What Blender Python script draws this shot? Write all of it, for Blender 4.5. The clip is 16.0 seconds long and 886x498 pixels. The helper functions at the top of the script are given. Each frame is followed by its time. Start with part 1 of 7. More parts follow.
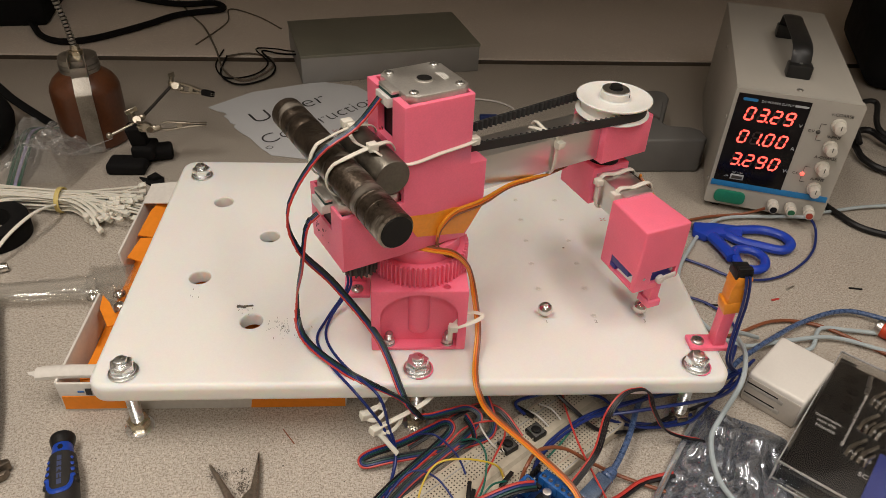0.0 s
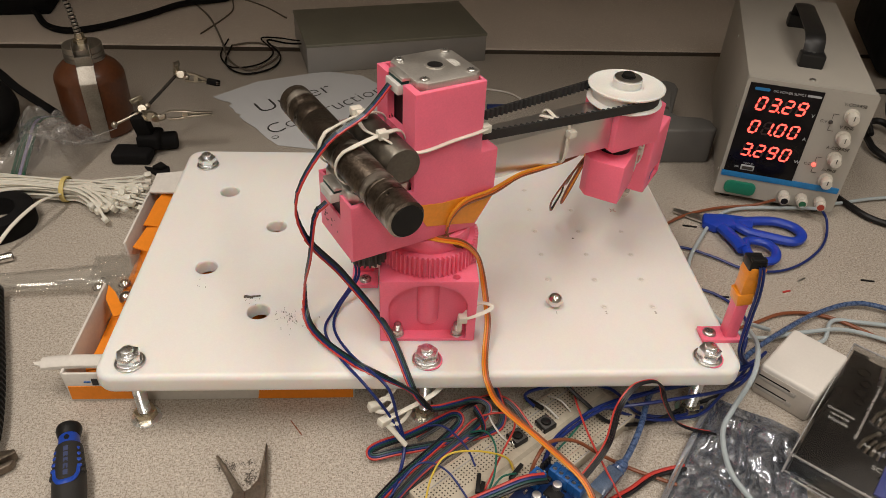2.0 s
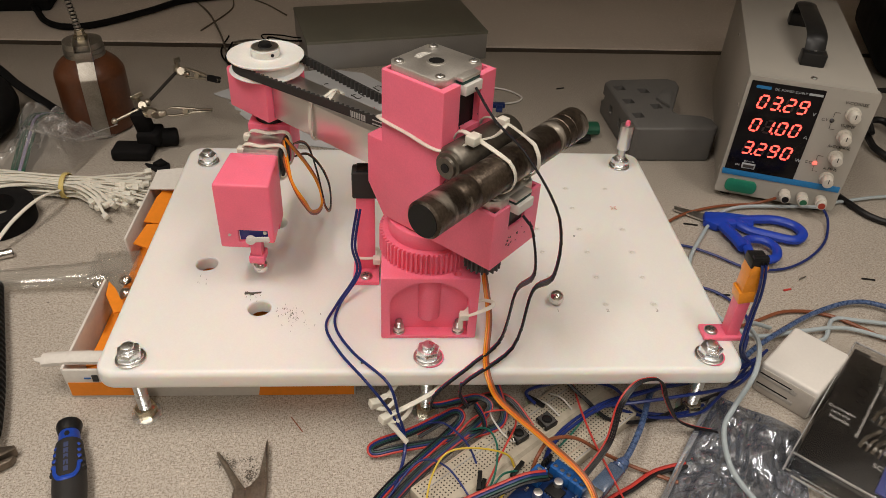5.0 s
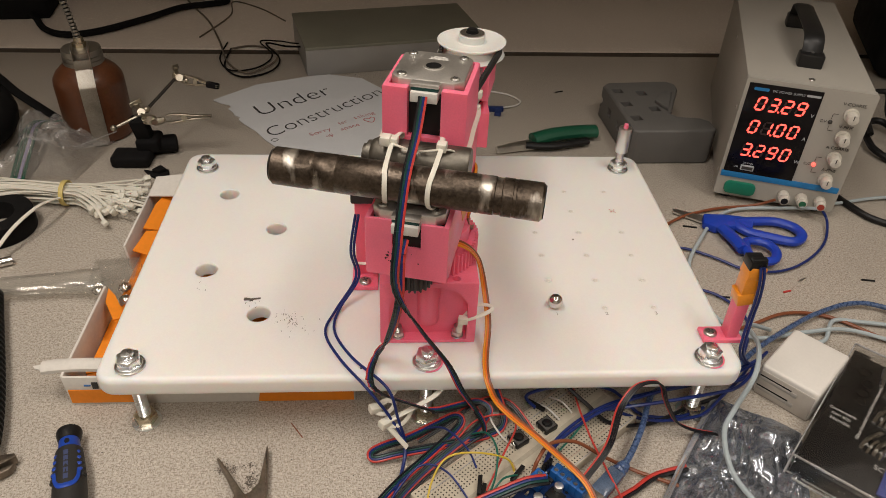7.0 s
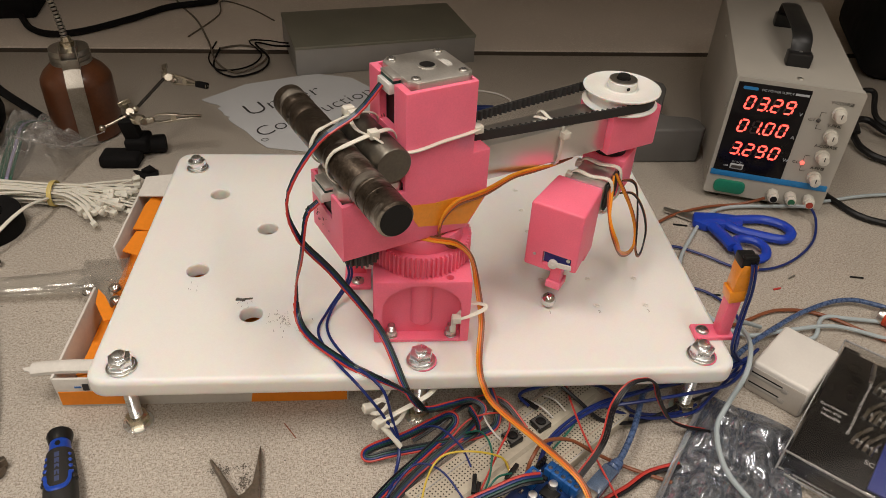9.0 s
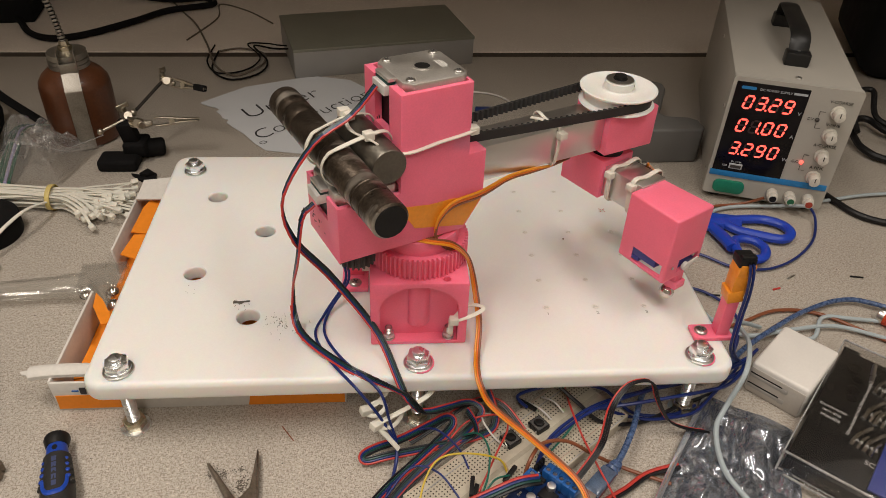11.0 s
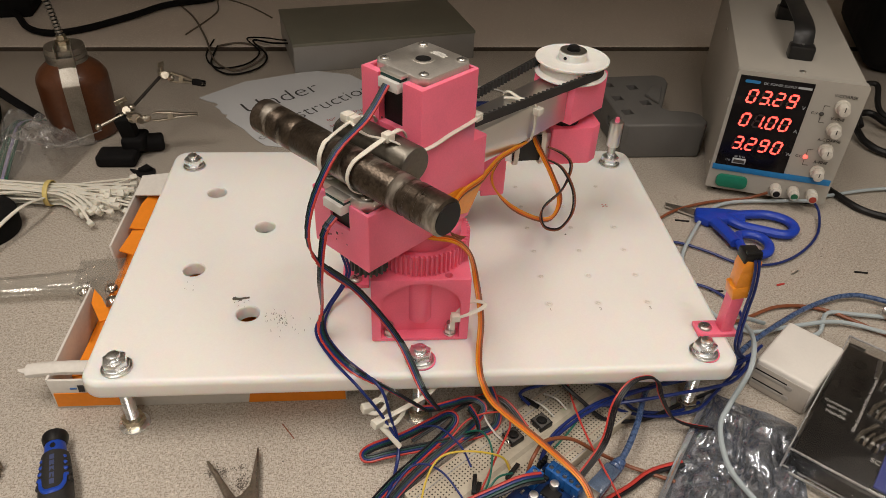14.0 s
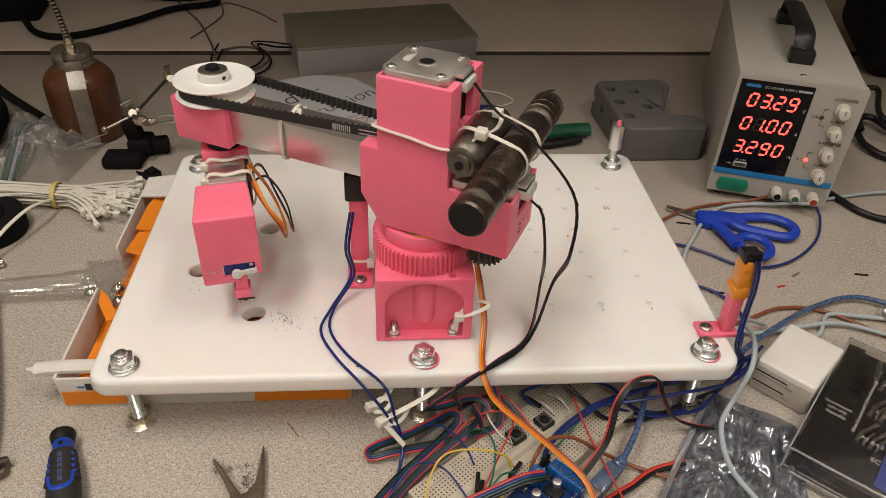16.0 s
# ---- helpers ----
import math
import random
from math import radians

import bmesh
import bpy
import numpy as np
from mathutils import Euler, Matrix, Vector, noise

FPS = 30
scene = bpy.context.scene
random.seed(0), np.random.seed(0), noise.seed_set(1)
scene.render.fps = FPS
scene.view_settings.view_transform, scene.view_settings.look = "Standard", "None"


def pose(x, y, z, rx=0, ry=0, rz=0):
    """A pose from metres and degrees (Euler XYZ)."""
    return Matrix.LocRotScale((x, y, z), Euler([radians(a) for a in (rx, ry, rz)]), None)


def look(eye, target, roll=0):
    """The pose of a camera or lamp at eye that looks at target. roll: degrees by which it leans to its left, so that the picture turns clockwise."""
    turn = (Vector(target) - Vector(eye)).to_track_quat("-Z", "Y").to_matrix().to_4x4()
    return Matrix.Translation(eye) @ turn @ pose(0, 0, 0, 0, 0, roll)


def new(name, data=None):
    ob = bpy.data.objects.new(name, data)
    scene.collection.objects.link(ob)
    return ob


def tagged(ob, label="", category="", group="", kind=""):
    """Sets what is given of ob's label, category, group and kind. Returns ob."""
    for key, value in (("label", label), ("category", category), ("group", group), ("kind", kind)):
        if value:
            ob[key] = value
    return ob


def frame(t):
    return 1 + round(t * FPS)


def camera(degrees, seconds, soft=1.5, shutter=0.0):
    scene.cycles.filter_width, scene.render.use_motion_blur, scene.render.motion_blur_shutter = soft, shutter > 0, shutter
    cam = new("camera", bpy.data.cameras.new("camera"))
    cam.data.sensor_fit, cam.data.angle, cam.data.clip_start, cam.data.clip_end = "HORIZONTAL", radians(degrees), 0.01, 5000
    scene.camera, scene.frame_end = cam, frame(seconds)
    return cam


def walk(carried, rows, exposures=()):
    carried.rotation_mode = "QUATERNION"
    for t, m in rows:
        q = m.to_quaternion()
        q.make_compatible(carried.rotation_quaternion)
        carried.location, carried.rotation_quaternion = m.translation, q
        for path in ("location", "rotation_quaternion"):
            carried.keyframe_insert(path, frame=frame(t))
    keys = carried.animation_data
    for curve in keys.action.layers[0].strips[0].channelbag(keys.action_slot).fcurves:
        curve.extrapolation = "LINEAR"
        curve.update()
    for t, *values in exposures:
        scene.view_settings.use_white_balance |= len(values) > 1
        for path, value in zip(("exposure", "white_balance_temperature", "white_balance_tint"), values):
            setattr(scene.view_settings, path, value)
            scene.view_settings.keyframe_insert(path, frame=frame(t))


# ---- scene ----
cam = camera(62.3, 16.0, soft=0.8)

PATH = [
    (0, (-0.019, -0.354, 0.418), (0.126, 1.251, -0.766), 3.1),
    (0.5, (-0.017, -0.352, 0.417), (0.129, 1.25, -0.772), 3.0),
    (1, (-0.017, -0.352, 0.415), (0.127, 1.248, -0.776), 3.1),
    (1.5, (-0.02, -0.351, 0.414), (0.116, 1.248, -0.781), 3.1),
    (2, (-0.023, -0.35, 0.413), (0.114, 1.243, -0.788), 3.1),
    (2.5, (-0.024, -0.35, 0.411), (0.117, 1.238, -0.796), 3.4),
    (3, (-0.024, -0.35, 0.41), (0.124, 1.236, -0.8), 3.7),
    (3.5, (-0.023, -0.349, 0.411), (0.127, 1.236, -0.799), 3.6),
    (4, (-0.024, -0.35, 0.411), (0.121, 1.237, -0.797), 3.6),
    (6.5, (-0.025, -0.35, 0.412), (0.112, 1.246, -0.786), 2.9),
    (7, (-0.023, -0.35, 0.412), (0.114, 1.247, -0.783), 2.8),
    (7.5, (-0.027, -0.351, 0.412), (0.118, 1.247, -0.781), 3.0),
    (8, (-0.028, -0.351, 0.412), (0.119, 1.247, -0.782), 3.0),
    (8.5, (-0.026, -0.349, 0.41), (0.133, 1.249, -0.782), 3.0),
    (9, (-0.026, -0.35, 0.411), (0.142, 1.246, -0.783), 3.2),
    (11.5, (-0.022, -0.349, 0.41), (0.14, 1.251, -0.779), 2.7),
    (12, (-0.022, -0.348, 0.411), (0.146, 1.251, -0.778), 2.9),
    (12.5, (-0.022, -0.347, 0.41), (0.141, 1.251, -0.781), 3.0),
    (13, (-0.022, -0.347, 0.409), (0.134, 1.25, -0.785), 2.9),
    (13.5, (-0.023, -0.346, 0.408), (0.137, 1.25, -0.788), 2.9),
    (14, (-0.023, -0.345, 0.407), (0.139, 1.247, -0.792), 2.7),
    (14.5, (-0.022, -0.346, 0.407), (0.143, 1.244, -0.794), 2.8),
    (15, (-0.024, -0.348, 0.407), (0.14, 1.244, -0.792), 2.9),
    (15.5, (-0.026, -0.35, 0.409), (0.136, 1.246, -0.786), 2.9),
    (16, (-0.025, -0.351, 0.408), (0.133, 1.249, -0.781), 2.7),
]
walk(cam, [(t, look(eye, target, roll)) for t, eye, target, roll in PATH])

# ---- world and room light ----
world = bpy.data.worlds.new("world")
scene.world = world
world.use_nodes = True
world.node_tree.nodes["Background"].inputs[0].default_value = (1.0, 0.9, 0.78, 1)
world.node_tree.nodes["Background"].inputs[1].default_value = 0.02
scene.view_settings.exposure = 0.0


def area(name, at, target, sx, sy, watts, colour=(1.0, 0.915, 0.832)):
    data = bpy.data.lights.new(name, "AREA")
    data.shape, data.size, data.size_y, data.energy, data.color = "RECTANGLE", sx, sy, watts, colour
    ob = new(name, data)
    ob.matrix_world = look(at, target)
    return ob


LAMPS = [(-0.65, -0.32, 20.6), (0.75, -0.38, 12.1), (-0.1, -1.7, 17.5)]
for lx, ly, watts in LAMPS:
    area("ceiling_lamp", (lx, ly, 1.90), (lx, ly + 0.001, 0), 0.28, 1.15, watts)


# ---- mesh helpers ----
def xf(bm, m):
    bmesh.ops.transform(bm, matrix=m, verts=bm.verts)
    return bm


def join(*bms):
    out = bmesh.new()
    for b in bms:
        me = bpy.data.meshes.new("tmp")
        b.to_mesh(me)
        b.free()
        out.from_mesh(me)
        bpy.data.meshes.remove(me)
    return out


def block(x0, x1, y0, y1, z0, z1, bev=0.0008, seg=2):
    bm = bmesh.new()
    bmesh.ops.create_cube(bm, size=1)
    xf(bm, Matrix.Translation(((x0 + x1) / 2, (y0 + y1) / 2, (z0 + z1) / 2)) @ Matrix.Diagonal((x1 - x0, y1 - y0, z1 - z0, 1)))
    if bev:
        bmesh.ops.bevel(bm, geom=list(bm.edges), offset=bev, segments=seg, profile=0.5, affect="EDGES")
    return bm


def cyl(r, z0, z1, seg=32, r2=None, bev=0.0, at=(0, 0), phase=0.0):
    bm = bmesh.new()
    bmesh.ops.create_cone(bm, cap_ends=True, segments=seg, radius1=r, radius2=r if r2 is None else r2, depth=z1 - z0)
    xf(bm, Matrix.Translation((at[0], at[1], (z0 + z1) / 2)) @ Matrix.Rotation(phase, 4, "Z"))
    if bev:
        caps = [e for e in bm.edges if sum(len(f.verts) > 4 for f in e.link_faces) == 1]
        bmesh.ops.bevel(bm, geom=caps, offset=bev, segments=2, profile=0.5, affect="EDGES")
    return bm


def ball(r, at=(0, 0, 0), seg=24):
    bm = bmesh.new()
    bmesh.ops.create_uvsphere(bm, u_segments=seg, v_segments=seg // 2, radius=r)
    return xf(bm, Matrix.Translation(at))


def prism(poly, z0, z1, bev=0.0, seg=2):
    bm = bmesh.new()
    f = bm.faces.new([bm.verts.new((x, y, z0)) for x, y in poly])
    res = bmesh.ops.extrude_face_region(bm, geom=[f])
    bmesh.ops.translate(bm, vec=(0, 0, z1 - z0), verts=[v for v in res["geom"] if isinstance(v, bmesh.types.BMVert)])
    bmesh.ops.recalc_face_normals(bm, faces=bm.faces)
    if bev:
        caps = [e for e in bm.edges if len(poly) < 9 or sum(len(g.verts) > 4 for g in e.link_faces) == 1]
        bmesh.ops.bevel(bm, geom=caps, offset=bev, segments=seg, profile=0.5, affect="EDGES")
    bmesh.ops.recalc_face_normals(bm, faces=bm.faces)
    return bm


def rounded(x0, x1, y0, y1, r, n=6):
    out = []
    for cx, cy, a0 in ((x1 - r, y1 - r, 0), (x0 + r, y1 - r, 90), (x0 + r, y0 + r, 180), (x1 - r, y0 + r, 270)):
        for i in range(n + 1):
            a = radians(a0 + 90 * i / n)
            out.append((cx + r * math.cos(a), cy + r * math.sin(a)))
    return out


def lathe(profile, seg=40):
    bm = bmesh.new()
    rings = [[bm.verts.new((r * math.cos(2 * math.pi * i / seg), r * math.sin(2 * math.pi * i / seg), z)) for i in range(seg)] for r, z in profile]
    for a, b in zip(rings, rings[1:]):
        for i in range(seg):
            bm.faces.new((a[i], a[(i + 1) % seg], b[(i + 1) % seg], b[i]))
    bm.faces.new(rings[-1])
    bm.faces.new(list(reversed(rings[0])))
    bmesh.ops.recalc_face_normals(bm, faces=bm.faces)
    return bm


def smooth_path(points, sub=8, closed=False):
    p = [Vector(q) for q in points]
    n = len(p)
    out = []
    for i in range(n if closed else n - 1):
        a, b, c, d = (p[(i + k) % n] if closed else p[min(max(i + k, 0), n - 1)] for k in (-1, 0, 1, 2))
        for s in range(sub):
            t = s / sub
            out.append(0.5 * (2 * b + (c - a) * t + (2 * a - 5 * b + 4 * c - d) * t * t + (3 * b - a - 3 * c + d) * t ** 3))
    if not closed:
        out.append(p[-1])
    return out


def sweep(points, r, seg=8, sub=8, closed=False, flat=1.0, side=0.0, up=None, smooth=True):
    """A round or flattened (flat < 1: thin along the section's second axis) rod along a smooth path, shifted sideways by side."""
    path = smooth_path(points, sub, closed) if smooth else [Vector(q) for q in points]
    n = len(path)
    bm = bmesh.new()
    rings, ref = [], Vector(up or (0, 0, 1))
    for i, q in enumerate(path):
        d = (path[(i + 1) % n] - path[i - 1]) if closed else (path[min(i + 1, n - 1)] - path[max(i - 1, 0)])
        d.normalize()
        if up is None:
            ref = ref - d * ref.dot(d)
            if ref.length < 1e-4:
                ref = d.orthogonal()
            ref.normalize()
            e2 = ref
        else:
            e2 = Vector(up) - d * Vector(up).dot(d)
            e2 = e2.normalized() if e2.length > 1e-4 else d.orthogonal().normalized()
        e1 = d.cross(e2)
        c = q + e1 * side
        rings.append([bm.verts.new(c + r * (math.cos(2 * math.pi * k / seg + math.pi / seg) * e1 + flat * math.sin(2 * math.pi * k / seg + math.pi / seg) * e2)) for k in range(seg)])
    for i in range(n if closed else n - 1):
        a, b = rings[i], rings[(i + 1) % n]
        for k in range(seg):
            bm.faces.new((a[k], a[(k + 1) % seg], b[(k + 1) % seg], b[k]))
    if not closed:
        bm.faces.new(rings[-1])
        bm.faces.new(list(reversed(rings[0])))
    bmesh.ops.recalc_face_normals(bm, faces=bm.faces)
    return bm


def to_mesh(name, bm, mat, angle=35):
    me = bpy.data.meshes.new(name)
    bm.to_mesh(me)
    bm.free()
    me.materials.append(mat)
    me.polygons.foreach_set("use_smooth", [True] * len(me.polygons))
    me.set_sharp_from_angle(angle=radians(angle))
    return me


def thing(name, label, category, m=None, bm=None, mat=None, group="", kind=""):
    ob = new(name, to_mesh(name, bm, mat) if bm else None)
    if bm is None:
        ob.empty_display_size = 0.01
    if m is not None:
        ob.matrix_basis = m
    return tagged(ob, label, category, group, kind)


def part(name, bm, mat, parent, label="", m=None, angle=35):
    ob = new(name, to_mesh(name, bm, mat, angle))
    ob.parent = parent
    if m is not None:
        ob.matrix_basis = m
    return tagged(ob, label)


def carve(bm, *cutters):
    """The mesh less its cutters, closed volumes."""
    def temp(b):
        me = bpy.data.meshes.new("tmp")
        bmesh.ops.recalc_face_normals(b, faces=b.faces)
        b.to_mesh(me)
        b.free()
        return new("tmp", me)
    body = temp(bm)
    tools = [temp(c) for c in cutters]
    for c in tools:
        mod = body.modifiers.new("cut", "BOOLEAN")
        mod.operation, mod.solver, mod.object = "DIFFERENCE", "EXACT", c
    me = bpy.data.meshes.new_from_object(body.evaluated_get(bpy.context.evaluated_depsgraph_get()))
    out = bmesh.new()
    out.from_mesh(me)
    for o in (body, *tools):
        old = o.data
        bpy.data.objects.remove(o)
        bpy.data.meshes.remove(old)
    bpy.data.meshes.remove(me)
    return out


def lettering(text, size, mat, parent, m, name="lettering", depth=0.0001, align="LEFT", thin=0.0):
    cu = bpy.data.curves.new("txt", "FONT")
    cu.body, cu.size, cu.extrude, cu.align_x, cu.offset = text, size, depth, align, thin
    tmp = bpy.data.objects.new("txt", cu)
    scene.collection.objects.link(tmp)
    me = bpy.data.meshes.new_from_object(tmp.evaluated_get(bpy.context.evaluated_depsgraph_get()))
    bpy.data.objects.remove(tmp)
    bpy.data.curves.remove(cu)
    me.materials.clear()
    me.materials.append(mat)
    ob = new(name, me)
    ob.parent = parent
    ob.matrix_basis = m
    return ob


# ---- materials ----
def pbr(name, colour, rough=0.5, metal=0.0, vary=0.12, coarse=30.0, fine=500.0, bump=0.15, trans=0.0, ior=1.45, emit=0.0, sss=0.0, coat=0.0, alpha=1.0, rvary=0.12):
    mat = bpy.data.materials.new(name)
    mat.use_nodes = True
    nt = mat.node_tree
    b = nt.nodes["Principled BSDF"]
    tex = nt.nodes.new("ShaderNodeTexCoord")
    n1, n2 = nt.nodes.new("ShaderNodeTexNoise"), nt.nodes.new("ShaderNodeTexNoise")
    n1.inputs["Scale"].default_value, n1.inputs["Detail"].default_value = coarse, 4
    n2.inputs["Scale"].default_value, n2.inputs["Detail"].default_value = fine, 3
    for n in (n1, n2):
        nt.links.new(tex.outputs["Object"], n.inputs["Vector"])
    add = nt.nodes.new("ShaderNodeMath")
    add.operation = "ADD"
    nt.links.new(n1.outputs["Fac"], add.inputs[0])
    nt.links.new(n2.outputs["Fac"], add.inputs[1])
    ramp = nt.nodes.new("ShaderNodeMapRange")
    ramp.inputs[1].default_value, ramp.inputs[2].default_value = 0.6, 1.4
    nt.links.new(add.outputs[0], ramp.inputs[0])
    mix = nt.nodes.new("ShaderNodeMix")
    mix.data_type = "RGBA"
    nt.links.new(ramp.outputs[0], mix.inputs[0])
    mix.inputs[6].default_value = (*[c * (1 - vary) for c in colour], 1)
    mix.inputs[7].default_value = (*[min(c * (1 + vary), 1) for c in colour], 1)
    nt.links.new(mix.outputs[2], b.inputs["Base Color"])
    rr = nt.nodes.new("ShaderNodeMapRange")
    rr.inputs[3].default_value, rr.inputs[4].default_value = max(rough - rvary * rough * 2, 0.02), min(rough + rvary, 1)
    nt.links.new(n1.outputs["Fac"], rr.inputs[0])
    nt.links.new(rr.outputs[0], b.inputs["Roughness"])
    b.inputs["Metallic"].default_value = metal
    b.inputs["IOR"].default_value = ior
    b.inputs["Transmission Weight"].default_value = trans
    b.inputs["Coat Weight"].default_value = coat
    b.inputs["Alpha"].default_value = alpha
    if sss:
        b.inputs["Subsurface Weight"].default_value = sss
        b.inputs["Subsurface Scale"].default_value = 0.8 if sss > 0.3 else 0.25
        b.inputs["Subsurface Radius"].default_value = (0.006, 0.004, 0.003)
    if emit:
        b.inputs["Emission Color"].default_value = (*colour, 1)
        b.inputs["Emission Strength"].default_value = emit
    if bump:
        bp = nt.nodes.new("ShaderNodeBump")
        bp.inputs["Strength"].default_value, bp.inputs["Distance"].default_value = bump, 0.0006
        nt.links.new(n2.outputs["Fac"], bp.inputs["Height"])
        nt.links.new(bp.outputs["Normal"], b.inputs["Normal"])
    return mat


def printed(name, colour):
    """Printed plastic with fine layer lines up its height."""
    mat = pbr(name, colour, 0.42, vary=0.07, coarse=60, fine=900, bump=0.06, sss=0.5)
    nt = mat.node_tree
    tex = next(n for n in nt.nodes if n.type == "TEX_COORD")
    wave = nt.nodes.new("ShaderNodeTexWave")
    wave.bands_direction, wave.inputs["Scale"].default_value, wave.inputs["Distortion"].default_value = "Z", 900, 0.4
    nt.links.new(tex.outputs["Object"], wave.inputs["Vector"])
    bp = nt.nodes.new("ShaderNodeBump")
    bp.inputs["Strength"].default_value, bp.inputs["Distance"].default_value = 0.12, 0.0003
    nt.links.new(wave.outputs["Fac"], bp.inputs["Height"])
    old = next(n for n in nt.nodes if n.type == "BUMP" and n != bp)
    nt.links.new(old.outputs["Normal"], bp.inputs["Normal"])
    nt.links.new(bp.outputs["Normal"], nt.nodes["Principled BSDF"].inputs["Normal"])
    return mat


def laminate(name, dark, light, rough=0.45):
    """Bench laminate: a fine linen-like print of short crossing dashes over soft blotches."""
    mat = pbr(name, light, rough, vary=0.10, coarse=9, fine=520, bump=0.9)
    nt = mat.node_tree
    b = nt.nodes["Principled BSDF"]
    tex = next(n for n in nt.nodes if n.type == "TEX_COORD")
    base = b.inputs["Base Color"].links[0].from_socket
    total = None
    for sx, sy in ((430, 1250), (1250, 430)):
        mp = nt.nodes.new("ShaderNodeMapping")
        mp.inputs["Scale"].default_value = (sx, sy, 100)
        nt.links.new(tex.outputs["Object"], mp.inputs["Vector"])
        n = nt.nodes.new("ShaderNodeTexNoise")
        n.inputs["Scale"].default_value, n.inputs["Detail"].default_value = 1.0, 2
        nt.links.new(mp.outputs[0], n.inputs["Vector"])
        r = nt.nodes.new("ShaderNodeMapRange")
        r.inputs[1].default_value, r.inputs[2].default_value = 0.51, 0.65
        r.inputs[4].default_value = 0.88
        nt.links.new(n.outputs["Fac"], r.inputs[0])
        if total is None:
            total = r.outputs[0]
        else:
            mx = nt.nodes.new("ShaderNodeMath")
            mx.operation = "MAXIMUM"
            nt.links.new(total, mx.inputs[0])
            nt.links.new(r.outputs[0], mx.inputs[1])
            total = mx.outputs[0]
    mix = nt.nodes.new("ShaderNodeMix")
    mix.data_type = "RGBA"
    nt.links.new(total, mix.inputs[0])
    nt.links.new(base, mix.inputs[6])
    mix.inputs[7].default_value = (*dark, 1)
    fl = nt.nodes.new("ShaderNodeTexNoise")
    fl.inputs["Scale"].default_value, fl.inputs["Detail"].default_value = 520.0, 3
    nt.links.new(tex.outputs["Object"], fl.inputs["Vector"])
    fr = nt.nodes.new("ShaderNodeMapRange")
    fr.inputs[1].default_value, fr.inputs[2].default_value, fr.inputs[4].default_value = 0.58, 0.70, 0.8
    nt.links.new(fl.outputs["Fac"], fr.inputs[0])
    top = nt.nodes.new("ShaderNodeMix")
    top.data_type = "RGBA"
    nt.links.new(fr.outputs[0], top.inputs[0])
    nt.links.new(mix.outputs[2], top.inputs[6])
    top.inputs[7].default_value = (*[min(v * 1.35, 0.8) for v in light], 1)
    nt.links.new(top.outputs[2], b.inputs["Base Color"])
    return mat


PINK = printed("pink_print", (0.95, 0.185, 0.285))
WHITE_PRINT = printed("white_print", (0.80, 0.78, 0.74))
BOARD = pbr("white_polyethylene", (0.83, 0.812, 0.78), 0.38, vary=0.03, coarse=12, fine=900, bump=0.05, sss=0.75)
BOARD.node_tree.nodes["Principled BSDF"].inputs["Subsurface Scale"].default_value = 1.8
BENCH = laminate("bench_laminate", (0.235, 0.190, 0.147), (0.470, 0.426, 0.366))
BENCH_BACK = laminate("shelf_laminate", (0.55, 0.475, 0.40), (0.62, 0.545, 0.47), 0.5)
WALL = pbr("wall_paint", (0.60, 0.56, 0.50), 0.7, vary=0.05, coarse=3, fine=200)
DARK = pbr("dark_joint", (0.055, 0.040, 0.028), 0.7, vary=0.3, coarse=60)
STEEL = pbr("zinc_steel", (0.62, 0.61, 0.58), 0.28, 1.0, vary=0.18, coarse=90, fine=900, bump=0.1)
BRIGHT = pbr("polished_steel", (0.70, 0.68, 0.65), 0.08, 1.0, vary=0.05, coarse=60, fine=800, bump=0.0)
BRASS_STEEL = pbr("yellow_zinc", (0.62, 0.56, 0.43), 0.2, 1.0, vary=0.2, coarse=150, fine=900)
ALU = pbr("brushed_aluminium", (0.74, 0.73, 0.71), 0.33, 1.0, vary=0.06, coarse=25, fine=1500, bump=0.08)
MOTOR = pbr("motor_plate", (0.74, 0.72, 0.68), 0.46, 1.0, vary=0.1, coarse=60, fine=900)
BLACK = pbr("black_plastic", (0.010, 0.0095, 0.0095), 0.42, ior=1.35, vary=0.2, coarse=60, fine=900)
MATTE_BLACK = pbr("black_cloth", (0.007, 0.0065, 0.0065), 0.85, ior=1.25, vary=0.3, coarse=60, fine=900)
RUBBER = pbr("black_rubber", (0.022, 0.021, 0.02), 0.6, vary=0.2, coarse=80, fine=1200)
NYLON = pbr("nylon_tie", (0.72, 0.69, 0.60), 0.4, vary=0.06, coarse=80, fine=900, sss=0.1)
GREY = pbr("grey_plastic", (0.125, 0.12, 0.112), 0.55, vary=0.1, coarse=40, fine=900, bump=0.2)
PINION = pbr("dark_gear", (0.075, 0.072, 0.07), 0.5, vary=0.15, coarse=80, fine=900)


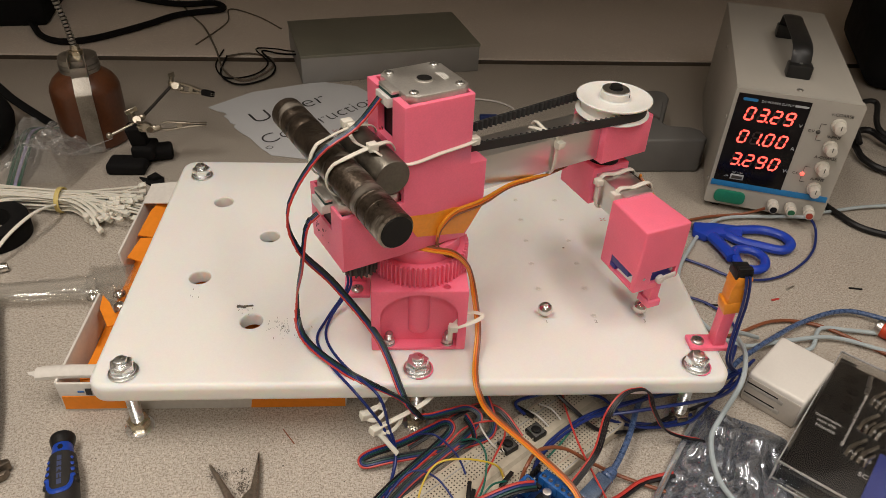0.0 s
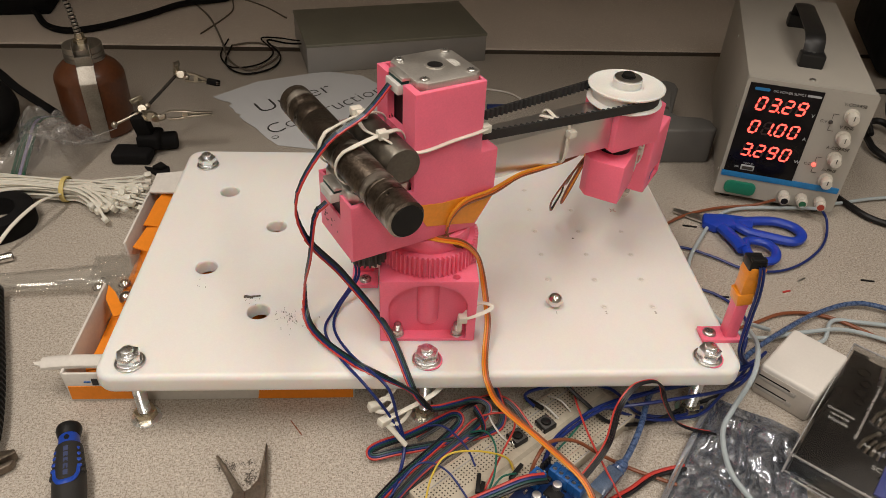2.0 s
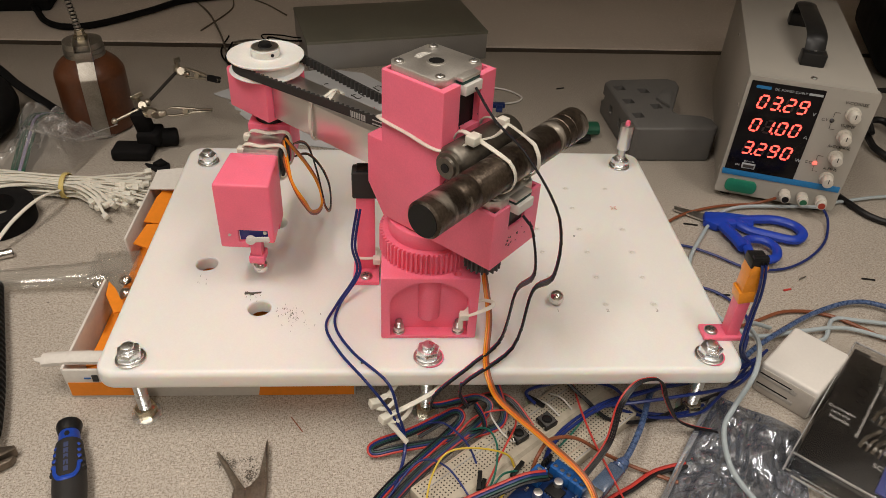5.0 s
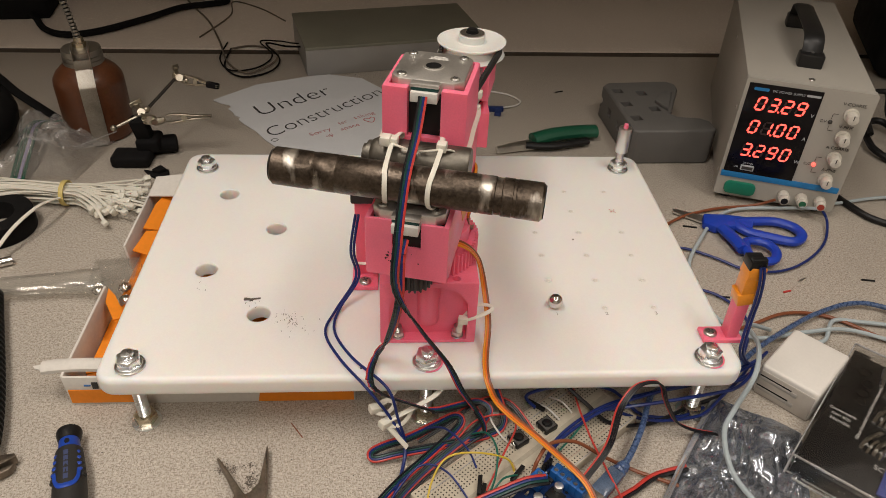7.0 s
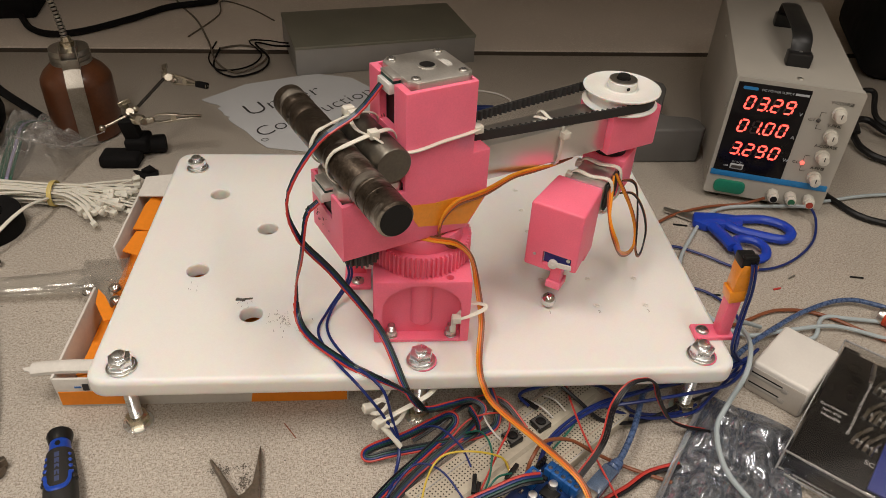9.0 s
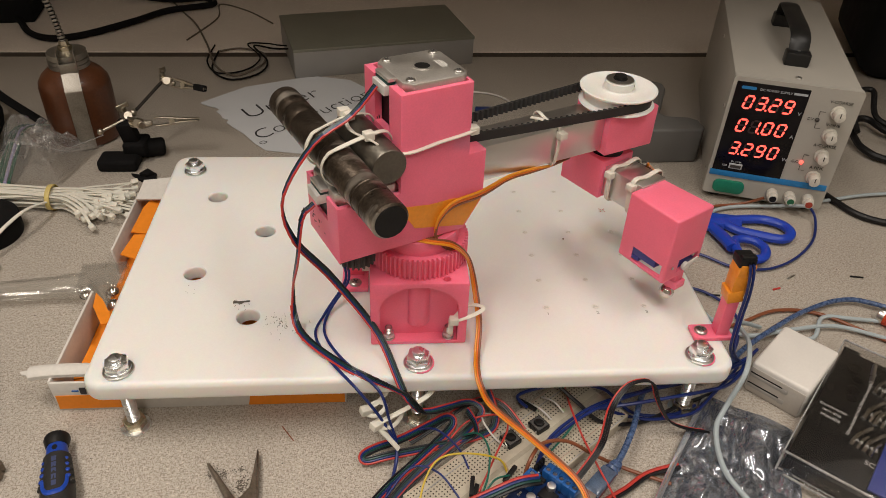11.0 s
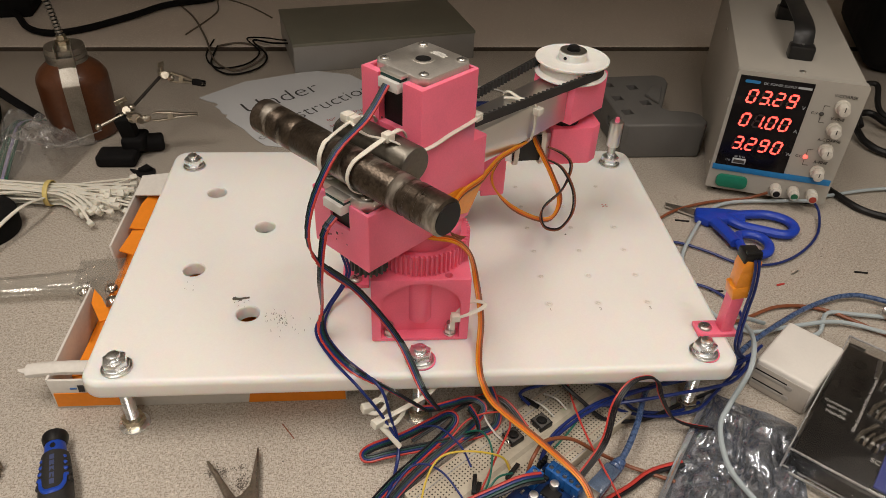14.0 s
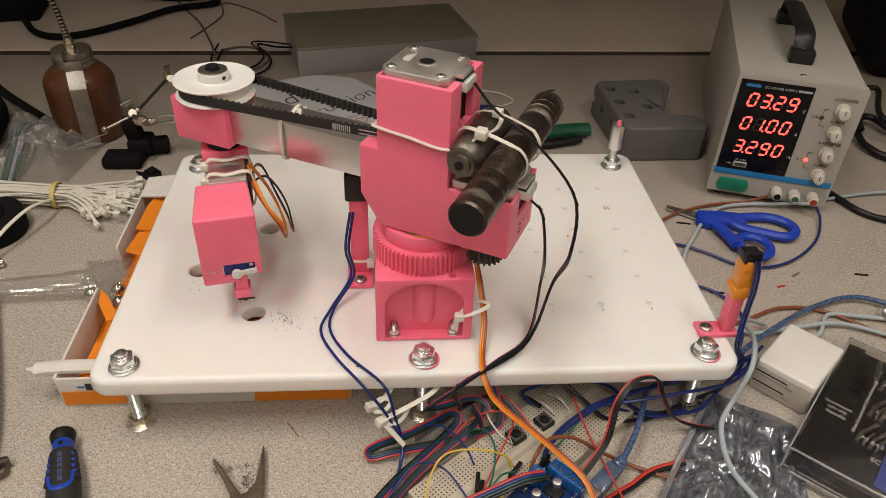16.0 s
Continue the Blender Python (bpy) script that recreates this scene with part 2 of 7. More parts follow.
def tube_steel(name):
    """Mill-scaled steel with bright worn bands across the bar."""
    mat = pbr(name, (0.085, 0.066, 0.050), 0.30, 0.85, vary=0.6, coarse=90, fine=520, bump=0.4, rvary=0.25)
    nt = mat.node_tree
    b = nt.nodes["Principled BSDF"]
    tex = next(n for n in nt.nodes if n.type == "TEX_COORD")
    base = b.inputs["Base Color"].links[0].from_socket
    mp = nt.nodes.new("ShaderNodeMapping")
    mp.inputs["Scale"].default_value = (25, 75, 25)
    nt.links.new(tex.outputs["Object"], mp.inputs["Vector"])
    n = nt.nodes.new("ShaderNodeTexNoise")
    n.inputs["Scale"].default_value, n.inputs["Detail"].default_value = 1.0, 6
    nt.links.new(mp.outputs[0], n.inputs["Vector"])
    r = nt.nodes.new("ShaderNodeMapRange")
    r.inputs[1].default_value, r.inputs[2].default_value = 0.54, 0.66
    nt.links.new(n.outputs["Fac"], r.inputs[0])
    mix = nt.nodes.new("ShaderNodeMix")
    mix.data_type = "RGBA"
    nt.links.new(r.outputs[0], mix.inputs[0])
    nt.links.new(base, mix.inputs[6])
    mix.inputs[7].default_value = (0.50, 0.46, 0.40, 1)
    nt.links.new(mix.outputs[2], b.inputs["Base Color"])
    return mat


BAR = tube_steel("worn_steel_bar")


def wire_mat(name, colour, rough=0.32):
    return pbr(name, colour, rough, vary=0.08, coarse=40, fine=900, bump=0.03)


RED_W, BLUE_W, GREEN_W, BLACK_W = (wire_mat(n, c) for n, c in (("red_wire", (0.50, 0.045, 0.035)), ("blue_wire", (0.009, 0.022, 0.135)), ("green_wire", (0.005, 0.045, 0.04)), ("black_wire", (0.007, 0.007, 0.009))))
ORANGE_W, BROWN_W, YELLOW_W = (wire_mat(n, c) for n, c in (("orange_wire", (0.70, 0.15, 0.012)), ("brown_wire", (0.22, 0.07, 0.03)), ("yellow_wire", (0.60, 0.43, 0.04))))
WHITE_W, PALE_W = wire_mat("white_wire", (0.68, 0.66, 0.62)), wire_mat("pale_blue_wire", (0.40, 0.46, 0.48))
TEAL_W = wire_mat("teal_wire", (0.010, 0.12, 0.085))
USB_BLUE = pbr("clear_blue_cable", (0.055, 0.095, 0.20), 0.25, vary=0.65, coarse=420, fine=1400, coat=0.4)
TAPE = pbr("orange_tape", (0.82, 0.29, 0.02), 0.3, vary=0.1, coarse=60, fine=500, coat=0.3)
SERVO = pbr("blue_servo", (0.03, 0.035, 0.22), 0.3, vary=0.05)


def see_through(name, tint, rough=0.1, gloss=1.2, base=0.05, fine=180.0, bump=0.3, milk=0.0):
    """Thin clear plastic: mostly passes light straight on, with gloss that rises at a slant."""
    mat = bpy.data.materials.new(name)
    mat.use_nodes = True
    nt = mat.node_tree
    nt.nodes.remove(nt.nodes["Principled BSDF"])
    out = next(n for n in nt.nodes if n.type == "OUTPUT_MATERIAL")
    tr, gl, mix, fr = (nt.nodes.new(k) for k in ("ShaderNodeBsdfTransparent", "ShaderNodeBsdfGlossy", "ShaderNodeMixShader", "ShaderNodeLayerWeight"))
    tr.inputs[0].default_value, gl.inputs[0].default_value, gl.inputs["Roughness"].default_value = (*tint, 1), (1, 1, 1, 1), rough
    fr.inputs["Blend"].default_value = 0.5
    pw = nt.nodes.new("ShaderNodeMath")
    pw.operation, pw.inputs[1].default_value = "POWER", 3.0
    nt.links.new(fr.outputs["Facing"], pw.inputs[0])
    m = nt.nodes.new("ShaderNodeMath")
    m.operation, m.inputs[1].default_value, m.inputs[2].default_value = "MULTIPLY_ADD", gloss, base
    tex, n, bp = nt.nodes.new("ShaderNodeTexCoord"), nt.nodes.new("ShaderNodeTexNoise"), nt.nodes.new("ShaderNodeBump")
    n.inputs["Scale"].default_value = fine
    bp.inputs["Strength"].default_value, bp.inputs["Distance"].default_value = bump, 0.001
    nt.links.new(tex.outputs["Object"], n.inputs["Vector"])
    nt.links.new(n.outputs["Fac"], bp.inputs["Height"])
    for q in (gl, fr):
        nt.links.new(bp.outputs["Normal"], q.inputs["Normal"])
    nt.links.new(pw.outputs[0], m.inputs[0])
    nt.links.new(m.outputs[0], mix.inputs[0])
    body = tr.outputs[0]
    if milk:
        df, haze = nt.nodes.new("ShaderNodeBsdfDiffuse"), nt.nodes.new("ShaderNodeMixShader")
        df.inputs[0].default_value, haze.inputs[0].default_value = (0.75, 0.74, 0.72, 1), milk
        nt.links.new(tr.outputs[0], haze.inputs[1])
        nt.links.new(df.outputs[0], haze.inputs[2])
        body = haze.outputs[0]
    nt.links.new(body, mix.inputs[1])
    nt.links.new(gl.outputs[0], mix.inputs[2])
    nt.links.new(mix.outputs[0], out.inputs["Surface"])
    return mat

# ---- room and bench ----
def slab(name, x0, x1, y0, y1, z0, z1, mat, label, bev=0.0):
    return thing(name, label, "structure", bm=block(x0, x1, y0, y1, z0, z1, bev), mat=mat, kind="structure")


TURN = pose(0, 0.680, 0, 0, 0, 1.28)
bench = slab("bench_top", -1.4, 1.4, -1.0, -0.0085, -0.035, 0, BENCH, "speckled beige laminate workbench top", 0.002)
bench.matrix_basis = TURN
rear = slab("bench_rear", -1.4, 1.4, 0.0085, 0.5, -0.035, 0.001, BENCH_BACK, "plain grey-beige rear strip of the workbench", 0.002)
rear.matrix_basis = TURN
gap = slab("bench_joint", -1.4, 1.4, -0.0083, 0.0083, -0.035, -0.0015, DARK, "dark joint between the bench and its rear strip")
gap.matrix_basis = TURN
slab("floor", -2.2, 2.2, -3.0, 1.3, -0.85, -0.8, pbr("floor_vinyl", (0.3, 0.28, 0.25), 0.5), "plain grey vinyl floor")
slab("wall_north", -2.2, 2.2, 1.2, 1.3, -0.8, 1.95, WALL, "plain painted wall behind the bench")
# Unseen block added overhead, as a cabinet would hang, to shade the bench's rear.
slab("rear_shade_block", -2.2, 2.2, 0.215, 1.2, 0.60, 1.95, WALL, "unseen plain block added to shade the bench's rear")
slab("wall_south", -2.2, 2.2, -3.1, -3.0, -0.8, 1.95, WALL, "plain painted wall")
slab("wall_west", -2.3, -2.2, -3.0, 1.3, -0.8, 1.95, WALL, "plain painted wall")
slab("wall_east", 2.2, 2.3, -3.0, 1.3, -0.8, 1.95, WALL, "plain painted wall")
slab("ceiling", -2.2, 2.2, -3.0, 1.3, 1.96, 2.0, WALL, "plain painted ceiling")

# ---- plastic board on bolts ----
Z = 0.055
HOLES = [(-0.167, 0.209), (-0.1195, 0.156), (-0.166, 0.101), (-0.119, 0.050)]
GRID = [(0.0975 + 0.0372 * i, 0.054 + 0.0322 * j) for j in range(6) for i in range(3)]


def build_board():
    bm = prism(rounded(-0.2168, 0.2185, -0.0135, 0.283, 0.013, 12), Z - 0.0155, Z, 0.0042, 8)
    cuts = [lathe([(0.0, Z - 0.03), (0.0135, Z - 0.03), (0.0135, Z - 0.0155), (0.0081, Z - 0.0108), (0.0080, Z - 0.0012), (0.0088, Z + 0.0004), (0.0088, Z + 0.02), (0.0, Z + 0.02)], 36) for h in HOLES]
    cuts = [xf(c, Matrix.Translation((h[0], h[1], 0))) for c, h in zip(cuts, HOLES)]
    cuts += [xf(ball(0.0090, seg=24), Matrix.Translation((x, y, Z + 0.0084))) for x, y in GRID]
    board = thing("cutting_board", "thick white plastic board with drilled holes standing on bolts", "board", bm=carve(bm, *cuts), mat=BOARD)
    board.data.set_sharp_from_angle(angle=radians(13))
    mark = pbr("dark_scuff", (0.10, 0.085, 0.07), 0.7)
    red = pbr("red_pen", (0.55, 0.05, 0.04), 0.6)
    rnd = random.Random(4)
    for cx, cy, n, spread in ((-0.098, 0.043, 60, 0.0075), (-0.090, 0.036, 14, 0.010), (-0.126, 0.064, 9, 0.006), (-0.166, 0.081, 5, 0.004)):
        bms = []
        for _ in range(n):
            x, y = rnd.gauss(cx, spread * 0.6), rnd.gauss(cy, spread * 0.7)
            s, a = rnd.uniform(0.00012, 0.00048), rnd.uniform(65, 115)
            bms.append(xf(block(-s * rnd.uniform(1, 4), s, -s * 0.35, s * 0.35, 0, 0.00012, 0), pose(x, y, Z, 0, 0, a)))
        part("scuff_and_shade", join(*bms), mark, board, "dark scuff marks")
    part("scuff_and_shade", join(xf(block(-0.006, 0.006, -0.0007, 0.0007, 0, 0.0005, 0), pose(-0.126, 0.066, Z, 0, 0, 8)), xf(block(-0.004, 0.003, -0.001, 0.001, 0, 0.0006, 0), pose(-0.128, 0.0655, Z, 0, 0, -14))), mark, board, "burnt sliver by a hole")
    # Slightly darker discs put the shade of each dimple into the colour.
    shade_disc = pbr("dimple_shade", (0.67, 0.64, 0.58), 0.85, vary=0.25, coarse=500)
    for x, y in GRID:
        part("scuff_and_shade", cyl(0.0020, 0, 0.00020, 14), shade_disc, board, m=pose(x, y, Z - 0.0005))
    pen = pbr("grey_pencil", (0.36, 0.33, 0.29), 0.7)
    for k, (x, y) in enumerate(GRID[:3]):
        lettering("123"[k], 0.0046, pen, board, pose(x - 0.001, y - 0.0085, Z + 0.0001), "pencil_number", 0.00005)
    for a in (45, 135):
        part("pen_mark", join(xf(block(0.0012, 0.0035, -0.00025, 0.00025, 0, 0.0001, 0), pose(0.172, 0.183, Z, 0, 0, a)), xf(block(-0.0035, -0.0012, -0.00025, 0.00025, 0, 0.0001, 0), pose(0.172, 0.183, Z, 0, 0, a))), red, board, "red pen star")
    part("scuff_and_shade", xf(cyl(0.0008, 0, 0.0003, 10), pose(0.128, 0.140, Z)), mark, board)
    part("scuff_and_shade", xf(cyl(0.0009, 0, 0.0003, 10), pose(-0.044, -0.005, Z)), mark, board)


def hexagon(r, z0, z1, phase=0.0, bev=0.0006):
    return cyl(r, z0, z1, 6, bev=bev, phase=phase)


def threaded(r, z0, z1, pitch=0.0024):
    prof, z = [], z0
    while z < z1:
        prof += [(r, z), (r * 0.70, min(z + pitch / 2, z1))]
        z += pitch
    return lathe(prof + [(r * 0.9, z1)], 20)


BRIGHT_ZINC = pbr("bright_zinc", (0.84, 0.86, 0.87), 0.25, 1.0, vary=0.1, coarse=120, fine=900)


def leveling_bolt(x, y, phase, washer_mat=STEEL):
    b = thing("leveling_bolt", "zinc-plated threaded bolt with nuts carrying the white board", "bolt", pose(x, y, 0), group="bolts under the board")
    part("washer", cyl(0.0098, Z, Z + 0.0014, 32, bev=0.0004), washer_mat, b)
    part("nut", join(cyl(0.0084, Z + 0.0014, Z + 0.003, 32, bev=0.0005), hexagon(0.0080, Z + 0.0025, Z + 0.0088, phase, 0.0009)), BRIGHT_ZINC, b)
    part("rod", join(threaded(0.0044, 0.004, Z + 0.0098), cyl(0.0042, Z + 0.0095, Z + 0.0122, 24, bev=0.0008)), BRIGHT_ZINC, b)
    part("lower_nut", hexagon(0.0078, 0.0016, 0.0082, phase + 0.4), BRASS_STEEL, b, "yellowish hex nut standing on the bench")
    part("foot_flange", cyl(0.0100, 0.0, 0.0018, 32, bev=0.0005), BRIGHT_ZINC, b)
    return b


build_board()
for i, (x, y) in enumerate(((-0.195, 0.0), (0.0, 0.0), (0.195, 0.0), (-0.195, 0.254), (0.195, 0.256))):
    bolt = leveling_bolt(x, y, 0.3 + 0.5 * i, STEEL)
    if i in (1, 2):
        part("pink_washer", cyl(0.0098, Z + 0.0001, Z + 0.0012, 32), PINK, bolt, "pink printed washer", pose(0.0010, -0.0002, -0.0001))
rod = thing("standoff", "grey metal standoff with a pink tip on the corner bolt", "standoff", pose(0.195, 0.256, Z + 0.0108))
part("shaft", cyl(0.0034, 0, 0.010, 20), STEEL, rod)
part("sleeve", cyl(0.0062, 0.009, 0.034, 24, bev=0.0006), ALU, rod)
part("tip", cyl(0.0025, 0.034, 0.038, 16, r2=0.0018), PINK, rod)

# ---- robot arm ----
AX, AY = 0.0011, 0.0553
REACH, TIP = 0.1585, 0.0797
robot = thing("robot_arm", "pink printed two-joint robot arm bolted to the white board", "robot", pose(AX, AY, 0))


def tie(points, parent, head=None, label="white nylon cable tie", w=0.0016):
    b = sweep(points, w, 6, 6, closed=True, flat=0.4)
    if head:
        hx, hy, hz = head
        b = join(b, block(hx - 0.003, hx + 0.003, hy - 0.0028, hy + 0.0028, hz - 0.002, hz + 0.003, 0.0006))
    return part("cable_tie", b, NYLON, parent, label)


def machine_screw(parent, m, r=0.003, mat=STEEL, name="screw"):
    k = r * 0.13
    head = lathe([(r, 0), (r * 0.98, r * 0.20), (r * 0.85, r * 0.36), (r * 0.55, r * 0.46), (0.0002, r * 0.50)], 24)
    screw = part(name, head, mat, parent, m=m)
    slot = join(block(-r * 0.5, r * 0.5, -k, k, r * 0.44, r * 0.52, 0), block(-k, k, -r * 0.5, r * 0.5, r * 0.44, r * 0.525, 0))
    part("cross_slot", slot, PINION, screw, m=pose(0, 0, 0, 0, 0, 28))
    return screw


def build_base():
    x0, x1, y0, y1 = -0.0327, 0.0327, -0.0373, 0.0355
    arch = [(-0.0265, Z + 0.003), (0.0265, Z + 0.003), (0.0265, 0.086)] + [(0.0265 * math.cos(radians(a)), 0.086 + 0.0195 * math.sin(radians(a))) for a in range(10, 180, 10)] + [(-0.0265, 0.086)]
    cut = xf(prism([(x, z) for x, z in arch], -0.0085, 0.02), Matrix.Translation((0, y0, 0)) @ Matrix.Rotation(radians(90), 4, "X"))
    body = carve(block(x0, x1, y0, y1, Z, 0.1087, 0.0012), cut, cyl(0.0027, 0.09, 0.12, 16, at=(0.018, -0.0325)))
    base = part("base", body, PINK, robot, "pink printed base block with an arched recess")
    part("column", cyl(0.0085, Z + 0.012, 0.1055, 32, at=(0, y0 + 0.0125), bev=0.0015), PINK, base)
    for sx in (-1, 1):
        part("mounting_bolt", join(cyl(0.0042, 0, 0.0012, 24), xf(hexagon(0.0040, 0.0012, 0.005), pose(0, 0, 0)), xf(threaded(0.0026, 0.005, 0.0095, 0.0013), pose(0, 0, 0))), STEEL, base, "steel bolt end with a nut", pose(sx * 0.0205, y0 + 0.0045, Z + 0.0032))
    # toothed ring, fixed to the base
    n = 64
    poly = []
    for i in range(n):
        for k, r in ((-0.30, 0.0318), (-0.14, 0.0342), (0.14, 0.0342), (0.30, 0.0318)):
            a = 2 * math.pi * (i + k) / n
            poly.append((r * math.cos(a), r * math.sin(a)))
    part("ring_gear", prism(poly, 0.1088, 0.1240), PINK, base, "pink printed ring gear")
    part("bearing_plate", cyl(0.028, 0.1236, 0.1345, 48, bev=0.0006), PINK, base)
    part("cable_coil", sweep([(0.019 * math.cos(radians(a)), 0.019 * math.sin(radians(a)) - 0.006, 0.1352 + 0.0008 * math.sin(a * 0.03)) for a in range(150, 400, 25)], 0.0008, 6), BROWN_W, base)
    tie([(0.0335, -0.030, 0.083), (0.042, -0.031, 0.0835), (0.043, -0.034, 0.0825), (0.034, -0.0375, 0.080), (0.022, -0.0365, 0.075), (0.024, -0.035, 0.077)], base, (0.0235, -0.0375, 0.076))
    part("tie_tail", block(0.020, 0.0235, -0.0372, -0.0362, 0.064, 0.078, 0.0003), NYLON, base)


build_base()

turret = new("turret")
turret.parent = robot
turret.empty_display_size = 0.01


def stepper(cx, ztop, depth, parent, label):
    half = 0.02115
    m = part("stepper_motor", prism([(cx + x, y) for x, y in chamfer(half, 0.005)], ztop - 0.0075, ztop, 0.0008), MOTOR, parent, label)
    part("motor_body", prism([(cx + x, y) for x, y in chamfer(half - 0.0004, 0.004)], ztop - depth, ztop - 0.0075), BLACK, parent, "black motor body")
    return m


def chamfer(h, c):
    return [(h, -h + c), (h, h - c), (h - c, h), (-h + c, h), (-h, h - c), (-h, -h + c), (-h + c, -h), (h - c, -h)]


def motor_detail(m, cx, ztop, parent):
    part("rotor_hole", cyl(0.0046, ztop + 0.00005, ztop + 0.0004, 28, at=(cx, 0)), BLACK, parent)
    part("hub_ring", carve(cyl(0.0062, ztop, ztop + 0.0006, 32, at=(cx, 0)), cyl(0.0047, ztop - 0.001, ztop + 0.002, 32, at=(cx, 0))), MOTOR, parent)
    for sx in (-1, 1):
        for sy in (-1, 1):
            machine_screw(parent, pose(cx + sx * 0.0155, sy * 0.0155, ztop), 0.0029)
    part("plate_lip", block(cx - 0.0262, cx - 0.020, -0.0085, 0.0085, ztop - 0.0025, ztop - 0.0002, 0.0006), MOTOR, parent)
    part("circuit_edge", block(cx - 0.0262, cx - 0.021, -0.008, 0.008, ztop - 0.0042, ztop - 0.0026, 0.0002), GREEN_W, parent)
    part("connector", block(cx - 0.0285, cx - 0.020, -0.0078, 0.0078, ztop - 0.0105, ztop - 0.0043, 0.0005), WHITE_W, parent, "white six-pin plug")


def build_turret():
    side = [(0.0215, 0.2382), (-0.0258, 0.2382), (-0.0258, 0.1755), (-0.0667, 0.1755), (-0.0667, 0.136), (0.020, 0.136), (0.0337, 0.157), (0.0337, 0.1912), (0.0215, 0.1912)]
    flip = Matrix(((1, 0, 0, 0), (0, 0, -1, 0), (0, 1, 0, 0), (0, 0, 0, 1)))
    body = xf(prism(side, -0.0248, 0.0248, 0.0012, 2), flip)
    body = carve(body, block(-0.0212, 0.0198, -0.0217, 0.0217, 0.195, 0.25, 0), block(-0.03, -0.02, -0.0098, 0.0098, 0.2085, 0.25, 0),
                 block(-0.0648, -0.0232, -0.0217, 0.0217, 0.150, 0.18, 0), block(-0.08, -0.06, -0.0085, 0.0085, 0.158, 0.18, 0),
                 block(0.010, 0.03, 0.003, 0.014, 0.1955, 0.2035, 0), block(0.010, 0.03, -0.0245, -0.012, 0.1955, 0.2035, 0))
    part("tower", body, PINK, turret, "pink printed motor tower")
    up = stepper(0.0003, 0.2417, 0.040, turret, "square steel stepper motor end plate")
    motor_detail(up, 0.0003, 0.2417, turret)
    etch = pbr("etched_print", (0.75, 0.73, 0.68), 0.5)
    for k, w in enumerate((0.012, 0.010, 0.011, 0.007)):
        part("etched_line", block(-w / 2, w / 2, -0.00035, 0.00035, 0, 0.00008, 0), etch, turret, m=pose(0.0105 + 0.0013 * k + 0.0003, -0.001, 0.24172, 0, 0, 90))
    low = stepper(-0.0438, 0.1810, 0.028, turret, "second steel stepper motor sunk in its housing")
    motor_detail(low, -0.0438, 0.1810, turret)
    n = 20
    poly = []
    for i in range(n):
        for k, r in ((-0.30, 0.0098), (-0.13, 0.0122), (0.13, 0.0122), (0.30, 0.0098)):
            a = 2 * math.pi * (i + k) / n
            poly.append((-0.0452 + r * math.cos(a), r * math.sin(a)))
    part("pinion", prism(poly, 0.116, 0.1355), PINION, turret, "dark grey pinion gear")
    # counterweights
    rot = Matrix.Rotation(radians(90), 4, "X")
    long_prof = [(0.0096, -0.077), (0.0109, -0.0758), (0.0109, -0.0550), (0.0106, -0.0545), (0.0106, -0.0510), (0.0109, -0.0505), (0.0109, -0.0400), (0.0107, -0.0397), (0.0107, -0.0385), (0.0109, -0.0382), (0.0109, 0.0410), (0.0107, 0.0413), (0.0107, 0.0425), (0.0109, 0.0428), (0.0109, 0.0500), (0.0104, 0.0505), (0.0104, 0.0540), (0.0109, 0.0545), (0.0109, 0.0600), (0.0106, 0.0603), (0.0106, 0.0618), (0.0109, 0.0621), (0.0109, 0.0758), (0.0096, 0.077)]
    lean = pose(-0.0577, 0.0025, 0.196, 0.8, 0, 0.9)
    part("counterweight_bar", xf(lathe(long_prof, 40), rot), BAR, turret, "long worn dark steel bar", lean)
    for z0 in (0.0769, -0.0776):
        part("bar_end", xf(cyl(0.0094, z0, z0 + 0.0007, 32), rot), BLACK, turret, m=lean)
    short = [(0.0030, -0.033), (0.0062, -0.033), (0.0066, -0.031), (0.0085, -0.0305), (0.0088, -0.028), (0.0095, -0.0275), (0.0112, -0.0245), (0.0112, 0.029), (0.0105, 0.030)]
    part("counterweight_stub", xf(lathe(short, 40), rot), pbr("grey_bar_steel", (0.17, 0.155, 0.13), 0.42, 0.9, vary=0.2, coarse=60, fine=500), turret, "short turned grey steel bar", pose(-0.0355, 0.0, 0.1985))
    part("stub_bore", xf(cyl(0.0028, -0.0335, -0.0329, 20), rot), BLACK, turret, m=pose(-0.0355, 0.0, 0.1985))
    # ties round the bars and the tower
    for y, tilt in ((0.014, 0.002), (-0.014, -0.002)):
        loop = [(-0.0577 + 0.0122 * math.cos(radians(a)), y + tilt * math.cos(radians(a)), 0.196 + 0.0122 * math.sin(radians(a))) for a in range(110, 335, 25)]
        loop += [(-0.030, y, 0.187), (-0.0245, y, 0.198), (-0.028, y - tilt, 0.2110), (-0.042, y, 0.2125)]
        tie(loop, turret, (-0.041, y, 0.212))
    zt = 0.206
    tie([(-0.0262, -0.0258, zt - 0.003), (0.0, -0.0262, zt - 0.001), (0.0215, -0.0258, zt + 0.001), (0.0228, -0.02, zt + 0.001), (0.0228, 0.02, zt + 0.001), (0.0215, 0.0258, zt + 0.001), (0.0, 0.0262, zt - 0.001), (-0.0262, 0.0258, zt - 0.003), (-0.042, 0.016, 0.2115), (-0.046, 0.0, 0.2105), (-0.042, -0.016, 0.2115)], turret, (0.0235, -0.0235, zt))
    part("tie_head", block(-0.046, -0.039, 0.015, 0.021, 0.2105, 0.216, 0.0008), NYLON, turret)
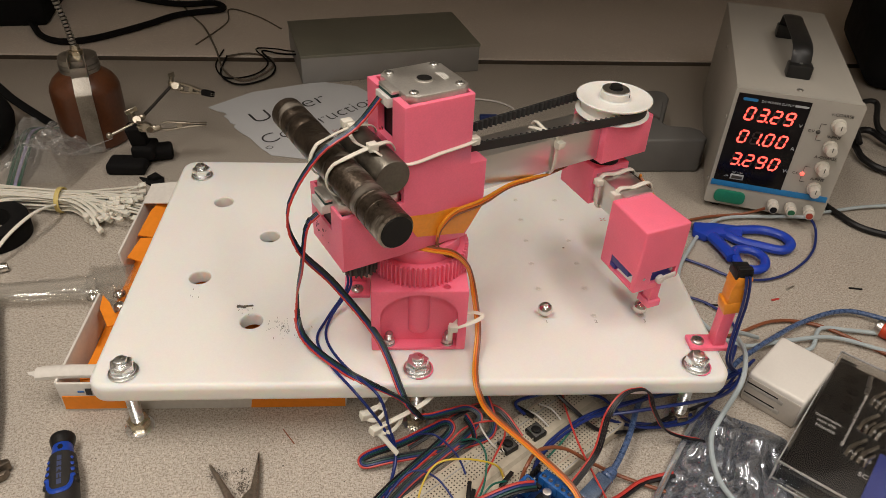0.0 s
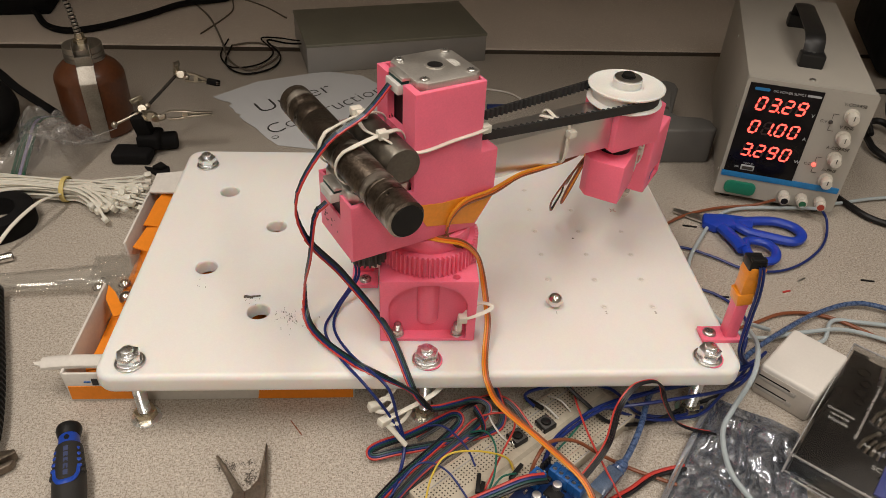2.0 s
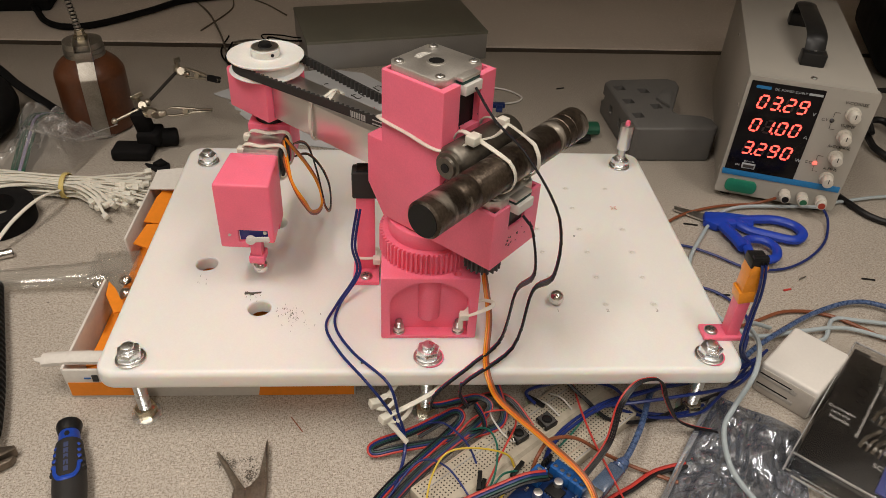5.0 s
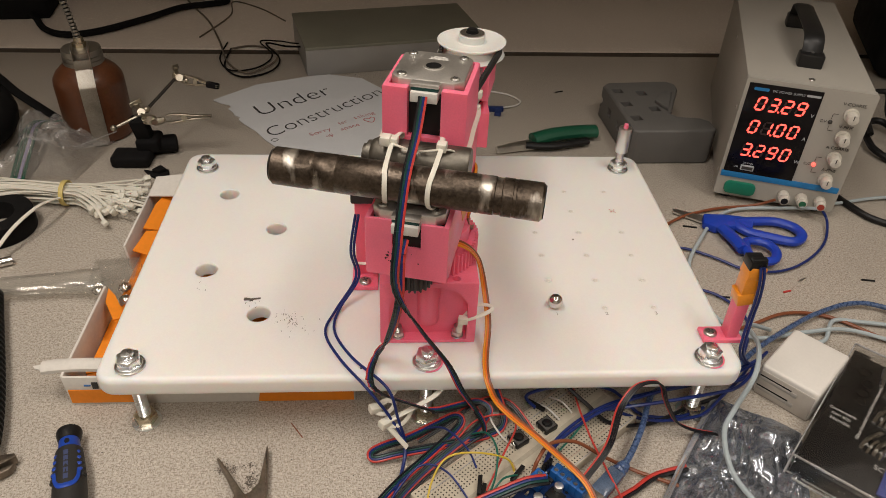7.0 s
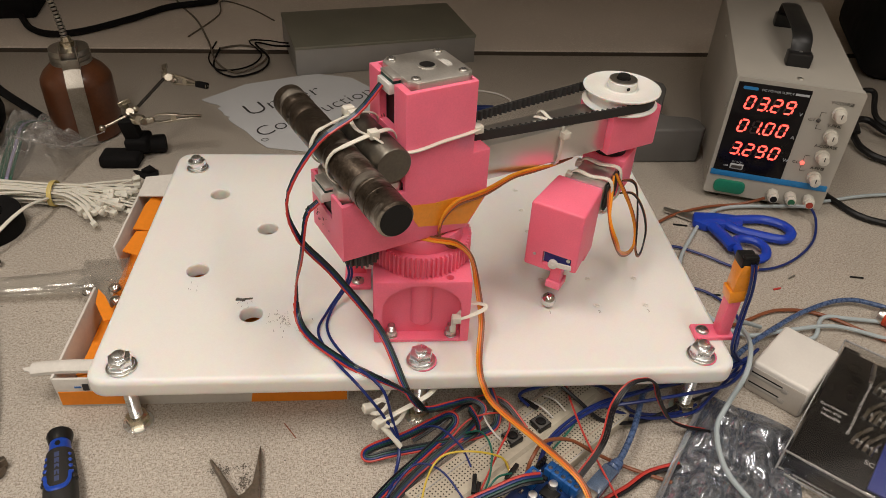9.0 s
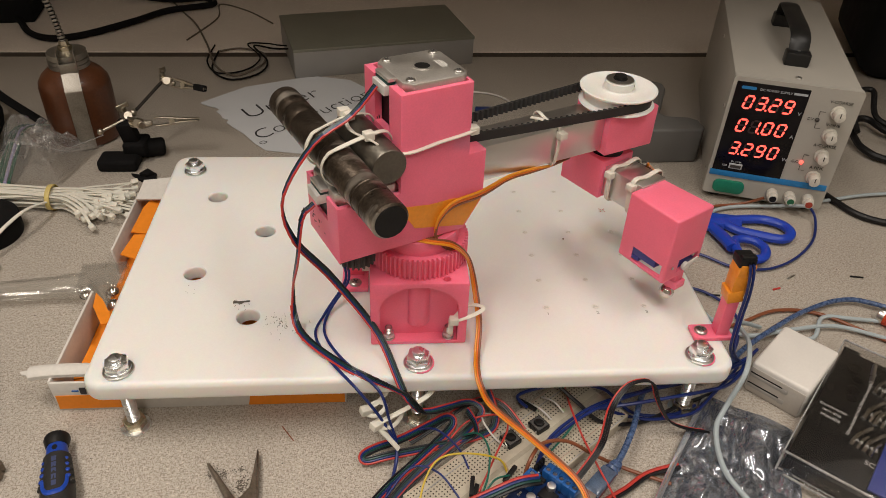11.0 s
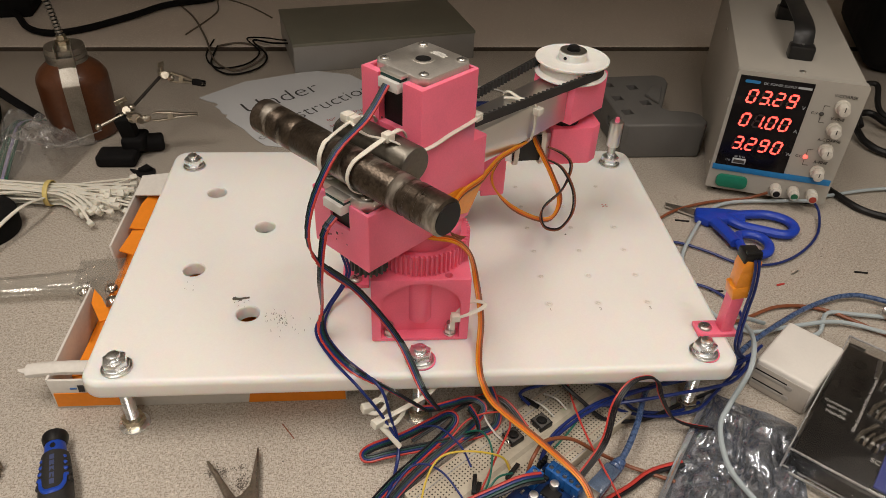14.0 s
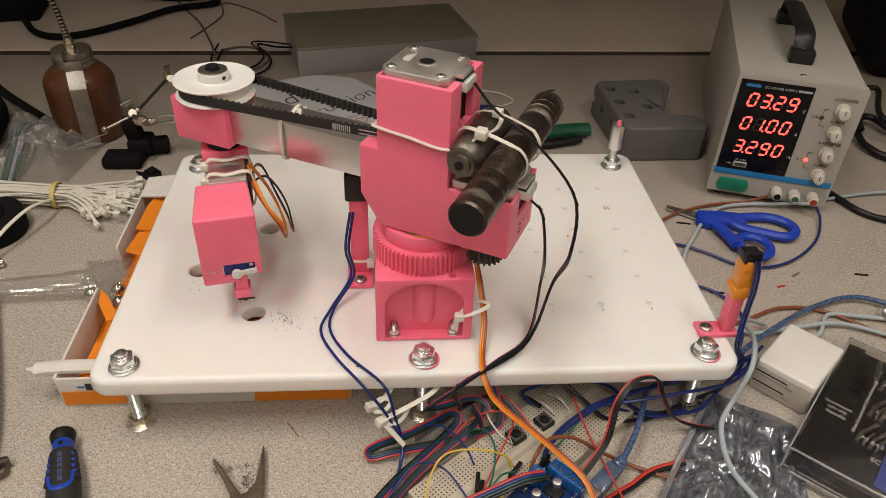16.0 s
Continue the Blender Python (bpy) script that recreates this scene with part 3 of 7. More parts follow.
    # aluminium arm
    arm = part("arm_tube", block(0.032, 0.142, -0.0127, 0.0127, 0.160, 0.1855, 0.0006), ALU, turret, "square brushed aluminium tube")
    blockpoly = [(0.139, -0.0185), (0.182, -0.0185), (0.185, -0.016), (0.185, 0.016), (0.182, 0.0185), (0.139, 0.0185)]
    part("elbow_block", prism(blockpoly, 0.1578, 0.1872, 0.0008), PINK, turret, "pink printed elbow block")
    part("elbow_collar", cyl(0.012, 0.1470, 0.1585, 32, at=(REACH, 0)), BLACK, turret)
    for x in (0.098,):
        tie([(x, -0.0134, 0.1595), (x + 0.001, -0.0134, 0.186), (x, 0.0, 0.1866), (x, 0.0134, 0.186), (x, 0.0134, 0.1595), (x, 0, 0.159)], turret, (x + 0.002, -0.0155, 0.181))
        part("tie_tail", sweep([(x, -0.008, 0.1868), (x - 0.006, 0.0, 0.1885), (x - 0.008, 0.007, 0.1870)], 0.0018, 6, 4, flat=0.4), NYLON, turret)
    # toothed belt
    r0, r1 = 0.0085, 0.0238
    off = math.asin((r1 - r0) / REACH)
    pts = []
    for i in range(13):
        a = math.pi / 2 + off + (math.pi - 2 * off) * i / 12
        pts.append((r0 * math.cos(a), r0 * math.sin(a)))
    for i in range(25):
        a = -math.pi / 2 - off + (math.pi + 2 * off) * i / 24
        pts.append((REACH + r1 * math.cos(a), r1 * math.sin(a)))
    dense = []
    for i, p in enumerate(pts):
        q = pts[(i + 1) % len(pts)]
        d = math.dist(p, q)
        k = max(1, round(d / 0.00105))
        dense += [(p[0] + (q[0] - p[0]) * j / k, p[1] + (q[1] - p[1]) * j / k) for j in range(k)]
    bm = bmesh.new()
    n = len(dense)
    zb0, zb1 = 0.1905, 0.1968
    cols = []
    for i in range(n):
        p, q = Vector(dense[i - 1]), Vector(dense[(i + 1) % n])
        nrm = Vector((q.y - p.y, p.x - q.x)).normalized()
        c = Vector(dense[i])
        o = c + nrm * 0.0007
        e = c - nrm * (0.0019 if i % 4 < 2 else 0.0002)
        cols.append([bm.verts.new((v.x, v.y, z)) for v, z in ((o, zb0), (o, zb1), (e, zb1), (e, zb0))])
    for i in range(n):
        a, b = cols[i], cols[(i + 1) % n]
        for k in range(4):
            bm.faces.new((a[k], a[(k + 1) % 4], b[(k + 1) % 4], b[k]))
    bmesh.ops.recalc_face_normals(bm, faces=bm.faces)
    part("toothed_belt", bm, RUBBER, turret, "black toothed rubber belt", angle=20)
    # worn print on the belt, scorch flecks round the plugs
    ang = math.degrees(math.asin((0.0238 - 0.0085) / REACH))
    lab = pbr("belt_print", (0.45, 0.44, 0.42), 0.6)
    for k in range(9):
        part("belt_mark", block(-0.0004, 0.0004, 0, 0.00012, 0.1913, 0.1955, 0), lab, turret, m=pose(0.046 + 0.0014 * k, 0.0092 + math.sin(radians(ang)) * (0.046 + 0.0014 * k) + 0.0002, 0, 0, 0, ang))
    for k, z in enumerate((0.1920, 0.1946)):
        part("belt_mark", block(-0.007, 0.007, 0, 0.00012, z - 0.0004, z + 0.0004, 0), lab, turret, m=pose(0.033, 0.0092 + math.sin(radians(ang)) * 0.033 + 0.0002, 0, 0, 0, ang))
    scorch = pbr("scorched_print", (0.06, 0.018, 0.018), 0.7)
    rnd = random.Random(5)
    for x, y0, y1, z0, z1, n in ((-0.0252, -0.016, 0.016, 0.199, 0.214, 16), (-0.0687, -0.012, 0.012, 0.148, 0.160, 12)):
        for _ in range(n):
            s = rnd.uniform(0.0003, 0.0011)
            part("fleck", prism([(-s, 0), (0, s * 0.7), (s * 1.3, 0.1 * s), (0.2 * s, -s)], 0, 0.00015), scorch, turret, m=pose(x, rnd.uniform(y0, y1), rnd.uniform(z0, z1), 0, -90, 0) @ pose(0, 0, 0, 0, 0, rnd.uniform(0, 180)))
    # tape and servo lead on the tower's side
    tape = [(-0.016, 0.1475), (0.0195, 0.1395), (0.0245, 0.146), (0.0325, 0.1585), (0.010, 0.1620), (-0.0055, 0.1620), (-0.0265, 0.1655), (-0.0225, 0.158)]
    flip2 = Matrix(((1, 0, 0, 0), (0, 0, -1, 0), (0, 1, 0, 0), (0, 0, 0, 1)))
    part("tape_patch", xf(prism(tape, 0.0249, 0.0253), flip2), TAPE, turret, "glossy orange tape patch")
    for k, mat in enumerate((BROWN_W, ORANGE_W, wire_mat("amber_lead", (0.72, 0.27, 0.015)))):
        o = 0.0018 * k
        part("servo_lead", sweep([(-0.002, -0.0268, 0.139 + o), (0.000, -0.0275, 0.149 + o), (0.010, -0.027, 0.157 + o), (0.028, -0.0262, 0.1585 + o), (0.040, -0.0215, 0.157 + o), (0.060, -0.0160, 0.1585 + o * 0.7), (0.080, -0.0135, 0.1575 + o * 0.6), (0.100, -0.010, 0.156), (0.118, -0.006 + o, 0.1555)], 0.0010, 6, 6), mat, turret)
        part("servo_lead", sweep([(-0.002, -0.0268, 0.139 + o), (0.0, -0.0275, 0.1345), (0.004 + o, -0.0285, 0.128), (0.010 + o, -0.0290, 0.1245)], 0.0006, 6, 6), BROWN_W, turret)


build_turret()

forearm = new("forearm")
forearm.parent = robot
forearm.empty_display_size = 0.01
slider = None


def build_forearm():
    global slider
    # pulley
    prof = [(0.008, 0.1877), (0.0262, 0.1879), (0.0268, 0.1888), (0.0245, 0.1902), (0.0230, 0.1906), (0.0230, 0.1965), (0.0250, 0.1972), (0.0272, 0.1986), (0.0274, 0.1996), (0.0262, 0.2000), (0.0215, 0.1985), (0.0118, 0.1985), (0.0112, 0.1990), (0.0100, 0.1992), (0.004, 0.1992)]
    pulley = part("pulley", lathe(prof, 56), WHITE_PRINT, forearm, "white printed belt pulley")
    part("hub", lathe([(0.0104, 0.1988), (0.0104, 0.2040), (0.0098, 0.2047), (0.004, 0.2047)], 40), WHITE_PRINT, pulley, "white printed hub")
    part("set_screw", xf(cyl(0.0013, 0.0100, 0.0106, 12), pose(0, 0, 0.2018, 0, 90, 40)), BLACK, pulley)
    part("bearing", carve(cyl(0.0098, 0.2046, 0.2056, 36, bev=0.0003), cyl(0.0042, 0.20, 0.21, 24)), STEEL, pulley)
    part("axle_bolt", join(cyl(0.0050, 0.2047, 0.2062, 28, bev=0.0003), cyl(0.0042, 0.2060, 0.2085, 24, bev=0.0006)), BLACK, pulley, "black hex axle bolt")
    # lower elbow block, tube, head
    poly = [(-0.0272, -0.016), (0.0125, -0.016), (0.0125, 0.016), (-0.0195, 0.016), (-0.0272, 0.0095)]
    part("lower_block", prism(poly, 0.1185, 0.1495, 0.0009), PINK, forearm, "pink printed lower elbow block")
    part("forearm_tube", block(0.0115, 0.0475, -0.0125, 0.0125, 0.1215, 0.1450, 0.0006), ALU, forearm, "short square aluminium tube")
    part("foam_pad", block(0.0165, 0.042, 0.0127, 0.0150, 0.1225, 0.144, 0.0008), RUBBER, forearm)
    for x in (0.019, 0.0395):
        tie([(x, -0.0134, 0.121), (x, -0.0134, 0.1455), (x, 0, 0.1458), (x, 0.0156, 0.1455), (x, 0.0156, 0.121), (x, 0, 0.1208)], forearm, (x, -0.0150, 0.1415), w=0.0021)
    ahead = Matrix.Translation((0.0042, 0, 0))
    plan = [(0.0410, -0.0218), (0.0848, -0.0240), (0.0848, 0.0147), (0.0410, 0.0124)]
    head = carve(prism(plan, 0.0905, 0.1435, 0.0018, 3),
                 block(0.045, 0.0815, -0.0195, 0.0095, 0.080, 0.110, 0),
                 block(0.080, 0.09, -0.0105, 0.0105, 0.0960, 0.1065, 0),
                 block(0.080, 0.09, -0.004, 0.03, 0.080, 0.0965, 0),
                 block(0.060, 0.09, 0.0075, 0.03, 0.080, 0.0965, 0),
                 block(0.0535, 0.0808, -0.03, -0.018, 0.0935, 0.1045, 0),
                 block(0.036, 0.046, -0.002, 0.008, 0.080, 0.098, 0))
    part("gripper_head", xf(head, ahead), PINK, forearm, "pink printed gripper head")
    part("servo", xf(join(block(0.056, 0.0825, -0.0100, 0.0100, 0.0965, 0.1085, 0.0005), block(0.052, 0.074, -0.0218, -0.006, 0.0975, 0.108, 0.0005), block(0.0535, 0.060, -0.0222, -0.018, 0.0945, 0.098, 0.0005)), ahead), SERVO, forearm, "small blue servo")
    part("servo_screw", xf(cyl(0.0014, 0, 0.0008, 14), ahead @ pose(0.0826, 0.008, 0.1035, 0, 90, 0)), STEEL, forearm)
    part("face_screw", xf(cyl(0.0011, 0, 0.0006, 12), ahead @ pose(0.0847, -0.0165, 0.1020, 0, 90, 0)), STEEL, forearm)
    part("servo_horn", xf(join(cyl(0.0034, 0, 0.003, 20, bev=0.0003), block(-0.0020, 0.0020, 0.0, 0.0135, 0.0008, 0.0022, 0.0005), cyl(0.0010, 0.0029, 0.0035, 10)), Matrix(((0, 0, 1, 0), (0, 1, 0, 0), (-1, 0, 0, 0), (0, 0, 0, 1)))), WHITE_W, forearm, "white servo horn", ahead @ pose(0.0838, -0.002, 0.0985, 6, 0, 0))
    slider = part("magnet_slider", xf(join(block(0.0745, 0.0825, -0.0040, 0.0040, 0.0775, 0.0990, 0.0006), block(0.0715, 0.0845, -0.0055, 0.0055, 0.0765, 0.0825, 0.0007), cyl(0.0030, 0.0733, 0.0768, 20, at=(0.0755, 0), bev=0.0005)), ahead), PINK, forearm, "pink sliding tip that picks up balls")
    # looped servo lead
    for k, mat in enumerate((BROWN_W, ORANGE_W, wire_mat("amber_loop", (0.72, 0.27, 0.015)))):
        o = 0.0014 * k
        part("servo_lead", sweep([(0.030, 0.014, 0.146), (0.0432, 0.016 + o, 0.1367), (0.057, 0.024, 0.1244 + o), (0.0603, 0.030 + o, 0.1134), (0.0457, 0.034, 0.0932 + o), (0.0245, 0.036, 0.0811 + o), (0.011, 0.036, 0.0807 + o), (0.0037 + o, 0.032, 0.0964), (0.0118 + o, 0.026, 0.1175), (0.0234 + o, 0.0185, 0.139), (0.028, 0.015, 0.147)], 0.0009, 6, 6), mat, forearm)
    for k, mat in enumerate((BROWN_W, BLACK_W)):
        o = 0.0015 * k
        part("servo_lead", sweep([(0.0158, 0.018, 0.1359), (0.0034, 0.022, 0.1316 - o), (-0.0032 + o, 0.026, 0.1223), (0.004, 0.032, 0.1052 + o), (0.019, 0.038, 0.0939 + o), (0.0217 - o, 0.040, 0.0844), (0.0164, 0.042, 0.076 + o), (0.0052, 0.042, 0.0746 + o), (-0.0046 + o, 0.040, 0.0884), (-0.005 + o, 0.034, 0.1049), (0.0041 + o, 0.026, 0.1213), (0.0153, 0.018, 0.1248)], 0.0007, 6, 6), mat, forearm)



build_forearm()

# ---- steel balls ----
BR = 0.0056


def steel_ball(x, y, z, where):
    b = thing("steel_ball", f"small polished steel ball {where}", "ball", pose(x, y, z), ball(BR, seg=32), BRIGHT, group="steel balls")
    return b


ball_a = steel_ball(0.170, 0.0565, Z + BR, "carried by the pink gripper tip")
ball_b = steel_ball(0.0970, 0.0550, Z + BR, "waiting on a dimple of the white board")

# ---- bench power supply ----
def power_supply():
    w, d, z0, h = 0.118, 0.285, 0.008, 0.1366
    ps = thing("power_supply", "grey-beige bench power supply with red digits lit", "power supply", pose(0.3160, 0.2913, 0, 0, 0, -19.0))
    case = pbr("warm_grey_enamel", (0.40, 0.375, 0.33), 0.45, vary=0.05, coarse=40, fine=1200, bump=0.25)
    facem = pbr("face_plastic", (0.41, 0.39, 0.345), 0.4, vary=0.03)
    panel = pbr("dark_panel", (0.007, 0.006, 0.007), 0.14, ior=1.3, vary=0.1)
    blue = pbr("blue_strip", (0.02, 0.20, 0.48), 0.4)
    ink = pbr("dark_ink", (0.05, 0.045, 0.04), 0.6)
    pale = pbr("pale_ink", (0.42, 0.44, 0.46), 0.6)
    lit = pbr("lit_segment", (1.0, 0.075, 0.055), 0.4, emit=3.0, vary=0.0, bump=0)
    unlit = pbr("unlit_segment", (0.035, 0.020, 0.020), 0.4)
    knobm = pbr("knob_plastic", (0.60, 0.57, 0.50), 0.4)
    part("case", block(0.001, w - 0.001, 0.006, d, z0, h - 0.0015, 0.0015), case, ps, "folded steel case")
    part("front", prism(rounded(0, w, z0 - 0.001, h, 0.003, 3), -0.008, 0.0), facem, ps, "plastic front frame", pose(0, 0, 0, 90, 0, 0))
    def up(x, y, z, s=1):
        return pose(x, y, z, 90, 0, 0)
    part("display", block(0.0035, 0.0706, -0.0012, 0.001, 0.0355, h - 0.0045, 0.0003), panel, ps, "black display panel")
    part("stripe", block(0.002, w - 0.002, -0.0010, 0.001, 0.0290, 0.0353, 0.0002), blue, ps, "blue stripe")
    part("badge", prism(rounded(0.0085, 0.0225, 0.1255, 0.1285, 0.0014, 4), 0, 0.0003), blue, ps, "plain blue oval badge", pose(0, -0.0013, 0, 90, 0, 0))
    lettering("DC POWER SUPPLY", 0.0034, pale, ps, up(0.0255, -0.0014, 0.1256))
    part("print_bar", block(0.0565, 0.0690, -0.0014, -0.0012, 0.1258, 0.1280, 0), pale, ps)
    SEG = {"a": (0.5, 1, 0), "b": (1, 0.75, 1), "c": (1, 0.25, 1), "d": (0.5, 0, 0), "e": (0, 0.25, 1), "f": (0, 0.75, 1), "g": (0.5, 0.5, 0)}
    ON = {"0": "abcdef", "1": "bc", "2": "abdeg", "3": "abcdg", "6": "acdefg", "9": "abcdfg", "8": "abcdefg"}
    dw, dh, slant = 0.0086, 0.0128, 0.17
    meshes = {}
    for flat in (0, 1):
        length, thick = (dw * 0.36, 0.00088) if not flat else (dh * 0.215, 0.00088)
        poly = [(-length, 0), (-length + thick, thick), (length - thick, thick), (length, 0), (length - thick, -thick), (-length + thick, -thick)]
        if flat:
            poly = [(y, x) for x, y in poly]
            poly.reverse()
        poly = [(x + slant * y, y) for x, y in poly]
        for key, m in (("on", lit), ("off", unlit)):
            meshes[flat, key] = to_mesh("segment", prism(poly, 0, 0.0003), m)
    for row, (z, text, dot) in enumerate(((0.1062, "0329", 1), (0.0814, "0100", 1), (0.0560, "3290", 0))):
        x = 0.0152
        for i, ch in enumerate(text):
            for s, (fx, fz, vert) in SEG.items():
                ob = new("segment", meshes[vert, "on" if s in ON[ch] else "off"])
                ob.parent = ps
                zz = z + fz * dh
                ob.matrix_basis = up(x + fx * dw * 0.82 + slant * (fz - 0.5) * dh, -0.0014, zz)
            if i == dot:
                part("decimal_point", cyl(0.0009, 0, 0.0004, 12), lit, ps, m=up(x + dw * 1.0, -0.0014, z))
            x += 0.0123
        lettering("VAW"[row], 0.0052, pale, ps, up(0.0655, -0.0014, z - 0.0004))
    part("usb_socket", block(0.0185, 0.0315, -0.0020, 0.0, 0.0390, 0.0450, 0.0005), pale, ps, "pale usb socket")
    part("usb_slot", block(0.0198, 0.0302, -0.0023, -0.0019, 0.0403, 0.0435, 0), ink, ps)
    lettering("DC 5V 2A", 0.0024, pale, ps, up(0.0195, -0.0014, 0.0463))
    lettering("USB", 0.0026, pale, ps, up(0.0120, -0.0014, 0.0410))
    for z, word in ((0.1140, "V-COARSE"), (0.0907, "V-FINE"), (0.0680, "A-COARSE"), (0.0435, "A-FINE")):
        k = part("knob", xf(join(cyl(0.0068, 0, 0.004, 28, bev=0.0006), cyl(0.0056, 0.004, 0.0135, 28, r2=0.0050, bev=0.0008)), pose(0, 0, 0, 90, 0, 0)), knobm, ps, "pale fluted knob", pose(0.0998, -0.0002, z))
        part("pointer", block(-0.0004, 0.0004, -0.0139, -0.0133, 0, 0.0045, 0), ink, k)
        lettering(word, 0.0044, ink, ps, up(0.1000, -0.0006, z + 0.0085), align="CENTER")
    for z, word, m in ((0.1040, "C.V", ink), (0.0572, "C.C", lit)):
        part("indicator", xf(ball(0.0021, seg=14), pose(0, 0, 0)), m, ps, "small round indicator light", pose(0.0845, -0.0005, z))
        lettering(word, 0.0040, ink, ps, up(0.0750, -0.0006, z - 0.0012))
        for s in (1, -1):
            part("guide_line", join(block(-0.0002, 0.0002, -0.0001, 0.0001, 0, 0.005, 0), block(0, 0.005, -0.0001, 0.0001, 0.005 if s > 0 else 0.0, 0.0054 if s > 0 else 0.0004, 0)), ink, ps, m=pose(0.0845, -0.0005, z + (0.0035 if s > 0 else -0.0088)))
    part("power_button", prism(rounded(0.0085, 0.0395, 0.0108, 0.0250, 0.0055, 6), 0, 0.0030, 0.0006), pbr("green_button", (0.015, 0.20, 0.12), 0.35), ps, "green power rocker", pose(0, -0.0004, 0, 90, 0, 0))
    for x, m in ((0.0675, BLACK), (0.0848, pbr("green_post", (0.02, 0.13, 0.06), 0.4)), (0.1025, pbr("red_post", (0.35, 0.05, 0.03), 0.4))):
        t = part("terminal", xf(join(cyl(0.0056, 0, 0.009, 24, bev=0.0006), cyl(0.0046, 0.009, 0.0135, 24, bev=0.0006)), pose(0, 0, 0, 90, 0, 0)), knobm, ps, "pale binding post", pose(x, -0.0005, 0.0180))
        part("socket", xf(cyl(0.0034, 0.0130, 0.0139, 20), pose(0, 0, 0, 90, 0, 0)), m, t)
    handle = pbr("handle_black", (0.012, 0.012, 0.012), 0.38)
    part("handle", join(block(0.0490, 0.0728, 0.0485, 0.0640, h - 0.002, h + 0.012, 0.0020), block(0.0490, 0.0728, 0.168, 0.184, h - 0.002, h + 0.012, 0.0020), sweep([(0.0608, 0.058, h + 0.009), (0.0605, 0.066, h + 0.022), (0.0600, 0.084, h + 0.026), (0.0590, 0.112, h + 0.027), (0.0585, 0.140, h + 0.027), (0.0590, 0.164, h + 0.025), (0.0600, 0.176, h + 0.009)], 0.0100, 12, 5, flat=0.24)), handle, ps, "black plastic carrying handle")
    part("handle_rivet", cyl(0.0016, h + 0.0118, h + 0.0126, 14, at=(0.0609, 0.0560)), STEEL, ps)
    machine_screw(ps, pose(0.0602, 0.0188, h - 0.0016), 0.003)
    for y, z in ((0.018, 0.026), (0.018, 0.098), (0.16, 0.120)):
        machine_screw(ps, pose(0.001, y, z, 0, -90, 0), 0.0022)
    for x in (0.014, w - 0.014):
        for y in (0.015, d - 0.02):
            part("foot", cyl(0.007, 0, z0 + 0.0005, 20, at=(x, y)), RUBBER, ps)


power_supply()

# ---- rear of the bench ----
olive = pbr("olive_grey_metal", (0.215, 0.21, 0.165), 0.40, 0.25, vary=0.14, coarse=25, fine=700, bump=0.08)
greym = pbr("bare_sheet_metal", (0.33, 0.32, 0.30), 0.45, 0.45, vary=0.12, coarse=25, fine=700)
box = thing("metal_box", "closed grey sheet-metal box with an olive lid", "box", pose(-0.137, 0.5885, 0, 0, 0, 13.3))
part("body", block(0, 0.252, 0, 0.137, 0, 0.037, 0.0012), greym, box, "grey sheet-metal body")
part("lid", block(-0.0008, 0.2528, -0.0008, 0.1378, 0.0362, 0.0405, 0.0009), olive, box, "dull olive lid")

paper = pbr("white_paper", (0.60, 0.61, 0.62), 0.75, vary=0.05, coarse=20, fine=600)
INK = pbr("black_marker", (0.035, 0.033, 0.034), 0.6)
REDINK = pbr("red_pen_ink", (0.45, 0.06, 0.06), 0.6)
sign = thing("paper_sign", "torn sheet of white paper with a handwritten notice on the bench", "paper sign", pose(0, 0, 0.0006))
edge = [(-0.153, 0.391), (-0.057, 0.372), (-0.020, 0.415), (-0.005, 0.498), (-0.040, 0.556), (-0.064, 0.584), (-0.114, 0.597)]
torn = [(-0.200, 0.560), (-0.248, 0.512), (-0.236, 0.503), (-0.226, 0.4985), (-0.221, 0.493), (-0.2245, 0.488), (-0.217, 0.479), (-0.2135, 0.470), (-0.206, 0.466), (-0.207, 0.459), (-0.198, 0.447), (-0.183, 0.431), (-0.168, 0.408)]
part("sheet", prism(edge + torn, 0, 0.0006), paper, sign)


def handwritten(text, a, b, tall, mat, thin=-0.016, slant=0.15):
    """A written word from point a to point b on the sheet, its letters tall high."""
    ob = lettering(text, 1.0, mat, sign, Matrix.Identity(4), thin=thin, depth=0.0001)
    xs = [v.co.x for v in ob.data.vertices]
    x0, run = min(xs), Vector((b[0] - a[0], b[1] - a[1], 0))
    ux = run / (max(xs) - x0)
    uy = Vector((-run.y, run.x, 0)).normalized() * tall / 0.73 + run.normalized() * slant * tall
    ob.data.transform(Matrix(((ux.x, uy.x, 0, a[0] - ux.x * x0), (ux.y, uy.y, 0, a[1] - ux.y * x0), (0, 0, 0.5, 0.0009), (0, 0, 0, 1))))
    return ob


handwritten("Under", (-0.181, 0.470), (-0.099, 0.5351), 0.030, INK)
handwritten("Construction", (-0.161, 0.416), (-0.0334, 0.5352), 0.024, INK)
for word, a, b in (("Sorry", (-0.1177, 0.4183), (-0.0946, 0.4341)), ("for", (-0.0854, 0.4472), (-0.0763, 0.4548)), ("taking", (-0.0685, 0.4624), (-0.0441, 0.4781)), ("up", (-0.098, 0.4158), (-0.0912, 0.4215)), ("space", (-0.0826, 0.4329), (-0.0618, 0.4462))):
    handwritten(word, a, b, 0.0078, REDINK)
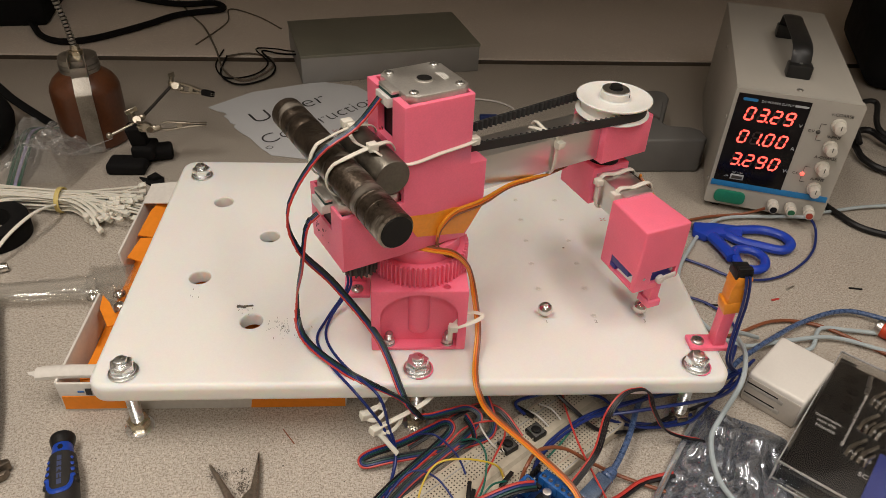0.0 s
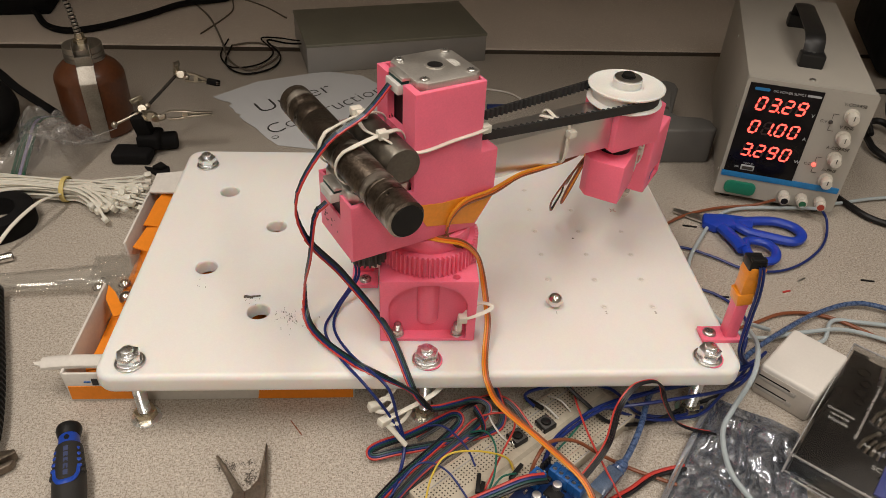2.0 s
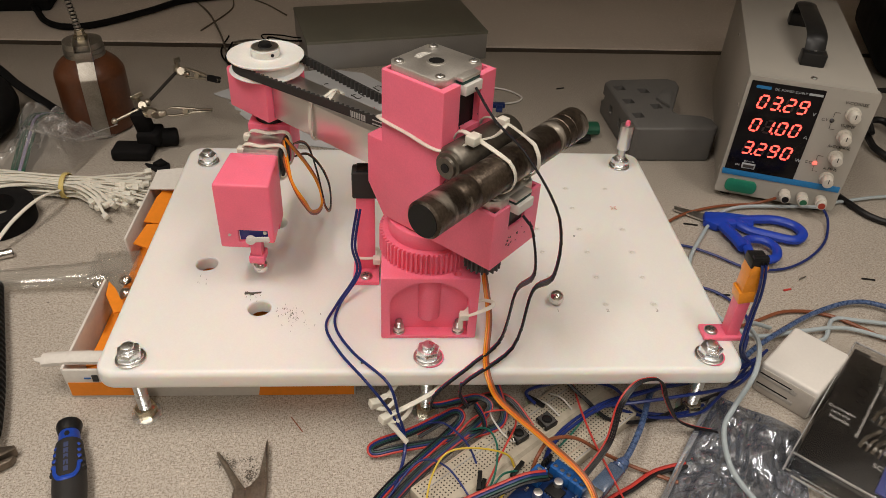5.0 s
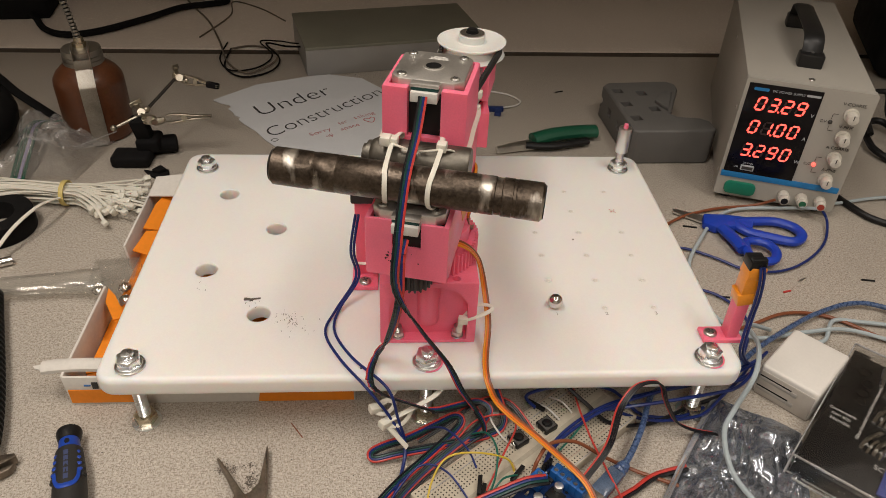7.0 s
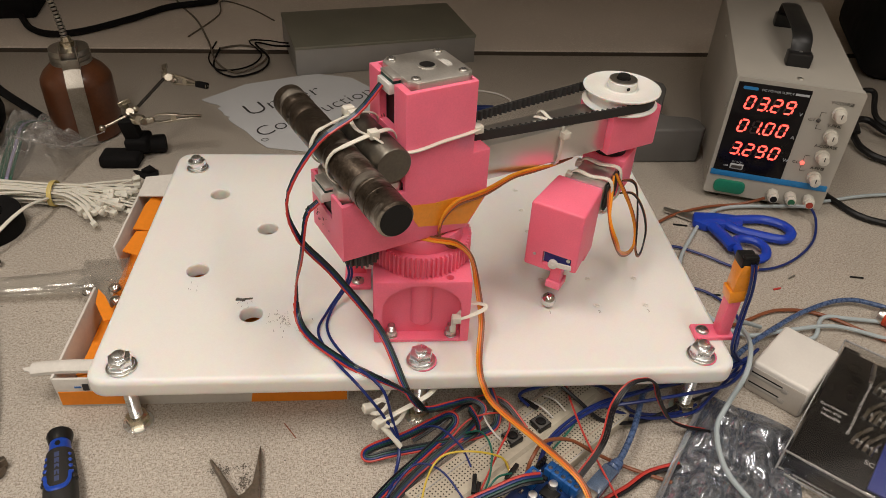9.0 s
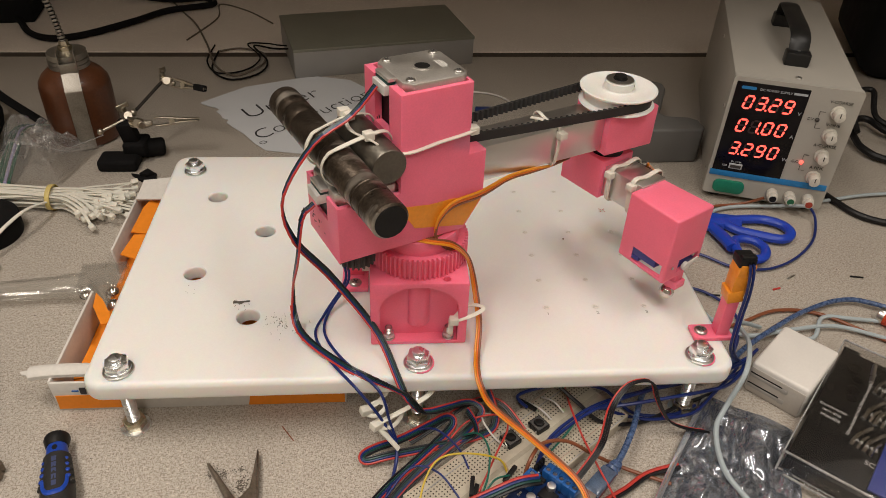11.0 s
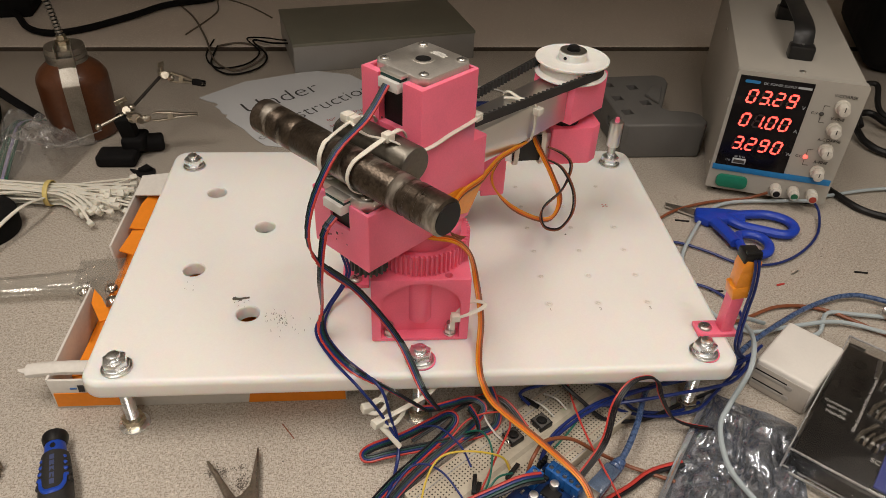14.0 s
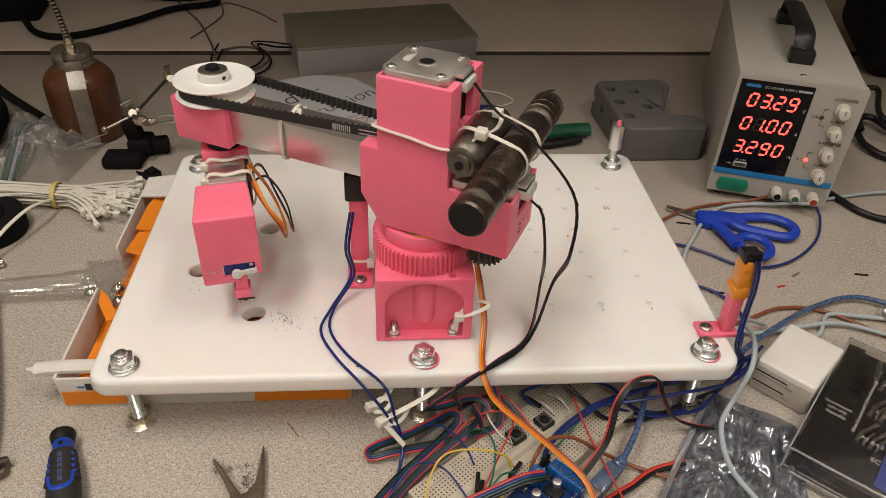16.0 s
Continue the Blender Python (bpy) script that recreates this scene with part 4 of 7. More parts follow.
part("pen_heart", sweep([(0, -0.007, 0), (0.006, 0.000, 0), (0.0065, 0.0045, 0), (0.0035, 0.006, 0), (0, 0.003, 0), (-0.0035, 0.006, 0), (-0.0065, 0.0045, 0), (-0.006, 0.0, 0)], 0.0006, 5, 5, closed=True, flat=0.2), REDINK, sign, m=pose(-0.050, 0.4613, 0.0009, 0, 0, 25))
part("pen_mark", sweep([(-0.004, 0, 0), (-0.001, 0.004, 0), (0.004, 0.002, 0), (0.001, -0.003, 0), (-0.004, -0.001, 0)], 0.0005, 5, 5, flat=0.2), INK, sign, m=pose(-0.158, 0.408, 0.0009))

# oil can
can = thing("oil_can", "brown translucent oil bottle with a metal strap and coiled spout", "oil can", pose(-0.3570, 0.430, 0, 0, 0, 18) @ Matrix.Diagonal((0.925, 0.925, 0.96, 1)))
amber = pbr("brown_plastic", (0.095, 0.031, 0.011), 0.36, vary=0.25, coarse=25, fine=300, sss=0.15, coat=0.2)
part("bottle", lathe([(0.030, 0.0), (0.0385, 0.002), (0.0395, 0.006), (0.0395, 0.066), (0.0385, 0.071), (0.0340, 0.078), (0.0265, 0.0845), (0.0215, 0.0885), (0.0205, 0.091)], 48), amber, can, "brown translucent body")
capm = pbr("dull_tin", (0.34, 0.315, 0.275), 0.45, 1.0, vary=0.25, coarse=90, fine=700)
part("cap", lathe([(0.0205, 0.087), (0.0225, 0.0875), (0.0225, 0.092), (0.0215, 0.0925), (0.0225, 0.093), (0.0225, 0.097), (0.0215, 0.0975), (0.0222, 0.098), (0.0215, 0.104), (0.012, 0.1048), (0.008, 0.1055)], 40), capm, can, "ribbed tin cap")
part("strap", sweep([(0, -0.0415, 0.001), (0, -0.0415, 0.030), (0, -0.0415, 0.066), (0, -0.0395, 0.074), (0, -0.0330, 0.082), (0, -0.0275, 0.089), (0, -0.0265, 0.096)], 0.0098, 8, 5, flat=0.08, up=(0, -1, 0.3)), capm, can, "flat metal pump strap")
part("strap_bracket", join(block(-0.0095, -0.0083, -0.0275, -0.004, 0.088, 0.112, 0.0003), block(0.0083, 0.0095, -0.0275, -0.004, 0.088, 0.112, 0.0003), block(-0.009, 0.009, -0.0285, -0.027, 0.086, 0.099, 0.0005)), capm, can)
part("strap_print", join(*[block(-0.006 + 0.0035 * (k % 2), -0.003 + 0.0035 * (k % 2), -0.0415, -0.0412, 0.012 + 0.0035 * k, 0.0138 + 0.0035 * k, 0) for k in range(10)]), BRASS_STEEL, can)
spout = [(0, 0, 0.104), (-0.0015, 0.003, 0.122), (-0.0045, 0.006, 0.145), (-0.009, 0.008, 0.170), (-0.014, 0.009, 0.195)]
part("spout_nut", lathe([(0.0078, 0.105), (0.0078, 0.110), (0.0058, 0.111), (0.0050, 0.116)], 6), BRASS_STEEL, can)
part("spout", sweep(spout, 0.0030, 10, 8), BLACK, can)
sp = smooth_path(spout, 6)
for a, b in zip(sp[2:], sp[3:]):
    d = (b - a).normalized()
    part("spout_ring", cyl(0.0041, -0.0012, 0.0012, 16, bev=0.0006), capm, can, m=Matrix.Translation(a) @ d.to_track_quat("Z", "Y").to_matrix().to_4x4())

# soldering stand with alligator clips
stand = thing("clip_stand", "black weighted stand with jointed rods and alligator clips", "clip stand", pose(-0.285, 0.368, 0) @ Matrix.Diagonal((0.92, 0.92, 0.95, 1)))
part("weight", join(block(-0.040, 0.004, -0.026, 0.002, 0, 0.014, 0.004, 3), xf(cyl(0.0105, -0.020, 0.022, 24, bev=0.003), pose(0.006, 0.012, 0.0115, 0, 90, 12)), block(-0.014, 0.012, -0.008, 0.022, 0.010, 0.026, 0.004, 3)), MATTE_BLACK, stand, "black cast foot")
part("post", xf(block(-0.009, 0.009, -0.008, 0.008, 0, 0.034, 0.003), pose(-0.004, 0.008, 0.018, 14, -6, 0)), MATTE_BLACK, stand)
nick = pbr("nickel", (0.50, 0.455, 0.37), 0.33, 1.0, vary=0.3, coarse=200, fine=900)
part("main_rod", sweep([(-0.0293, -0.0163, 0.046), (-0.004, 0.006, 0.052)], 0.0016, 8, 2), nick, stand)
part("rod_end", ball(0.0036, (-0.0293, -0.0163, 0.046), 14), nick, stand)
part("joint", join(xf(cyl(0.0045, -0.006, 0.006, 16), pose(-0.004, 0.006, 0.053, 40, 30, 0)), ball(0.0042, (0.002, 0.010, 0.0565), 14), block(-0.002, 0.009, -0.004, 0.004, 0.044, 0.052, 0.001), xf(cyl(0.0030, -0.010, 0.010, 14), pose(0.005, 0.004, 0.049, 70, 0, 20)), xf(cyl(0.0048, -0.002, 0.002, 16), pose(0.008, -0.002, 0.049, 70, 0, 20)), ball(0.0030, (-0.009, 0.002, 0.050), 12)), nick, stand)
part("wing_nut", xf(join(cyl(0.0028, 0, 0.008, 12), block(-0.007, 0.007, -0.0008, 0.0008, 0.005, 0.012, 0.0006)), pose(-0.007, 0.010, 0.058, 20, -15, 30)), nick, stand)
part("upper_rod", sweep([(0.002, 0.010, 0.056), (0.015, 0.036, 0.065), (0.0272, 0.060, 0.0735)], 0.0019, 8, 3), pbr("dark_rod", (0.05, 0.045, 0.04), 0.4, 0.6), stand)
part("joint", join(ball(0.0052, (0.0275, 0.061, 0.073), 14), xf(cyl(0.0042, -0.008, 0.008, 14), pose(0.032, 0.059, 0.073, 60, 20, 0)), ball(0.0034, (0.036, 0.0570, 0.076), 12), xf(cyl(0.0020, -0.008, 0.008, 12), pose(0.0275, 0.061, 0.078, 15, 10, 0))), nick, stand)
part("wing_nut", xf(join(cyl(0.0024, 0, 0.007, 12), block(-0.006, 0.006, -0.0007, 0.0007, 0.004, 0.010, 0.0005)), pose(0.0275, 0.064, 0.077, -10, 10, 70)), nick, stand)


def clip(m, tip_mat=None):
    prong = lambda s: prism([(0, 0.0026 * s), (0.006, 0.0046 * s), (0.014, 0.0040 * s), (0.026, 0.0022 * s), (0.040, 0.0012 * s), (0.040, 0.0003 * s), (0.024, 0.0004 * s), (0.016, 0.0020 * s), (0.006, 0.0030 * s)], -0.0032, 0.0032, 0.0004)
    part("alligator_clip", join(prong(1), prong(-1), xf(cyl(0.0026, -0.0035, 0.0035, 14), pose(0.017, 0, 0))), nick, stand, "plated alligator clip", m)
    if tip_mat:
        part("clip_sleeve", block(0.028, 0.040, -0.0028, 0.0028, -0.0034, 0.0034, 0.0012), tip_mat, stand, "black heat-shrink sleeve", m)


part("joint", join(xf(cyl(0.0036, -0.007, 0.007, 14), pose(0.010, -0.001, 0.0475, 80, 0, 35)), ball(0.0036, (0.016, 0.003, 0.0470), 12), xf(block(-0.009, 0.009, -0.0030, 0.0030, -0.0007, 0.0007, 0.0006), pose(0.006, 0.001, 0.0525, 20, 25, 40)), xf(block(-0.009, 0.009, -0.0030, 0.0030, -0.0007, 0.0007, 0.0006), pose(0.007, -0.001, 0.0455, 20, 25, 40)), ball(0.0026, (0.0205, 0.005, 0.0470), 12)), nick, stand)
part("joint", join(xf(block(-0.008, 0.008, -0.0026, 0.0026, -0.0006, 0.0006, 0.0005), pose(0.031, 0.060, 0.0765, 15, 20, 10)), xf(cyl(0.0018, -0.009, 0.009, 12), pose(0.034, 0.058, 0.070, 70, 0, 30)), ball(0.0028, (0.0395, 0.0565, 0.0715), 12)), nick, stand)
clip(pose(0.034, 0.0600, 0.072, 70, 0, -24) @ Matrix.Diagonal((1.25, 1.25, 1.2, 1)), MATTE_BLACK)
clip(pose(0.022, 0.006, 0.0475, 75, 0, 8) @ Matrix.Diagonal((1.3, 1.2, 1.2, 1)))
part("clip_arm", sweep([(0.005, 0.006, 0.050), (0.014, 0.001, 0.046), (0.021, 0.004, 0.047)], 0.0034, 10, 4), nick, stand)
scrap = thing("tape_scrap", "crumpled scrap of black tape on the bench", "scrap", pose(-0.272, 0.335, 0))
part("flake", xf(prism([(-0.014, 0.004), (-0.004, 0.001), (0.0, 0.009), (0.012, 0.004), (0.015, -0.008), (0.002, -0.012), (-0.005, -0.006), (-0.010, -0.001)], 0, 0.003, 0.0005), pose(0, 0, 0.0, 0, 0, 0)), MATTE_BLACK, scrap)
part("flake", xf(prism([(-0.006, 0.0), (0.004, 0.006), (0.008, -0.004), (0.0, -0.006)], 0, 0.004, 0.0005), pose(0.002, 0.0, 0.003, 0, 0, 25)), MATTE_BLACK, scrap)

# grey holder, green pliers, blue clip
hold = thing("tool_holder", "grey printed corner holder with square sockets", "holder")
poly = [(0.2430, 0.3640), (0.2480, 0.3605), (0.3340, 0.3625), (0.3400, 0.3700), (0.3385, 0.3870), (0.3290, 0.3950), (0.3040, 0.3980), (0.2985, 0.4060), (0.3280, 0.4740), (0.3285, 0.4880), (0.3190, 0.4960), (0.2440, 0.4890), (0.2365, 0.4810)]
holes = [block(-0.006, 0.006, -0.006, 0.006, -0.02, 0.02, 0) for _ in range(5)]
at = [(0.254, 0.392), (0.252, 0.428), (0.250, 0.464), (0.278, 0.458), (0.282, 0.416)]
cutters = [xf(b, pose(x, y, 0.045, 0, 0, 8)) for b, (x, y) in zip(holes, at)]
cutters += [xf(block(-0.008, 0.004, -0.006, 0.006, -0.005, 0.005, 0), pose(0.238, 0.41 + 0.035 * k, 0.022)) for k in range(3)]
part("body", carve(prism(poly, 0, 0.042, 0.003, 3), *cutters), GREY, hold)
part("rib", prism([(0.296, 0.410), (0.314, 0.456), (0.304, 0.458), (0.286, 0.432)], 0.042, 0.046, 0.001), GREY, hold)

green = pbr("green_grip", (0.010, 0.085, 0.045), 0.4, vary=0.15)
gp = thing("green_pliers", "pliers with green handles lying on the bench", "pliers", pose(0, -0.007, 0))
part("handle", sweep([(0.139, 0.404, 0.010), (0.165, 0.414, 0.012), (0.195, 0.423, 0.011), (0.218, 0.427, 0.010)], 0.0098, 12, 6, flat=0.8), green, gp, "green sleeved handle")
part("handle", sweep([(0.130, 0.396, 0.008), (0.160, 0.396, 0.007), (0.190, 0.404, 0.007), (0.205, 0.409, 0.007)], 0.0050, 10, 6, flat=0.8), BLACK, gp)
part("jaw", xf(prism([(0, 0.006), (0.022, 0.004), (0.046, 0.002), (0.046, -0.002), (0.020, -0.006), (0, -0.006)], 0.002, 0.010, 0.001), pose(0.139, 0.401, 0, 0, 0, 198)), STEEL, gp)
bc = thing("blue_clip", "small blue plastic clip on a white cord", "clip", pose(0.106, 0.492, 0))
part("body", join(block(-0.011, 0.011, -0.0035, 0.0035, 0, 0.006, 0.001), xf(block(-0.004, 0.004, -0.016, 0, 0, 0.005, 0.001), pose(0.005, 0, 0, 0, 0, -12))), pbr("dark_blue", (0.015, 0.03, 0.12), 0.4), bc)
part("cord", sweep([(0.008, 0.003, 0.003), (0.028, 0.012, 0.002), (0.036, 0.026, 0.002), (0.020, 0.046, 0.002), (-0.010, 0.055, 0.002), (-0.04, 0.052, 0.002)], 0.0012, 6, 6), WHITE_W, bc)

# ---- left of the board ----
card = pbr("white_card", (0.66, 0.63, 0.58), 0.7, vary=0.08, coarse=30, fine=300)
orange = pbr("orange_card", (0.80, 0.24, 0.012), 0.55, vary=0.08, coarse=40, fine=300)
tray = thing("card_tray", "low white and orange cardboard tray under the board", "cardboard box")
part("bottom", block(-0.250, -0.052, 0.019, 0.276, 0.0005, 0.0018, 0.0002), orange, tray, "orange bottom")
part("front_wall", block(-0.252, -0.051, 0.0165, 0.0185, 0.0, 0.027, 0.0004), card, tray)
part("back_wall", block(-0.252, -0.051, 0.2760, 0.2780, 0.0, 0.030, 0.0004), card, tray)
part("side_wall", xf(block(-0.001, 0.001, 0.0, 0.098, 0.0, 0.027, 0.0004), pose(-0.2515, 0.0180, 0, 0, -3, 0)), card, tray)
part("side_wall", xf(block(-0.001, 0.001, 0.0, 0.106, 0.0, 0.027, 0.0004), pose(-0.2515, 0.170, 0, 0, -4, 0)), card, tray)
part("end_wall", block(-0.0525, -0.0505, 0.0186, 0.2759, 0.0, 0.027, 0.0004), card, tray)
part("front_band", block(-0.2505, -0.205, 0.0158, 0.0164, 0.0022, 0.0150, 0), orange, tray, "orange printed band")
part("front_band", prism([(-0.120, 0.0010), (-0.0515, 0.0010), (-0.0515, 0.026), (-0.122, 0.026), (-0.124, 0.018), (-0.118, 0.012)], 0, 0.0006), orange, tray, "orange printed end", pose(0, 0.0164, 0, 90, 0, 0))
part("print_bar", block(-0.2330, -0.2290, 0.0157, 0.0164, 0.0165, 0.0225, 0), INK, tray)
part("print_bar", block(-0.2385, -0.2340, 0.0157, 0.0164, 0.0190, 0.0200, 0), pbr("print_blue", (0.03, 0.12, 0.35), 0.6), tray)
part("rolled_flap", xf(sweep([(0, 0, 0), (0.010, 0.0005, 0.001), (0.030, 0.001, 0.0015), (0.062, 0.0005, 0.001)], 0.0058, 10, 4, flat=0.75), pose(-0.2680, 0.0270, 0.0265, 0, 0, 0)), card, tray, "rolled torn flap")
part("torn_end", xf(prism([(0, 0.003), (-0.008, 0.0015), (-0.006, -0.001), (0, -0.003)], 0, 0.001), pose(-0.2675, 0.0270, 0.026)), card, tray)
for pts, rot in (([(0, 0), (0.030, 0.004), (0.034, 0.040), (0.012, 0.060), (0.004, 0.034)], -30), ([(0, 0), (0.040, -0.010), (0.046, 0.036), (0.006, 0.026)], -24)):
    part("orange_flap", prism(pts, 0, 0.0012), orange, tray, "folded orange flap", pose(-0.248, 0.205 if rot == -30 else 0.172, 0.020, 8, rot * -0.6, 4))
part("orange_flap", prism([(0, 0), (0.036, -0.004), (0.034, 0.020), (0.016, 0.068), (0.006, 0.052), (0.010, 0.030), (0.002, 0.034)], 0, 0.0012), orange, tray, "folded orange flap", pose(-0.2455, 0.036, 0.010, 0, -14, 0))
part("corner_flap", prism([(0, 0), (0.030, 0.0), (0.028, 0.030), (0.002, 0.026)], 0, 0.0015), card, tray, "raised white corner flap", pose(-0.2525, 0.248, 0.027, 12, 0, 0))
part("orange_flap", prism([(0, 0), (0.0075, -0.008), (0.022, -0.032), (0.014, -0.036), (0.0025, -0.016)], 0, 0.0012), orange, tray, "torn orange point", pose(-0.2499, 0.1144, 0.025, 0, 6, 0))

CLEAR = see_through("clear_plastic", (0.965, 0.962, 0.95), 0.10, 0.9, 0.06, 120, 0.2, 0.05)
chute = thing("plastic_chute", "clear plastic tube with a square mouth feeding the tray", "plastic tube", pose(-0.352, 0.134, 0.011, 0, 0, 6))
part("tube", carve(xf(lathe([(0.0062, -0.06), (0.0080, 0.0), (0.0098, 0.062), (0.0110, 0.066), (0.0112, 0.084)], 28), pose(0, 0, 0, 0, 90, 0)), xf(lathe([(0.0050, -0.07), (0.0068, 0.0), (0.0086, 0.062), (0.0096, 0.066), (0.0098, 0.09)], 28), pose(0, 0, 0, 0, 90, 0))), CLEAR, chute)
part("mouth", carve(block(0.080, 0.116, -0.0150, 0.0150, -0.0105, 0.0115, 0.001), block(0.070, 0.125, -0.0138, 0.0138, -0.0093, 0.0103, 0.0)), CLEAR, chute)
for sx, sy, sz in ((-0.2662, 0.1305, 0.0085), (-0.2450, 0.1325, 0.0105), (-0.2400, 0.1165, 0.0105)):
    steel_ball(sx, sy, sz, "collected in the clear plastic chute")

bundle = thing("cable_tie_bundle", "bundle of white nylon cable ties held by a yellow band", "cable ties", pose(-0.3425, 0.2780, 0))
rnd = random.Random(11)
for i in range(72):
    a, b = rnd.gauss(0, 0.17), rnd.uniform(-0.66, 0.34)
    z = rnd.uniform(0.004, 0.020)
    l1, l2 = rnd.uniform(0.10, 0.16), rnd.uniform(0.042, 0.090) * (1 - 0.45 * abs(b))
    y0 = rnd.uniform(-0.009, 0.009)
    pts = [(-l1, y0 - l1 * math.sin(a) * 0.6, rnd.uniform(0.003, 0.012)), (-l1 * 0.5, y0 - l1 * 0.22 * math.sin(a), z + 0.004), (0, y0, z), (l2 * 0.5, y0 + l2 * 0.4 * math.sin(b), z * 0.8 + 0.002), (l2 * math.cos(b), y0 + l2 * math.sin(b), rnd.uniform(0.0035, 0.013))]
    e, d = Vector(pts[-1]), (Vector(pts[-1]) - Vector(pts[-2])).normalized()
    head = xf(block(-0.0032, 0.0032, -0.0026, 0.0026, -0.002, 0.002, 0.0006), Matrix.Translation(e) @ Matrix.Rotation(math.atan2(d.y, d.x), 4, "Z") @ Matrix.Rotation(rnd.uniform(-0.8, 0.8), 4, "X"))
    part("tie", join(sweep(pts, 0.0016, 6, 5, flat=0.4), head), NYLON, bundle)
part("band", xf(carve(cyl(0.0125, -0.0022, 0.0022, 24, bev=0.0003), cyl(0.0113, -0.004, 0.004, 24)), pose(0, 0, 0.0120, 0, 90, 0) @ Matrix.Diagonal((0.98, 1.12, 1, 1))), pbr("yellow_band", (0.62, 0.49, 0.17), 0.5), bundle, "yellow rubber band")
loose = thing("cable_tie", "loose white nylon cable tie beside the bundle", "cable tie")
part("strap", sweep([(-0.3428, 0.2630, 0.016), (-0.350, 0.236, 0.024), (-0.362, 0.206, 0.020), (-0.372, 0.178, 0.010), (-0.382, 0.150, 0.003)], 0.0022, 6, 6, flat=0.4), NYLON, loose)
roll = thing("tape_roll", "roll of black tape lying under the cable ties", "tape roll", pose(-0.391, 0.232, 0), carve(cyl(0.034, 0, 0.019, 48, bev=0.001), cyl(0.019, -0.01, 0.03, 40)), MATTE_BLACK)
tin = thing("metal_tip", "small bright metal tube end", "metal tube", pose(-0.362, 0.178, 0.004, 0, 0, 25))
part("tube", xf(carve(cyl(0.004, 0, 0.012, 20), cyl(0.003, -0.01, 0.02, 20)), pose(-0.006, 0, 0, 0, 90, 0)), BRIGHT, tin)


BAGGY_EDGE = see_through("film_edge", (0.97, 0.97, 0.97), 0.2, 0.8, 0.12, 160, 0.4, 0.35)
BAGGY = see_through("clear_film", (0.975, 0.973, 0.97), 0.16, 0.85, 0.05, 160, 0.5, 0.095)
seal = thing("zip_bag", "clear zip bag with a green seal strip", "plastic bag")
lilac = pbr("lilac_strip", (0.32, 0.29, 0.45), 0.4)
for k, m in enumerate((green, green, lilac, green)):
    part("seal_strip", sweep([(-0.4118 + 0.004 * k, 0.3167 - 0.001 * k, 0.004), (-0.4151 + 0.004 * k, 0.3572, 0.018), (-0.4276 + 0.004 * k, 0.4163, 0.016), (-0.4276 + 0.016 + 0.004 * k, 0.4163 + 0.030, 0.004)], 0.0017, 6, 6, flat=0.6), m, seal)
pouch = thing("black_pouch", "black cloth pouch at the bench's side", "pouch", pose(-0.485, 0.405, 0, 0, 0, 30))
part("body", xf(ball(0.05, seg=24), pose(0, 0, 0.032) @ Matrix.Diagonal((1.0, 1.35, 0.7, 1))), MATTE_BLACK, pouch)
part("strap", sweep([(-0.02, 0.10, 0.055), (0.03, 0.075, 0.05), (0.055, 0.035, 0.030), (0.085, 0.000, 0.006)], 0.0065, 8, 6, flat=0.35), MATTE_BLACK, pouch, "black webbing strap")
hose = thing("corrugated_hose", "black corrugated plastic hose on the bench", "hose")
hp = smooth_path([(-0.350, 0.125, 0.010), (-0.334, 0.087, 0.010), (-0.317, 0.047, 0.010), (-0.301, 0.007, 0.010), (-0.290, -0.028, 0.010), (-0.286, -0.06, 0.010)], 14)
part("core", sweep(hp, 0.0080, 14, smooth=False), BLACK, hose)
for a, b in zip(hp[::2], hp[1::2]):
    part("ring", cyl(0.0095, -0.0009, 0.0009, 18, bev=0.0004), BLACK, hose, m=Matrix.Translation(a) @ (b - a).to_track_quat("Z", "Y").to_matrix().to_4x4())

# ---- front of the bench ----
drv = thing("screwdriver", "blue and black rubber-grip screwdriver on the bench", "screwdriver", pose(-0.2400, -0.0165, 0.0090, 0, 0, -71) @ Matrix.Diagonal((0.90, 0.68, 0.68, 1)))
blue_p = pbr("blue_grip", (0.012, 0.055, 0.36), 0.35)
rb = Matrix.Rotation(radians(90), 4, "Y")
part("cap", xf(lathe([(0.0002, -0.0015), (0.0085, -0.0015), (0.0115, -0.0005), (0.0120, 0.0015), (0.0108, 0.0060), (0.0098, 0.0090)], 32), rb), BLACK, drv, "black flared end cap")
part("core", xf(lathe([(0.0094, 0.009), (0.0098, 0.014), (0.0108, 0.020), (0.0114, 0.030), (0.0122, 0.045), (0.0126, 0.060), (0.0118, 0.080), (0.0095, 0.092), (0.0085, 0.100), (0.0105, 0.108)], 32), rb), blue_p, drv, "blue plastic handle")
part("blade", xf(cyl(0.003, 0.105, 0.20, 16), rb), STEEL, drv)
part("rubber_grip", xf(lathe([(0.0098, 0.0185), (0.0122, 0.0195), (0.0132, 0.027), (0.0146, 0.042), (0.0150, 0.058), (0.0140, 0.074), (0.0118, 0.088), (0.0095, 0.0925)], 32), rb), RUBBER, drv, "black rubber overmould")
